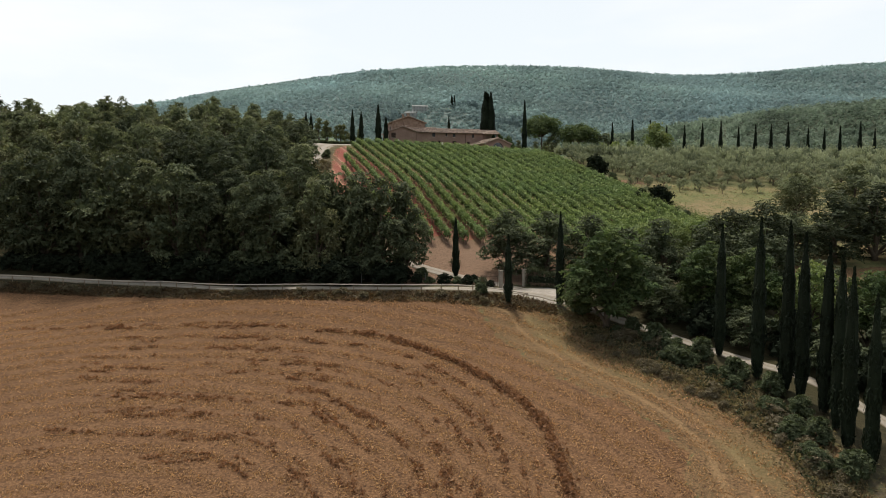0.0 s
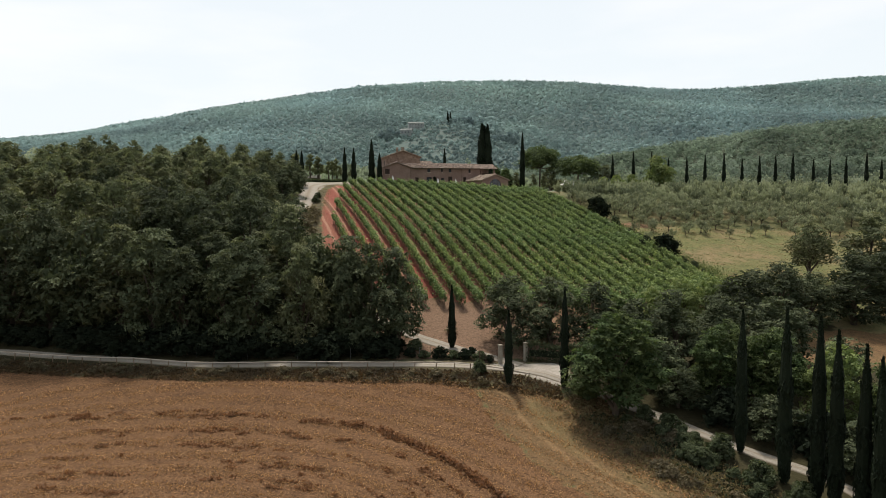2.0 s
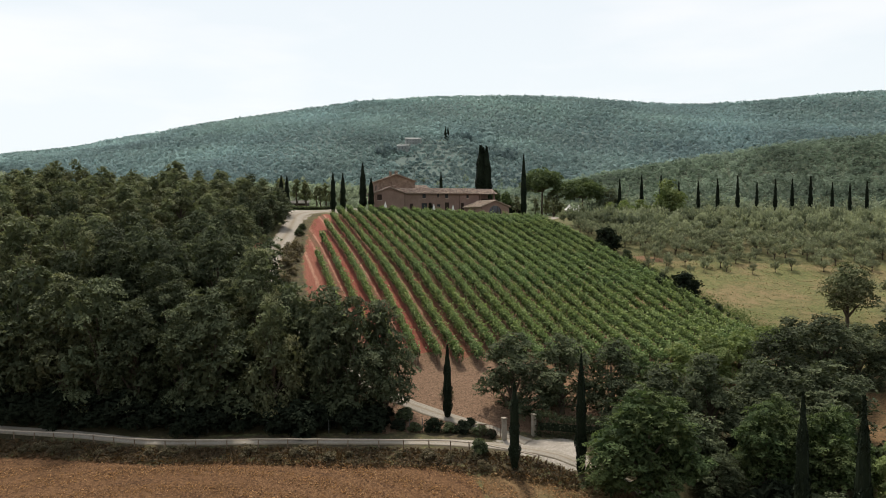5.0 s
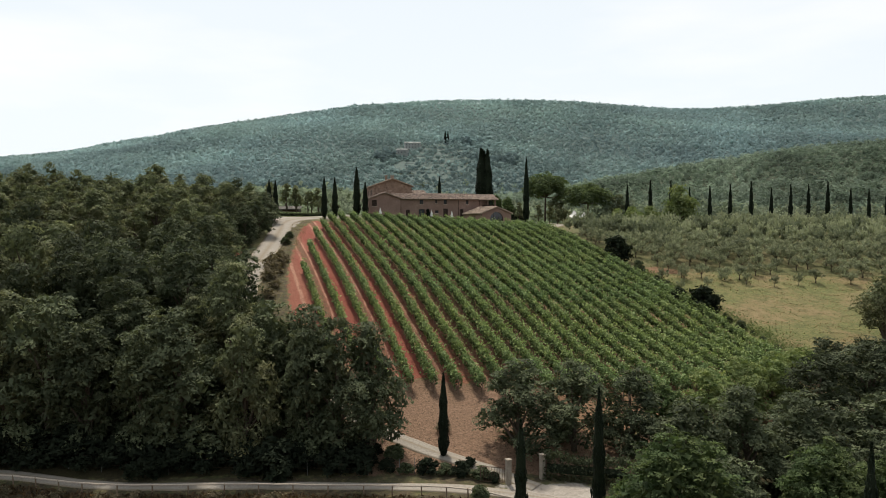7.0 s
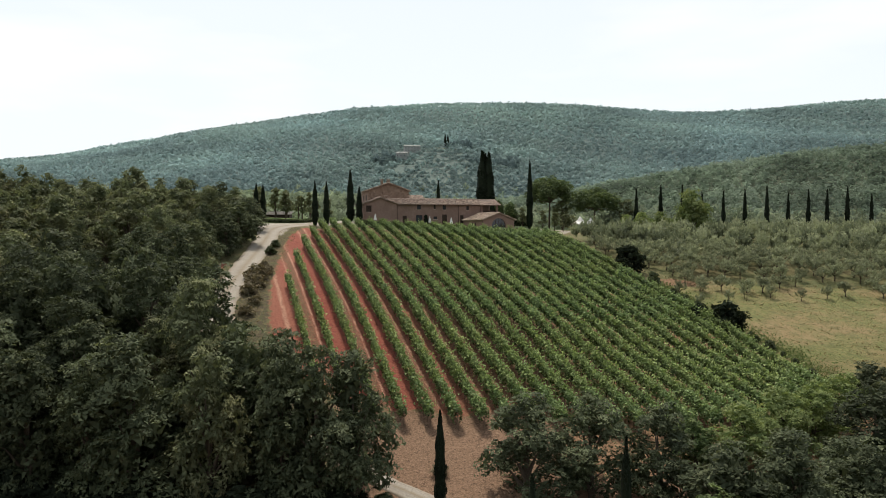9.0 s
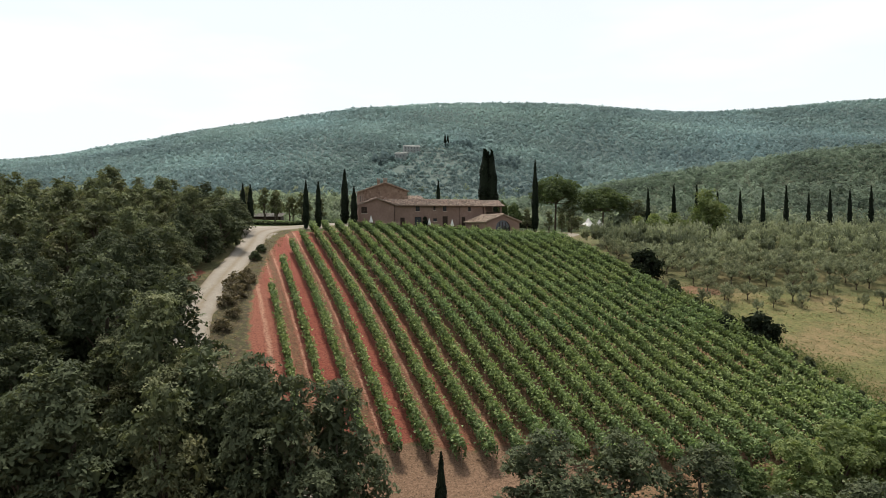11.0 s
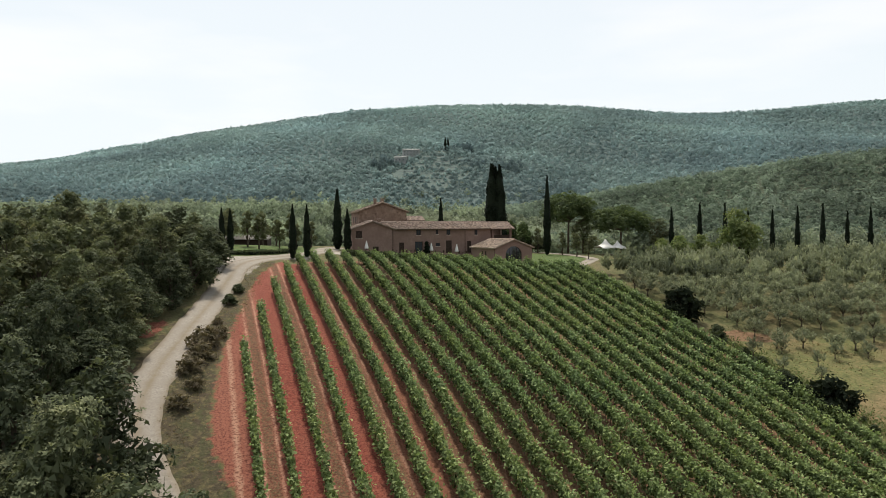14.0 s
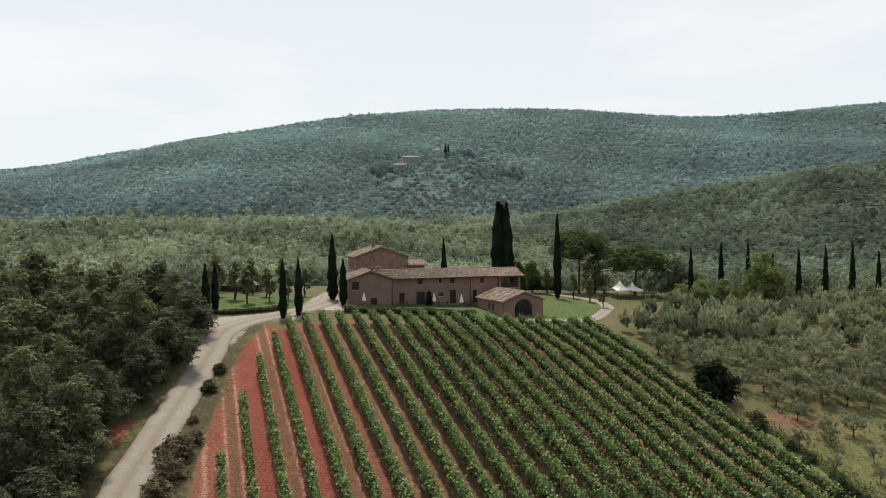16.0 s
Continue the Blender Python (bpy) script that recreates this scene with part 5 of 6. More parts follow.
# main wing
mw = ((1.35, 0.0, 2.3, 2.15), (4.7, 3.55, 5.6, 4.6), (4.45, 0.0, 5.95, 2.3), (8.6, 3.7, 9.05, 4.6), (10.7, 3.55, 11.5, 4.6), (8.55, 1.35, 9.4, 2.0), (10.6, 0.0, 11.75, 2.45), (14.9, 0.0, 15.7, 2.3), (16.4, 3.5, 17.0, 4.5))
part("wall", wall_grid(0, 19.6, -0.8, 4.85, 0.25, 0.25 + T, mw), M["plaster"], house, "long plastered front wall")
part("wall", box(0, 6.6 - T, -0.8, 19.6, 6.6, 4.85), M["plaster"], house)
part("wall", box(19.6, 0.65, -0.8, 19.6 + T, 6.6, 4.85), M["plaster"], house)
part("gable", prism([(19.6, 4.85), (20.0, 4.85), (20.0, 5.0), (19.6, 5.0)], 1.0, 6.0), M["plaster"], house)
roof_slope(house, (0.48, -0.2, 4.707), (19.87, -0.2, 4.707), (-2.6, 3.425, 6.1), (19.87, 3.425, 6.1), M["tile"], 5)
roof_slope(house, (19.87, 7.05, 4.707), (0.48, 7.05, 4.707), (19.87, 3.425, 6.1), (-2.6, 3.425, 6.1), M["tile"], 6)
child("ridge_tile", mesh_from("ridge_tile", *tube([(-2.6, 3.425, 6.13), (19.87, 3.425, 6.13)], [0.13, 0.13], 6), M["tile"]), house)
for k, o in enumerate(mw):
    window(house, *o, 0.25, k in (0, 6, 7), "door" if o[1] < 0.5 else "window")
gutter(house, 0.8, 19.6, -0.3, 4.68)
pipe(house, 14.45, 0.16, -0.5, 4.66)
# end bay with its open upper loggia
part("wall", box(20.0, 0.3, -0.8, 24.2, 0.3 + T, 2.55), M["plaster"], house)
part("wall", box(23.8, 0.7, -0.8, 24.2, 6.6, 2.55), M["plaster"], house)
part("wall", box(20.0, 6.2, -0.8, 23.8, 6.6, 4.7), M["plaster"], house)
part("floor_slab", box(20.0, 0.7, 2.35, 23.8, 6.2, 2.5), M["stone"], house)
for u, v in ((20.03, 0.3), (23.75, 0.3), (23.75, 6.0)):
    part("pillar", box(u, v, 2.553, u + 0.42, v + 0.42, 4.62, 0.02), M["plaster"], house, "square loggia pillar")
part("beam", box(20.0, 0.32, 4.623, 24.2, 0.66, 4.83), M["wood"], house, "dark wooden beam")
part("railing", box(20.45, 0.42, 2.553, 23.75, 0.5, 3.4), M["wood"], house, "dark wooden balustrade")
gable_roof(house, 20.3, 24.2, 0.1, 6.7, 4.86, 1.12, 0.55, True, M["tile"], 8)
gutter(house, 20.1, 24.5, -0.5, 4.62)
# older stone house behind
part("wall", box(-4.9, 9.8, -0.8, 4.9, 9.8 + T, 8.45), M["stone"], house, "rubble stone gable wall")
part("gable", prism([(-4.9, 8.45), (4.9, 8.45), (0, 10.2)], 9.8, 9.8 + T), M["stone"], house)
part("wall", box(-4.9, 10.2, -0.8, -4.5, 19.6, 8.45), M["plaster"], house)
part("wall", box(4.5, 10.2, -0.8, 4.9, 19.6, 8.45), M["stone"], house)
part("wall", box(-4.9, 19.6, -0.8, 4.9, 20.0, 8.45), M["stone"], house)
part("gable", prism([(-4.9, 8.45), (4.9, 8.45), (0, 10.2)], 19.6, 20.0), M["stone"], house)
gable_roof(house, -4.9, 4.9, 9.8, 20.0, 8.47, 1.76, 0.5, False, M["pale_tile"], 11)
chimney(house, -0.9, 13.5, 10.3, 0.65)
chimney(house, 0.2, 11.2, 10.4, 0.45, 0.7)
for v in (11.6, 13.8, 16.2):
    fr = part("window", box(-4.94, v, 6.0, -4.86, v + 0.8, 7.3, 0.01), M["wood"], house, "closed brown shutter")
pipe(house, 5.0, 9.75, 4.5, 8.3)
# low wing joined to its side
part("wall", box(4.93, 11.0, -0.8, 8.6, 16.5, 6.6), M["stone"], house)
roof_slope(house, (4.95, 10.6, 6.55), (9.0, 10.6, 6.55), (4.95, 13.8, 7.5), (9.0, 13.8, 7.5), M["tile"], 14)
roof_slope(house, (9.0, 16.9, 6.55), (4.95, 16.9, 6.55), (9.0, 13.8, 7.5), (4.95, 13.8, 7.5), M["tile"], 15)

# small outbuilding with the arched glazed front
shed = thing("outbuilding", 11.45, 190.5, 25.95, 25, "small plastered outbuilding with arched front and tiled roof", "outbuilding")
arch = [(3.9 + 1.75 * math.cos(a), 1.25 + 1.7 * math.sin(a)) for a in np.linspace(0, math.pi, 13)]
outline = [(0, -0.6), (2.15, -0.6)] + [(2.15, -0.3)] + arch[::-1] + [(5.65, -0.6), (7.8, -0.6), (7.8, 2.75), (3.9, 4.15), (0, 2.75)]
part("wall", prism(outline, 0, 0.4), M["plaster"], shed, "front wall with a round arch")
part("wall", wall_grid(0, 0.4, -0.6, 2.75, 0.4, 8.6), M["plaster"], shed)
part("wall", box(7.4, 0.4, -0.6, 7.8, 8.6, 2.75), M["plaster"], shed)
part("wall", prism([(0, -0.6), (7.8, -0.6), (7.8, 2.75), (3.9, 4.15), (0, 2.75)], 8.6, 9.0), M["plaster"], shed)
gable_roof(shed, 0, 7.8, 0, 9.0, 2.78, 1.42, 0.4, False, M["pale_tile"], 17)
glaz = prism([(5.6, -0.5)] + arch + [(2.2, -0.5)], 0.22, 0.25)
arch_window = part("arched_window", glaz, M["bluepane"], shed, "blue grey glass filling the arch")
bm = bmesh.new()
for u in (3.15, 3.87, 4.6):
    add_box(bm, u, 0.17, -0.5, u + 0.06, 0.216, 2.6)
part("glazing_bar", bm, M["wood"], arch_window, "thin dark glazing bars")
for v in (3.3, 4.6):
    w = part("window", box(-0.03, v, 0.75, 0.02, v + 0.5, 2.0, 0.008), M["wood"], shed, "narrow dark window")
pipe(shed, -0.08, 0.05, -0.5, 2.6)


# ---- round the house ----
def parasol(x, y, name="closed_parasol"):
    th = thing(name, x, y, gz(x, y), 0, "closed white garden parasol on a pole", "parasol", "parasols")
    child("pole", mesh_from("pole", *join_tubes([tube([(0, 0, 0), (0, 0, 2.35)], [0.03, 0.03], 6)]), M["wood"]), th)
    pts, rad = [(0, 0, z) for z in (0.75, 0.9, 1.4, 1.9, 2.25)], [0.34, 0.40, 0.27, 0.14, 0.04]
    child("canopy", mesh_from("canopy", *join_tubes([tube(pts, rad, 9)]), M["canvas"]), th, "folded white canvas")
    child("base", mesh_from("base", *join_tubes([tube([(0, 0, -0.05), (0, 0, 0.08)], [0.3, 0.28], 10)]), M["pillar"]), th)


def on_front(u, v):
    a = radians(15)
    return -7.5 + u * math.cos(a) - v * math.sin(a), 196.7 + u * math.sin(a) + v * math.cos(a)


for u, v in ((-5.1, -0.9), (7.4, -0.7), (12.2, -1.6)):
    parasol(*on_front(u, v))


def table_set(u, v, chairs=2):
    x, y = on_front(u, v)
    th = thing("garden_table", x, y, gz(x, y), 15, "small dark metal garden table on the lawn", "table")
    child("tabletop", mesh_from("tabletop", *join_tubes([tube([(0, 0, 0.70), (0, 0, 0.74)], [0.45, 0.45], 12)]), M["rust"]), th)
    for a in range(3):
        ca, sa = math.cos(a * 2.1), math.sin(a * 2.1)
        child("leg", mesh_from("leg", *join_tubes([tube([(0.36 * ca, 0.36 * sa, -0.03), (0.1 * ca, 0.1 * sa, 0.70)], [0.02, 0.02], 5)]), M["rust"]), th)
    for k in range(chairs):
        a = radians(40 + 180 * k)
        cx, cy = x + 0.8 * math.cos(a), y + 0.8 * math.sin(a)
        ch = thing("garden_chair", cx, cy, gz(cx, cy), math.degrees(a) + 90, "dark metal garden chair beside a table", "chair", "garden chairs")
        part("seat", box(-0.22, -0.22, 0.42, 0.22, 0.22, 0.46, 0.01), M["rust"], ch)
        part("backrest", box(-0.22, -0.24, 0.463, 0.22, -0.20, 0.88, 0.01), M["rust"], ch)
        for lx in (-0.2, 0.16):
            for ly in (-0.2, 0.16):
                part("leg", box(lx, ly, -0.03, lx + 0.04, ly + 0.04, 0.417), M["rust"], ch)


for u, v in ((0.6, -1.4), (3.3, -1.2), (8.9, -1.2), (13.6, -1.2)):
    table_set(u, v)

climber = broadleaf("climbing_plant", 401, 2.4, 0.8, 1100, 0.12, M["leaf_laurel"], 0.02, 50, 0.22, 0.3, "dark bushy climber against the house wall", "plant", lobes=8, upright=0.3)
cxy = on_front(6.7, -0.4)
climber.matrix_basis = pose(cxy[0], cxy[1], gz(*cxy), 0, 0, 20)


def hedge(name, line, width, top, n, label, mat="hedge", leaf=0.16):
    """A clipped hedge along a line, standing on the land."""
    rng = np.random.default_rng(len(name) + n)
    pts = along(line, 0.6)
    i = rng.integers(0, len(pts), n)
    d = np.gradient(pts, axis=0)[i]
    d /= np.linalg.norm(d, axis=1, keepdims=True)
    face = rng.uniform(0, 1, n)
    s = np.where(face < 0.4, rng.choice([-1, 1], n), rng.uniform(-1, 1, n)) * width / 2
    h = np.where(face < 0.4, rng.uniform(0.0, 1, n), 1.0) * top * (1 + 0.09 * rng.normal(size=n) + 0.14 * np.sin(i * 0.9) * np.sin(i * 0.37))
    x = pts[i, 0] + d[:, 1] * s + d[:, 0] * rng.uniform(-0.4, 0.4, n)
    y = pts[i, 1] - d[:, 0] * s + d[:, 1] * rng.uniform(-0.4, 0.4, n)
    v, f = leaves(np.stack([x, y, height(x, y) + h], axis=1), leaf * rng.uniform(0.6, 1.4, n), rng, 1.3, 0.3)
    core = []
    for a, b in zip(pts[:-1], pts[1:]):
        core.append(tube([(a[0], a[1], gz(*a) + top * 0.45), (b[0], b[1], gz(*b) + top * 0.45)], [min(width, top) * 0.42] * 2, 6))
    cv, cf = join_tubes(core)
    ox, oy = pts[0]
    oz = gz(ox, oy)
    th = thing(name, ox, oy, oz, 0, label, "hedge")
    o = np.array([ox, oy, oz])
    child("foliage", toned(mesh_from("foliage", v - o, f, M[mat]), np.repeat(rng.uniform(0.3, 0.7, n), 3)), th)
    # near-black core: shade between the hedge's leaves put into its colour
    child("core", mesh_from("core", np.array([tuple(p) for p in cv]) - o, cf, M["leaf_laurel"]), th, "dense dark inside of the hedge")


hedge("hedge", ((-14.5, 186.9), (-8.0, 188.2), (-1.0, 189.4), (6.5, 189.6)), 1.4, 0.85, 4200, "low clipped green hedge above the vineyard")
hedge("hedge", ((-24.4, 187.2), (-28.0, 184.4), (-32.0, 182.0), (-37.5, 180.6)), 0.8, 0.6, 1800, "low clipped hedge along the farm drive")
hedge("hedge", ((15.5, 223.5), (19.5, 225.0), (26.2, 227.2)), 1.6, 3.1, 4200, "tall dark clipped hedge beside the drive", "leaf_dark")
hedge("hedge", ((11.5, 94.6), (14.5, 94.0), (18.5, 93.0)), 1.1, 2.1, 2200, "tall dark hedge beside the gate pillar", "leaf_dark")
for k, (x, y, q) in enumerate(((-3.6, 95.9, 0.42), (-1.8, 95.5, 0.34), (0.2, 95.4, 0.5), (1.9, 95.1, 0.36), (3.4, 94.9, 0.46), (5.2, 94.2, 0.4), (6.4, 93.6, 0.3), (-7.4, 99.5, 0.5), (-5.2, 98.6, 0.42), (-3.0, 97.9, 0.5), (4.3, 96.6, 0.3))):
    place((knots, bushes)[k % 2][0], x, y, q, wide=1.4, group="rough shrubs by the gate", label="low rough green shrub between lane and track")

# canvas pavilion with two peaks
tent = thing("canvas_pavilion", 39.6, 219.5, gz(39.6, 219.5), 12, "white canvas pavilion with two peaks and open sides", "tent")
N = 17
tv, tfc = [], []
for j in range(9):
    for i in range(N):
        u, w = -3.0 + 6.0 * i / (N - 1), -2.2 + 4.4 * j / 8
        pk = max(1.35 * math.exp(-math.hypot(u + 1.35, w) / 1.0), 1.0 * math.exp(-math.hypot(u - 1.5, w) / 0.9))
        tv.append((u, w, 1.6 + 1.75 * pk - 0.3 * abs(math.sin(u * 0.87)) * (abs(w) > 2.0)))
for j in range(8):
    for i in range(N - 1):
        tfc.append((j * N + i, j * N + i + 1, (j + 1) * N + i + 1, (j + 1) * N + i))
cloth = child("canopy", mesh_from("canopy", tv, tfc, M["canvas"], True), tent, "stretched white canvas")
sol = cloth.modifiers.new("cloth", "SOLIDIFY")
sol.thickness = 0.03
for u in (-2.9, 0.0, 2.9):
    for w in (-2.1, 2.1):
        child("pole", mesh_from("pole", *join_tubes([tube([(u, w, -0.4), (u, w, 1.62)], [0.05, 0.05], 6)]), M["wood"]), tent)


# umbrella pines
def stone_pine(x, y, h, r, seed, label):
    rng = np.random.default_rng(seed)
    th = thing("umbrella_pine", x, y, gz(x, y), 0, label, "pine")
    parts = [tube([(0, 0, -0.3), (0.1, 0, h * 0.35), (0.25, 0.1, h * 0.7)], [0.3, 0.24, 0.16], 8)]
    k = 22
    ang, rad = np.arange(k) * 2.4 + rng.uniform(-0.4, 0.4, k), r * np.sqrt((np.arange(k) + 0.4) / k) * 0.80
    lobe = np.stack([rad * np.cos(ang), rad * np.sin(ang), h * 0.46 + h * 0.38 * np.sqrt(np.clip(1 - (rad / r) ** 2, 0, 1)) + 0.02 * h * rng.normal(size=k)], axis=1)
    lobe[1::2, 2] -= 0.10 * h
    lr = r * rng.uniform(0.29, 0.42, k)
    for q in lobe:
        parts.append(tube([(0.2, 0.05, h * 0.5), tuple(q * np.array([0.55, 0.55, 0.86])), tuple(q)], [0.12, 0.08, 0.03], 5))
    child("trunk", mesh_from("trunk", *join_tubes(parts), M["bark"], True), th, "bare brown trunk with forked limbs")
    v, f, tone = tufted(rng, lobe, lr, 360, 0.62, 12000, 0.18, 0.35, 0.7, 0.3)
    child("crown", toned(mesh_from("crown", v, f, M["leaf_pine"]), tone), th)


stone_pine(43.0, 224.5, 11.2, 6.4, 7, "umbrella pine with broad flat green crown")
stone_pine(32.0, 230.0, 15.0, 6.4, 8, "old umbrella pine with a rounded olive crown")


# ---- lane: gate, fences ----
def gate_pillar(x, y, rz):
    th = thing("gate_pillar", x, y, gz(x, y), rz, "pale stucco gate pillar with a flat cap", "pillar", "gate pillars")
    part("shaft", box(-0.21, -0.21, -0.3, 0.21, 0.21, 2.25, 0.02), M["pillar"], th)
    part("cap", box(-0.27, -0.27, 2.253, 0.27, 0.27, 2.37, 0.03), M["pillar"], th, "overhanging pale stone cap")


gate_pillar(7.7, 93.0, 25)
gate_pillar(11.0, 94.3, 25)


def gate_leaf(x, y, rz):
    th = thing("metal_gate", x, y, gz(x, y), rz, "open brown metal gate leaf with thin bars", "gate")
    bm = bmesh.new()
    for b in ((0.05, 0.15, 2.3, 0.21), (0.05, 1.5, 2.3, 1.56)):
        add_box(bm, b[0], -0.03, b[1], b[2], 0.03, b[3])
    for u in (0.05, 2.24):
        add_box(bm, u, -0.028, 0.214, u + 0.06, 0.028, 1.497)
    part("gate_frame", bm, M["rust"], th)
    for k in range(14):
        u = 0.22 + k * 0.146
        part("bar", box(u, -0.012, 0.213, u + 0.024, 0.012, 1.498), M["rust"], th)


gate_leaf(7.4, 93.1, 172)
gate_leaf(11.3, 94.6, 70)

fence = thing("lane_fence", -62.0, 97.2, gz(-62.0, 97.2), 0, "weathered wooden post and rail fence along the lane", "fence")
base = Vector((-62.0, 97.2, gz(-62.0, 97.2)))
fl = along(tuple((x, y - 1.45) for x, y in ROAD_FRONT[2:12]) + ((5.5, 89.9), (10.6, 88.2)), 2.25)
FPOST = mesh_from("fence_post", *tube([(0, 0, -0.35), (0, 0, 1.0)], [0.065, 0.06], 6), M["post_wood"])
rng = np.random.default_rng(9)
for k, (x, y) in enumerate(fl):
    child("fence_post", FPOST, fence, m=pose(x - base.x, y - base.y, gz(x, y) - base.z, rng.normal() * 2, rng.normal() * 2, 0))
    if k:
        a = Vector((fl[k - 1][0], fl[k - 1][1], gz(*fl[k - 1]) + 0.93)) - base
        b = Vector((x, y, gz(x, y) + 0.93)) - base
        child("rail", mesh_from("rail", *tube([a, a.lerp(b, 0.5) + Vector((0, 0, -0.02)), b], [0.085, 0.08, 0.085], 6), M["fence_wood"]), fence)

wire = thing("wire_fence", -50.0, 99.0, gz(-50.0, 99.0), 0, "thin grey posts of a wire fence before the wood", "fence")
base = Vector((-50.0, 99.0, gz(-50.0, 99.0)))
wl_ = along(((-62, 102.0), (-45.3, 98.9), (-31.1, 96.4), (-18.0, 95.6), (-5.4, 95.2), (-1.0, 95.4)), 3.1)
WPOST = mesh_from("wire_post", *tube([(0, 0, -0.3), (0, 0, 1.5)], [0.034, 0.034], 6), M["wire_post"])
for k, (x, y) in enumerate(wl_):
    child("wire_post", WPOST, wire, m=pose(x - base.x, y - base.y, gz(x, y) - base.z, rng.normal() * 2, rng.normal() * 2, 0))
    if k:
        for hgt in (0.7, 1.45):
            a = Vector((wl_[k - 1][0], wl_[k - 1][1], gz(*wl_[k - 1]) + hgt)) - base
            b = Vector((x, y, gz(x, y) + hgt)) - base
            child("wire", mesh_from("wire", *tube([a, b], [0.008, 0.008], 4), M["rust"]), wire)


# ---- mown field ----
def strewn(name, x, y, h, size, mat, label, category, seed, aspect=2.6, up=0.5):
    rng = np.random.default_rng(seed)
    v, f = leaves(np.stack([x, y, height(x, y) + h], axis=1), size, rng, aspect, up)
    return tagged(new(name, mesh_from(name, v, f, mat)), label, category, kind="stuff")


rng = np.random.default_rng(21)
n = 190000
x, y = rng.uniform(-62, 34, n), 44 + 46 * rng.uniform(0, 1, n)
keep = (y < field_top(x) + 0.3) & (x < field_right(y) + 0.4)
x, y = x[keep], y[keep]
ring = np.sqrt((x + 28) ** 2 + 1.35 * (y - 38) ** 2)
keep = rng.uniform(0, 1, len(x)) < 0.5 + 0.5 * np.sin(ring * 2 * np.pi / 2.9)
x, y = x[keep], y[keep]
strewn("straw_stubble", x, y, 0.02 + 0.08 * rng.uniform(0, 1, len(x)), 0.062 * rng.uniform(0.6, 1.6, len(x)), M["straw"], "short cut straw lying over the mown field", "stubble", 22, 3.2, -0.1)


def swath(points, width, per_m, seed, broken=0.0):
    rng = np.random.default_rng(seed)
    line = along(points, 0.3)
    n = int(len(line) * 0.3 * per_m)
    i = rng.integers(0, len(line), n)
    heap = 0.5 + 0.5 * np.sin(i * 0.3 * 2 * np.pi / 1.25 + 1.4 * np.sin(i * 0.31) + seed)
    i = i[rng.uniform(0, 1, n) < 0.25 + 0.9 * heap ** 1.5]
    n = len(i)
    if broken:
        i = i[np.sin(i * 0.21 + seed) + 0.6 * np.sin(i * 0.083 + 2 * seed) > broken]
        n = len(i)
    w = width * (1 + 0.35 * np.sin(i * 0.37 + seed) + 0.2 * np.sin(i * 0.9))
    off = rng.normal(size=(n, 2)) * 0.42 * w[:, None]
    rad = np.linalg.norm(off, axis=1)
    return line[i, 0] + off[:, 0], line[i, 1] + off[:, 1], np.clip(0.34 - 0.30 * rad / width, 0.04, 1) * rng.uniform(0.3, 1.1, n)


def lumpy(points, width, per_m, seed):
    """A raked line fallen into uneven lumps, with thin and bare lengths."""
    rng = np.random.default_rng(seed)
    line = along(points, 0.1)
    cell = np.cumsum(rng.uniform(0, 1, len(line)) < 0.17)
    weight = rng.uniform(0, 1, cell[-1] + 1) ** 2.6
    shift = rng.normal(size=(cell[-1] + 1, 2)) * 0.22
    slow = np.interp(np.arange(len(line)) / 60, np.arange(len(line) // 60 + 2), rng.uniform(0.05, 1.2, len(line) // 60 + 2))
    p = weight[cell] * slow
    i = rng.choice(len(line), int(len(line) * 0.1 * per_m), p=p / p.sum())
    off = rng.normal(size=(len(i), 2)) * width * (0.35 + 0.6 * weight[cell[i]])[:, None] + shift[cell[i]]
    return line[i, 0] + off[:, 0], line[i, 1] + off[:, 1], rng.uniform(0.02, 0.24, len(i)) * (0.4 + 0.6 * weight[cell[i]])


MAIN = ((-40, 83.6), (-28, 83.2), (-16, 82.0), (-6.1, 79.9), (1.0, 74.4), (6.5, 68.0), (9.1, 62.6), (9.7, 56.6), (9.8, 50.0), (9.0, 42.0))
xs, ys, hs = swath(MAIN[3:], 0.64, 260, 31)
strewn("hay_swath", xs, ys, hs, 0.15 * rng.uniform(0.6, 1.5, len(xs)), M["darkstraw"], "dark raked hay swath curving across the field", "hay", 32, 2.4, 0.9)
xs, ys, hs = lumpy(((-64, 84.6), (-52, 84.2)) + MAIN[:5], 0.2, 44, 33)
strewn("hay_swath", xs, ys, hs, 0.11 * rng.uniform(0.6, 1.5, len(xs)), M["darkstraw"], "thin broken hay swath along the top of the field", "hay", 34, 2.4, 0.9)
# small raked piles left along the mowing rings
lines = random.Random(77)
HX_, HY_, HH_, HS_ = [], [], [], []
INSETS = (0.0, 2.7, 5.3, 8.0, 10.6, 13.4, 16.2, 19.2, 22.6, 26.0)
rings = []
for inset in INSETS:
    pts = []
    for px, py in along(MAIN, 0.5):
        d = Vector((px + 30, py - 36))
        d = d / d.length
        pts.append((px - d.x * inset, py - d.y * inset))
    rings.append(pts)
for j, seed_ in ((1, 41), (2, 42), (3, 43), (4, 44), (5, 45), (6, 46), (7, 47), (8, 48)):
    xs, ys, hs = lumpy(rings[j][::6], 0.17, 17, seed_)
    HX_.append(xs)
    HY_.append(ys + 0.12 * np.sin(xs * 0.8 + j))
    HH_.append(hs)
for k in range(720):
    j = lines.choice(range(len(INSETS)))
    i = lines.randrange(0, len(rings[j]) - 4)
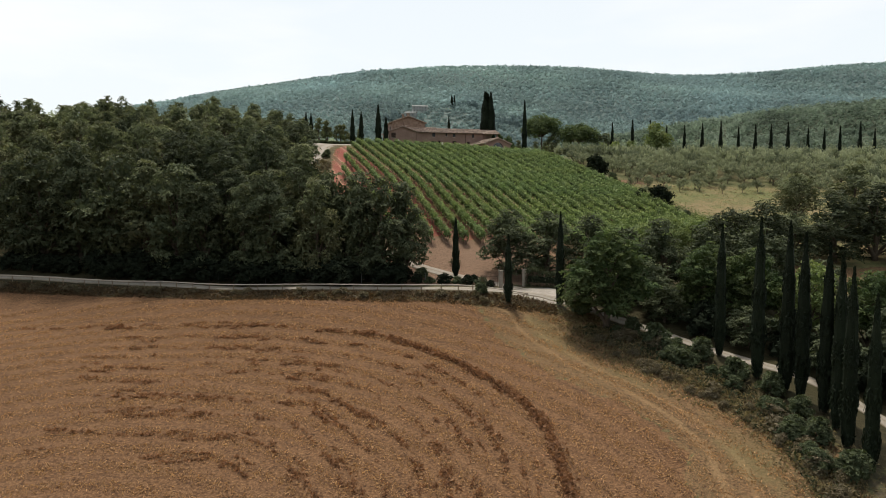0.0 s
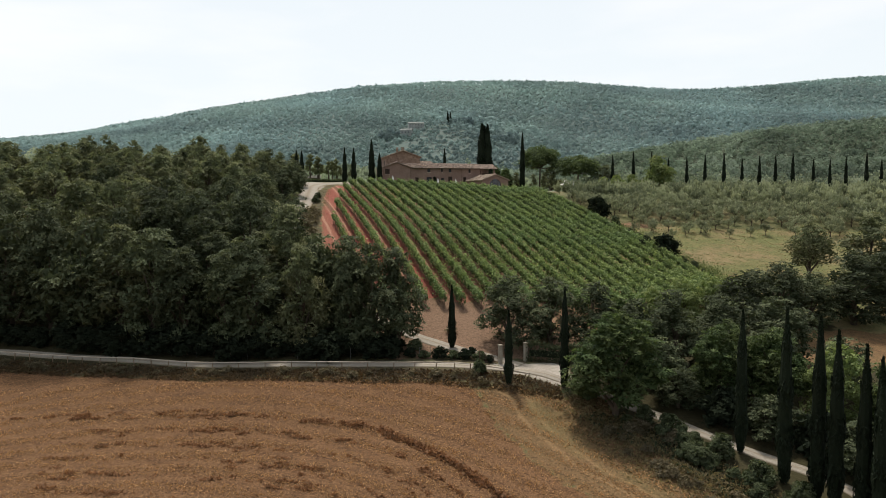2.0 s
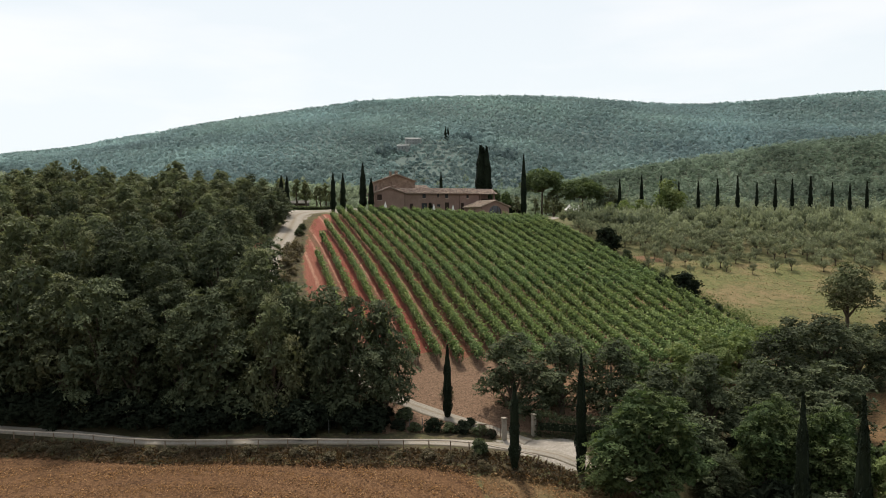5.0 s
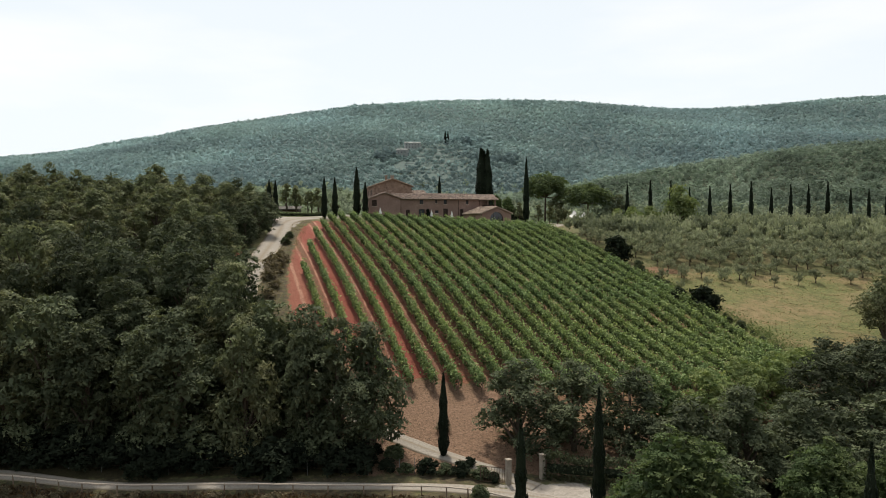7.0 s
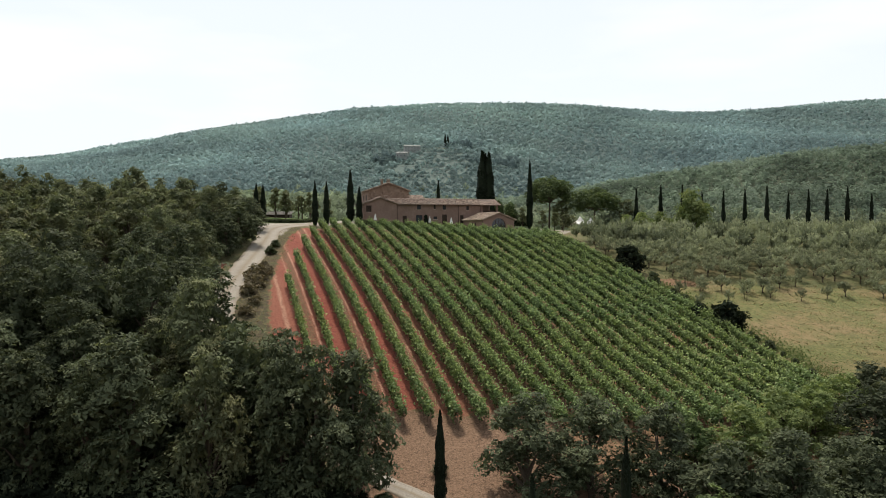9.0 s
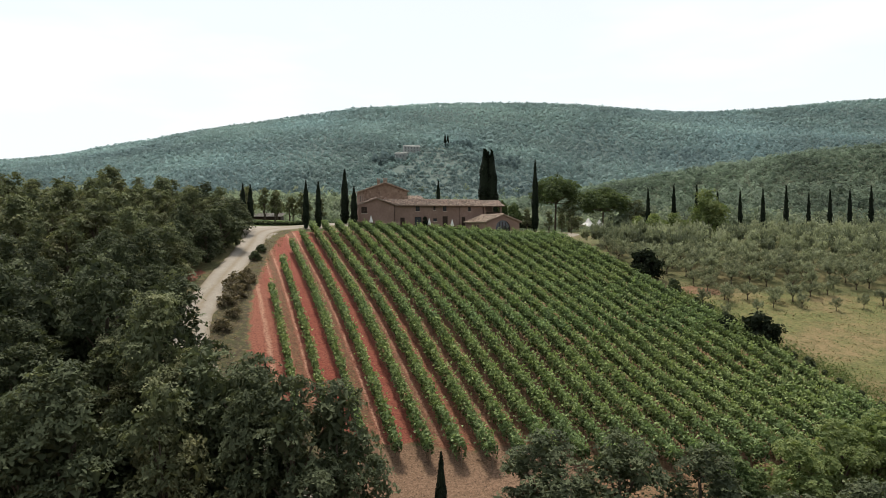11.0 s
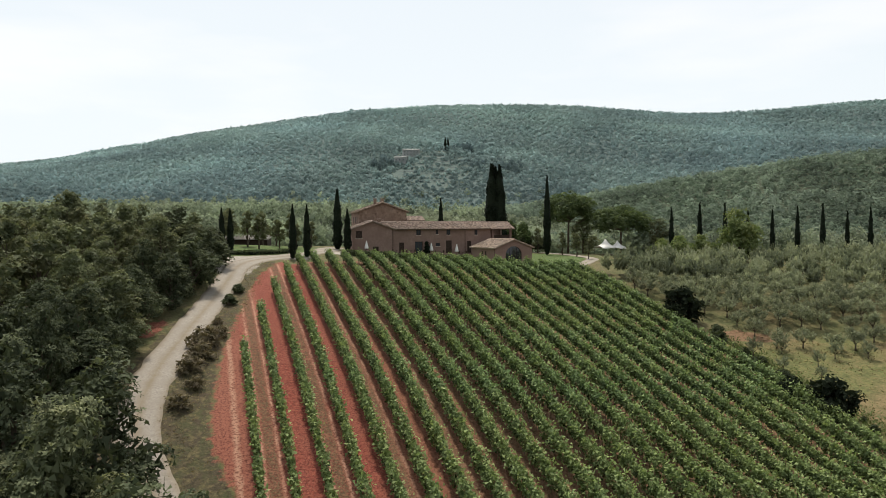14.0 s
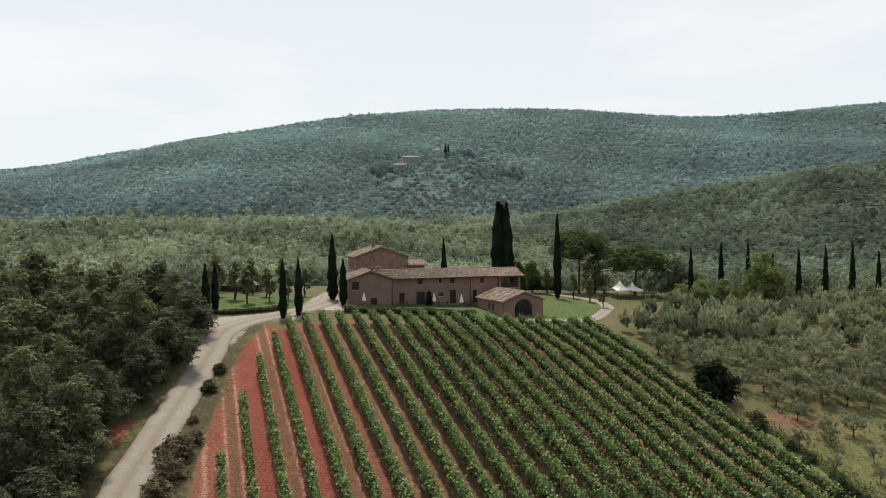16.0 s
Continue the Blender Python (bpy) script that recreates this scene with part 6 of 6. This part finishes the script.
    # piles come in stretches, with bare lengths between
    if math.sin(i * 0.11 + 5 * j) + 0.7 * math.sin(i * 0.043 + 2 * j) < 0.0 or (j == 0 and i > 66):
        continue
    (x0, y0), (x1, y1) = rings[j][i], rings[j][i + 2]
    d = Vector((x1 - x0, y1 - y0))
    d = d / max(d.length, 0.01)
    ln, wd, m = lines.uniform(0.15, 0.6), lines.uniform(0.08, 0.22), lines.randrange(12, 56)
    jx, jy = lines.gauss(0, 0.5), lines.gauss(0, 0.5)
    a_, b_ = rng.normal(size=m) * ln, rng.normal(size=m) * wd
    HX_.append(x0 + jx + d.x * a_ - d.y * b_)
    HY_.append(y0 + jy + d.y * a_ + d.x * b_)
    HH_.append(np.clip(0.22 - 0.2 * np.abs(b_) / wd, 0.03, 1) * rng.uniform(0.2, 1.0, m))
xs, ys, hs = np.concatenate(HX_), np.concatenate(HY_), np.concatenate(HH_)
ok = (ys < field_top(xs) - 0.5) & (xs > -64) & (ys > 40)
xs, ys, hs = xs[ok], ys[ok], hs[ok]
strewn("hay_clump", xs, ys, hs, 0.10 * rng.uniform(0.5, 1.6, len(xs)), M["darkstraw"], "scattered lines of dark hay left on the field", "hay", 260, 2.4, 0.8)

# brown scrub on the bank below the lane and round the gate
banks = random.Random(31)
for k in range(46):
    x_ = banks.uniform(-64, 6)
    y_ = float(field_top(x_)) + banks.uniform(0.2, 1.5)
    place(scrubs[k % 2], x_, y_, banks.uniform(0.28, 0.62), wide=1.3, group="lane bank bushes", label="low brown scrub on the bank below the lane")
for k in range(4):
    x_, y_ = banks.uniform(-8, 24), banks.uniform(98.5, 107.5)
    if float(near_line(np.array([x_]), np.array([y_]), L_UP)[0]) < 2.0:
        continue
    place(scrubs[k % 2], x_, y_, banks.uniform(0.3, 0.8), wide=1.3, group="headland scrub", label="dry weedy bush on the bare slope below the vines")
# rough grass on the bank below the lane and along the drive
n = 11000
t = rng.uniform(0, 1, n)
x = -62 + 76 * t
y = field_top(x) + rng.uniform(-0.3, 1, n) * (np.interp(x, L_FRONT[:, 0], L_FRONT[:, 1]) - 1.7 - field_top(x))
strewn("verge_grass", x, y, rng.uniform(0.0, 0.26, n), 0.15 * rng.uniform(0.5, 1.4, n), M["scrub"], "dark weeds and dry grass on the lane bank", "grass", 71, 2.6, -0.2)
n = 9000
y = rng.uniform(46, 86, n)
x = field_right(y) + 2.2 + 1.7 * rng.normal(size=n)
strewn("verge_grass", x, y, rng.uniform(0.0, 0.22, n), 0.13 * rng.uniform(0.5, 1.5, n), M["drygrass"], "dry weeds along the field edge", "grass", 72, 2.2, -0.2)
for n, size, mat, label in ((9000, 0.15, "drygrass", "tall yellowed weeds on the lane bank"), (6000, 0.13, "hedge", "green weeds on the lane bank")):
    y = rng.uniform(52, 82, n)
    x = np.interp(y, *zip(*LANE_EDGE)) + 0.9 - rng.uniform(0, 1, n) ** 0.8 * 5.5
    lump = 0.5 + 0.5 * np.sin(x * 1.9 + y) * np.sin(y * 1.3 - x * 0.6)
    ok = (rng.uniform(0, 1, n) < 0.25 + 0.75 * lump) & (x > field_right(y) + 0.3)
    x, y, lump = x[ok], y[ok], lump[ok]
    strewn("verge_grass", x, y, rng.uniform(0.0, 0.5, len(x)) * (0.3 + lump), size * rng.uniform(0.5, 1.4, len(x)), M[mat], label, "grass", 81, 2.4, 0.0)
# rough meadow grass in flattened streaks, fresh weeds along the lowest vine row
n = 26000
x, y = rng.uniform(38, 92, n), rng.uniform(112, 160, n)
streak = 0.5 + 0.5 * np.sin(y * 2.3 + 1.8 * np.sin(x * 0.21) + 0.12 * x) * np.sin(x * 0.23 + 1.3 * np.sin(y * 0.31))
ok = (rng.uniform(0, 1, n) < 0.15 + 0.85 * streak ** 2) & (row_c(x, y) > 90.5) & (y > 104 + 0.2 * (x - 38))
x, y = x[ok], y[ok]
strewn("meadow_grass", x, y, rng.uniform(0.0, 0.09, len(x)), 0.085 * rng.uniform(0.4, 1.6, len(x)), M["drygrass"], "rough dry grass in streaks over the meadow", "grass", 84, 2.8, 0.7)
n = 9000
x, y = rng.uniform(38, 92, n), rng.uniform(112, 160, n)
ok = (rng.uniform(0, 1, n) < 0.5 + 0.5 * np.sin(x * 0.5 + y * 0.9) * np.sin(y * 0.4 - x * 0.3)) & (row_c(x, y) > 90.5)
x, y = x[ok], y[ok]
strewn("meadow_grass", x, y, rng.uniform(0.0, 0.08, len(x)), 0.075 * rng.uniform(0.4, 1.5, len(x)), M["leaf_yellow"], "patches of green grass in the meadow", "grass", 85, 2.6, 0.7)
n = 7000
y = rng.uniform(110, 158, n)
x = 89.4 - 0.33 * y + np.abs(rng.normal(size=n)) * np.interp(y, (110, 125, 140, 158), (2.0, 2.6, 1.6, 0.8))
strewn("meadow_grass", x, y, rng.uniform(0.0, 0.4, n), 0.11 * rng.uniform(0.5, 1.5, n), M["leaf_yellow"], "fresh green weeds along the lowest vine row", "grass", 86, 2.2, 0.0)
n = 900
y = rng.uniform(112, 176, n)
x = np.interp(y, L_UP[:, 1], L_UP[:, 0]) + 1.8 + rng.uniform(0, 1, n) * np.interp(y, (112, 124, 134, 176), (4.6, 4.4, 3.8, 2.6))
strewn("verge_grass", x, y, rng.uniform(0.0, 0.22, n), 0.065 * rng.uniform(0.5, 1.5, n), M["drygrass"], "brown weeds and dry stalks on the track bank", "grass", 75, 2.4, -0.3)
n = 1400
y = rng.uniform(120, 176, n)
x = np.interp(y, L_UP[:, 1], L_UP[:, 0]) + rng.uniform(1.7, 5.0, n)
strewn("verge_grass", x, y, rng.uniform(0.0, 0.10, n), 0.07 * rng.uniform(0.5, 1.4, n), M["drygrass"], "short dry grass on the track bank", "grass", 73, 2.2, -0.1)



def low_shed(x, y, rz, w, d, h, label):
    th = thing("farm_shed", x, y, gz(x, y), rz, label, "shed")
    part("wall", box(-w / 2, -d / 2, -0.6, w / 2, d / 2, h), M["wood"], th)
    roof_slope(th, (-w / 2 - 0.3, -d / 2 - 0.4, h - 0.05), (w / 2 + 0.3, -d / 2 - 0.4, h - 0.05), (-w / 2 - 0.3, d / 2 + 0.3, h + 0.75), (w / 2 + 0.3, d / 2 + 0.3, h + 0.75), M["sheet"], 50, "roof", "dull pale sheet roof")
    for k in range(3):
        part("post", box(-w / 2 + 0.4 + k * (w - 1.0) / 2, -d / 2 - 0.25, -0.5, -w / 2 + 0.55 + k * (w - 1.0) / 2, -d / 2 - 0.1, h - 0.1), M["wood"], th)


low_shed(-42.5, 214.0, 4, 15.0, 5.0, 1.3, "long low farm shed with pale roof")
low_shed(-66.0, 200.0, 10, 5.0, 3.0, 2.3, "small hut with pale roof among trees")
# ---- vineyard ----
def vine_row(c, seed):
    """One trellised row from the bottom of the slope to its top: leaves, stems, posts."""
    rng = np.random.default_rng(seed)
    y0 = float(vine_bottom(c))
    y1 = float(vine_top(c))
    if y1 - y0 < 8:
        return
    full = float(np.interp(c, (26, 34, 48, 62), (0.62, 0.80, 1.08, 1.2)))
    n = int((y1 - y0) * 1.053 * float(np.interp(c, (30, 50), (270, 330))) * full)
    y = rng.uniform(y0, y1, n)
    gap = 0.55 + 0.45 * np.sin(y * 1.9 + seed) * np.sin(y * 0.71 + 2 * seed) + 0.35 * np.sin(y * 5.3 + seed)
    y = y[rng.uniform(0, 1, n) < 0.78 + 0.4 * gap]
    n = len(y)
    x = c - 0.33 * y
    plant = np.floor(y / 0.85).astype(int)
    vigour = np.random.default_rng(seed + 900).uniform(0.62, 1.32, plant.max() + 2)[plant] * (0.90 + 0.14 * np.cos(2 * np.pi * y / 0.85))
    lump = vigour * np.interp(y, (112, 132, 158), (1.30, 1.18, 0.94) if c > 34 else (1.05, 1.0, 0.95)) * (1 + 0.10 * np.sin(y * 4.7 + seed) + 0.12 * np.sin(y * 1.3 + 3 * seed)) * (0.55 + 0.45 * full)
    ang = rng.uniform(-0.32 * np.pi, 1.32 * np.pi, n)
    r = rng.uniform(0.5, 1.08, n) * lump
    shoot = (rng.uniform(0, 1, n) < 0.18) * rng.uniform(0.1, 0.65, n)
    half = float(np.interp(c, (26, 34, 46, 58), (0.28, 0.31, 0.36, 0.39)))
    off = (half * r + 0.45 * shoot) * np.cos(ang) + 0.09 * rng.normal(size=n)
    up = (1.48 if c < 38 else 1.42) + (0.48 if c < 38 else 0.55) * r * np.sin(ang) + 0.12 * rng.normal(size=n) + shoot * (np.sin(ang) > 0)
    px, py = x + off * 0.95, y + off * 0.31
    pts = np.stack([px, py, height(px, py) + up], axis=1)
    ox, oy = c - 0.33 * y0, y0
    oz = gz(ox, oy)
    out = np.stack([np.cos(ang), 0 * ang, np.sin(ang)], axis=1)
    v, f = leaves(pts - np.array([ox, oy, oz]), 0.180 * rng.uniform(0.5, 1.4, n), rng, 1.3, 0.5, out * 0.6, 1.0)
    th = thing("vine_row", ox, oy, oz, 0, "trellised row of leafy green vines on red soil", "vine row", "vineyard rows")
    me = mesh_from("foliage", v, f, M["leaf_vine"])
    # tone rises towards the top: sunlit upper leaves put into colour; shoots add more
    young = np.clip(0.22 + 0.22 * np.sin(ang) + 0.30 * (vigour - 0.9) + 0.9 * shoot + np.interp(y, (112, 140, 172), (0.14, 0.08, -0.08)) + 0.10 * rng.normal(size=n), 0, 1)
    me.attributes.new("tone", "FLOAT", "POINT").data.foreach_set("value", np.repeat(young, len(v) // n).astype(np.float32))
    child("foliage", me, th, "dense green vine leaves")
    stems = []
    for yy in np.arange(y0 + 0.3, y1, 0.85):
        xx = c - 0.33 * yy
        zz = gz(xx, yy)
        b = Vector((xx - ox + rng.normal() * 0.03, yy - oy, zz - oz - 0.1))
        stems.append(tube([b, b + Vector((rng.normal() * 0.05, rng.normal() * 0.05, 0.5)), b + Vector((rng.normal() * 0.06, rng.normal() * 0.08, 1.05))], [0.055, 0.045, 0.035], 4))
    sv, sf = join_tubes(stems)
    tagged(child("stem_stand", mesh_from("stem_stand", sv, sf, M["vine_wood"]), th, "gnarled brown vine stems"), kind="stuff")
    for yy in np.arange(y0, y1 + 0.1, 5.5):
        xx = c - 0.33 * yy
        child("post", POST, th, m=pose(xx - ox, yy - oy, gz(xx, yy) - oz, rng.normal() * 1.5, rng.normal() * 1.5, 0))
    return th


pv, pf = tube([(0, 0, -0.3), (0, 0, 1.0), (0, 0, 1.75)], [0.05, 0.045, 0.04], 6)
POST = mesh_from("post", pv, pf, M["post_wood"])
for k in range(23):
    vine_row(26.0 + 2.68 * k, 200 + k)


# ---- far woods ----
def tile_mesh(name, protos, xyz, radii, heights, turns, mat, label, category, smooth=False, tones=None):
    """Joins many turned and scaled copies of a few patterns into one mesh."""
    V, Fc, T, o = [], [], [], 0
    if tones is None:
        tones = np.random.default_rng(len(xyz)).uniform(0, 1, len(xyz))
    for k, (pv, pf, *pt) in enumerate(protos):
        sel = np.arange(len(xyz)) % len(protos) == k
        c, s = np.cos(turns[sel]), np.sin(turns[sel])
        x = (pv[None, :, 0] * c[:, None] - pv[None, :, 1] * s[:, None]) * radii[sel][:, None]
        y = (pv[None, :, 0] * s[:, None] + pv[None, :, 1] * c[:, None]) * radii[sel][:, None]
        z = pv[None, :, 2] * heights[sel][:, None]
        V.append((np.stack([x, y, z], axis=2) + xyz[sel][:, None, :]).reshape(-1, 3))
        m = int(sel.sum())
        Fc.append((pf[None] + (np.arange(m) * len(pv))[:, None, None]).reshape(-1, pf.shape[1]) + o)
        T.append((tones[sel][:, None] + (0.5 * (pt[0] - 0.5)[None] if pt else np.zeros((1, len(pv))))).ravel())
        o += m * len(pv)
    me = toned(mesh_from(name, np.concatenate(V), np.concatenate(Fc), mat, smooth), np.clip(np.concatenate(T), 0, 1))
    return tagged(new(name, me), label, category, kind="stuff")


def far_crown(seed, n, tufts, leaf, lobes=7):
    """A far tree's crown of leaf sprays on a few lobes, about unit radius, its foot at 0."""
    r2 = np.random.default_rng(seed)
    lobe, lr = lobes_of(r2, 1.75, 1.0, 0.12, lobes, 0.36, 0.45)
    return tufted(r2, lobe, lr, tufts, 0.2, n, leaf, 0.3, 0.5, 0.12, 1.4)


def far_olive(seed, n, leaf):
    """An airy olive crown over a bare foot, unit radius and height."""
    r2 = np.random.default_rng(seed)
    shoots = 46
    d = ball(r2, shoots)
    base = d * (0.62, 0.62, 0.2) * np.sqrt(r2.uniform(0.15, 1, (shoots, 1))) + (0, 0, 0.62)
    way = d * 0.5 + np.array([0, 0, 0.8])
    t, u = r2.integers(0, shoots, n), r2.uniform(-0.5, 0.5, n)
    p = base[t] + way[t] * (u * r2.uniform(0.25, 0.5, shoots)[t])[:, None] + r2.normal(size=(n, 3)) * 0.06
    v, f = leaves(p, leaf * r2.uniform(0.6, 1.4, n), r2, 1.9, 0.6, ball(r2, n))
    return v, f, np.repeat(np.clip(0.5 + 0.25 * r2.normal(size=shoots)[t] + 0.4 * u, 0, 1), 3)


rng = np.random.default_rng(5)


def patchy(x, y, f):
    """Broad drifts of lighter and darker trees, with a little chance."""
    a = np.sin(x * f * 1.3 + 2 * np.sin(y * f * 0.7)) * np.sin(y * f * 1.9 + 1.5 * np.sin(x * f * 0.9))
    b = np.sin(x * f * 3.7 + y * f * 2.1) * np.sin(y * f * 4.3 - x * f * 1.7)
    return np.clip(0.5 + 0.24 * a + 0.14 * b + 0.11 * rng.normal(size=len(x)), 0, 1)


def stand(x0, x1, y0, y1, step):
    """Tree places a step apart, shaken out of their rows."""
    gx_, gy_ = np.meshgrid(np.arange(x0, x1, step), np.arange(y0, y1, step))
    gx_[1::2] += step / 2
    m_ = gx_.size
    return gx_.ravel() + rng.uniform(-0.42, 0.42, m_) * step, gy_.ravel() + rng.uniform(-0.42, 0.42, m_) * step


xx, yy = stand(-760, 760, 520, 1084, 5.0)
near_ = (np.abs(xx) < 0.645 * yy + 12) & (rng.uniform(0, 1, len(xx)) < (yy - 510) / 90)
xx, yy = xx[near_], yy[near_]
n = len(xx)
keep = ((xx - CLEAR[0]) / CLEAR[2]) ** 2 + ((yy - CLEAR[1]) / CLEAR[3]) ** 2 > 1 + 0.35 * np.sin(xx * 0.3) + 0.3 * np.sin(yy * 0.2)
keep |= rng.uniform(0, 1, n) < 0.42
xx, yy = xx[keep], yy[keep]
n = len(xx)
rr = rng.uniform(2.4, 4.3, n) * (1 + 0.2 * np.sin(xx * 0.021 + 1) * np.sin(yy * 0.017))


def hill_crown(seed):
    """A rounded canopy of leaf tufts, unit radius, its foot at 0."""
    r2 = np.random.default_rng(seed)
    m = 17
    d = ball(r2, m)
    d[:, 2] = np.abs(d[:, 2]) * 0.95 + 0.05
    lump = 1 + 0.22 * np.sin(3 * np.arctan2(d[:, 1], d[:, 0]) + seed)[:, None]
    return leaves(d * [0.85, 0.85, 0.85] * lump * r2.uniform(0.82, 1.0, (m, 1)), 0.50 * r2.uniform(0.7, 1.3, m), r2, 1.2, 0.35, d * 1.6, 0.45)


# tone climbs with distance up the hill: thinning haze put into colour
tile_mesh("far_wood", [hill_crown(500 + k) for k in range(8)], np.stack([xx, yy, height(xx, yy) - rr * 0.15], axis=1), rr, rr * rng.uniform(0.8, 1.35, n), rng.uniform(0, 6.28, n), M["leaf_hill_haze"], "closed holm oak wood covering the far hill", "woodland", tones=np.clip(patchy(xx, yy, 0.010) + np.interp(yy, (580, 760, 1020), (-0.26, 0.0, 0.18)), 0, 1))

leafy = [far_crown(300 + k, 60, 40, 0.225) for k in range(6)]
leafy_mid = [far_crown(320 + k, 96, 56, 0.190, 8) for k in range(6)]
leafy_close = [far_crown(330 + k, 230, 80, 0.134, 9) for k in range(6)]
xx, yy = stand(-440, 460, 219, 690, 5.2)
near_ = (np.abs(xx) < 0.66 * (yy - 12)) & (rng.uniform(0, 1, len(xx)) < 1 - (yy - 530) / 150)
xx, yy = xx[near_], yy[near_]
keep = ~((xx > -38) & (xx < 46) & (yy < 242)) & ~((xx > 34) & (yy < 219)) & ~((xx < -33) & (yy < 240))
xx, yy = xx[keep], yy[keep]
n = len(xx)
rr = rng.uniform(2.2, 4.1, n)
pos, hh, tt = np.stack([xx, yy, height(xx, yy) - 0.4], axis=1), rr * np.where((xx > 40) & (yy > 250), rng.uniform(0.7, 0.95, n), rng.uniform(0.85, 1.2, n)), rng.uniform(0, 6.28, n)
tones = patchy(xx, yy, 0.022)
east = (xx + 40 * np.sin(yy * 0.03) > 40) & (yy > 250) & (xx > 36)
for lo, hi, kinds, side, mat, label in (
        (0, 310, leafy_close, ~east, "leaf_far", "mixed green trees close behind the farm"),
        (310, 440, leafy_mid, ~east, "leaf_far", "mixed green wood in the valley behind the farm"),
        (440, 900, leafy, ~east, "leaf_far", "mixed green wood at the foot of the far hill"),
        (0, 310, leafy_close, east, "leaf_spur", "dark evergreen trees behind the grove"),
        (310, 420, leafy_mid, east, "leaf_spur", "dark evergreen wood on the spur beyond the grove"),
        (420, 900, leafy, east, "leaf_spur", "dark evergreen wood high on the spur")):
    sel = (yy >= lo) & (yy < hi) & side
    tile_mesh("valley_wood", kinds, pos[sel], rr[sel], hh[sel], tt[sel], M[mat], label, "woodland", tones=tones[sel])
# dark trees standing round the terraces on the hill
n = 70
xx, yy = np.concatenate([rng.normal(34, 9, 20), rng.normal(-55, 6, 22), rng.normal(66, 12, 28)]), np.concatenate([rng.normal(815, 5, 20), rng.normal(756, 7, 22), rng.normal(752, 9, 28)])
rr = rng.uniform(2.6, 4.4, n)
tile_mesh("terrace_trees", leafy, np.stack([xx, yy, height(xx, yy) - 0.4], axis=1), rr, rr * rng.uniform(0.9, 1.4, n), rng.uniform(0, 6.28, n), M["leaf_clump_haze"], "dark trees round the terraces on the far hill", "woodland")
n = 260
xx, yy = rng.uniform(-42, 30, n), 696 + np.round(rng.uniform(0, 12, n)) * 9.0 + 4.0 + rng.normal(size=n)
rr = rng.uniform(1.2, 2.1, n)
tile_mesh("terrace_olives", leafy, np.stack([xx, yy, height(xx, yy) - 0.2], axis=1), rr, rr * rng.uniform(0.8, 1.1, n), rng.uniform(0, 6.28, n), M["leaf_hill_haze"], "small olive trees on the hill terraces", "olive trees")
n = 560
xx, yy = rng.uniform(-200, -36, n), rng.uniform(120, 240, n)
keep = ~((xx > -118) & (yy < 182)) & ~((xx > -45) & (yy < 215))
xx, yy = xx[keep], yy[keep]
n = len(xx)
rr = rng.uniform(2.2, 3.6, n)
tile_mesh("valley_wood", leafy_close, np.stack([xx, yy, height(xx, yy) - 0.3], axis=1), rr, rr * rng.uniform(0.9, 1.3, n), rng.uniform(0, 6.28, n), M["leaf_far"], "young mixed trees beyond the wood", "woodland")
gp = np.array(grove_far)
n = len(gp)
rr = rng.uniform(1.7, 2.3, n)
tile_mesh("olive_grove", [far_olive(700 + k, 440, 0.100) for k in range(4)], np.stack([gp[:, 0], gp[:, 1], height(gp[:, 0], gp[:, 1]) - 0.1], axis=1), rr, rr * rng.uniform(1.6, 2.0, n), rng.uniform(0, 6.28, n), M["leaf_olive"], "far rows of silvery olive trees in the grove", "olive trees")
for group in ([tall_oak, brambles], oaks, fine_oaks, near_oaks, fine_dark_oaks, near_dark_oaks, shade_oaks, yellows, knots, far_cyps, back_oaks, lights, darks, olives, bushes, scrubs, saplings, cyps):
    for proto in group:
        bury(proto)

# ---- terraced clearing and villa on the far hill ----
villa = thing("hill_villa", -25.5, 784.0, gz(-25.5, 784.0), 8, "pale stone villa among trees on the far hill", "house")
part("wall", box(-8.5, -4, -3, 8.5, 4, 6.4), M["palestone"], villa, "grey weathered walls")
gable_roof(villa, -8.5, 8.5, -4, 4, 6.43, 1.6, 0.5, True, M["palestone"], 40)
for k in range(5):
    for zz in (1.2, 4.0):
        part("window", box(-7.2 + k * 3.2, -4.12, zz, -6.3 + k * 3.2, -3.99, zz + 1.4), M["greywood"], villa, "dark shuttered window")
villa = thing("hill_villa", -34.7, 766.0, gz(-34.7, 766.0), -12, "small white house on the far hill", "house")
part("wall", box(-6, -4, -3, 6, 4, 4.6), M["palestone"], villa, "pale rendered walls")
gable_roof(villa, -6, 6, -4, 4, 4.63, 1.7, 0.5, True, M["palestone"], 44)
for k in range(3):
    part("window", box(-4.6 + k * 3.6, -4.12, 1.4, -3.5 + k * 3.6, -3.99, 3.0), M["greywood"], villa, "dark shuttered window")
for k in range(9):
    yy_ = 712.0 + k * 9.0
    w_ = 32 - abs(k - 4) * 3
    line = [(-6 - w_ + 2 * w_ * q / 12, yy_ + 2.0 * math.sin(q * 0.9 + k)) for q in range(13)]
    V = []
    for x_, y_ in line:
        z_ = gz(x_, y_)
        V += [(x_, y_, z_ - 1.0), (x_, y_, z_ + 0.35), (x_, y_ + 0.6, z_ + 0.35), (x_, y_ + 0.6, z_ - 1.0)]
    Fc = [(4 * q + a, 4 * q + (a + 1) % 4, 4 * q + 4 + (a + 1) % 4, 4 * q + 4 + a) for q in range(12) for a in range(4)]
    tagged(new("terrace_wall", mesh_from("terrace_wall", V, Fc, M["palestone"])), "grey dry stone terrace wall on the far hill", "wall", "hill terraces")
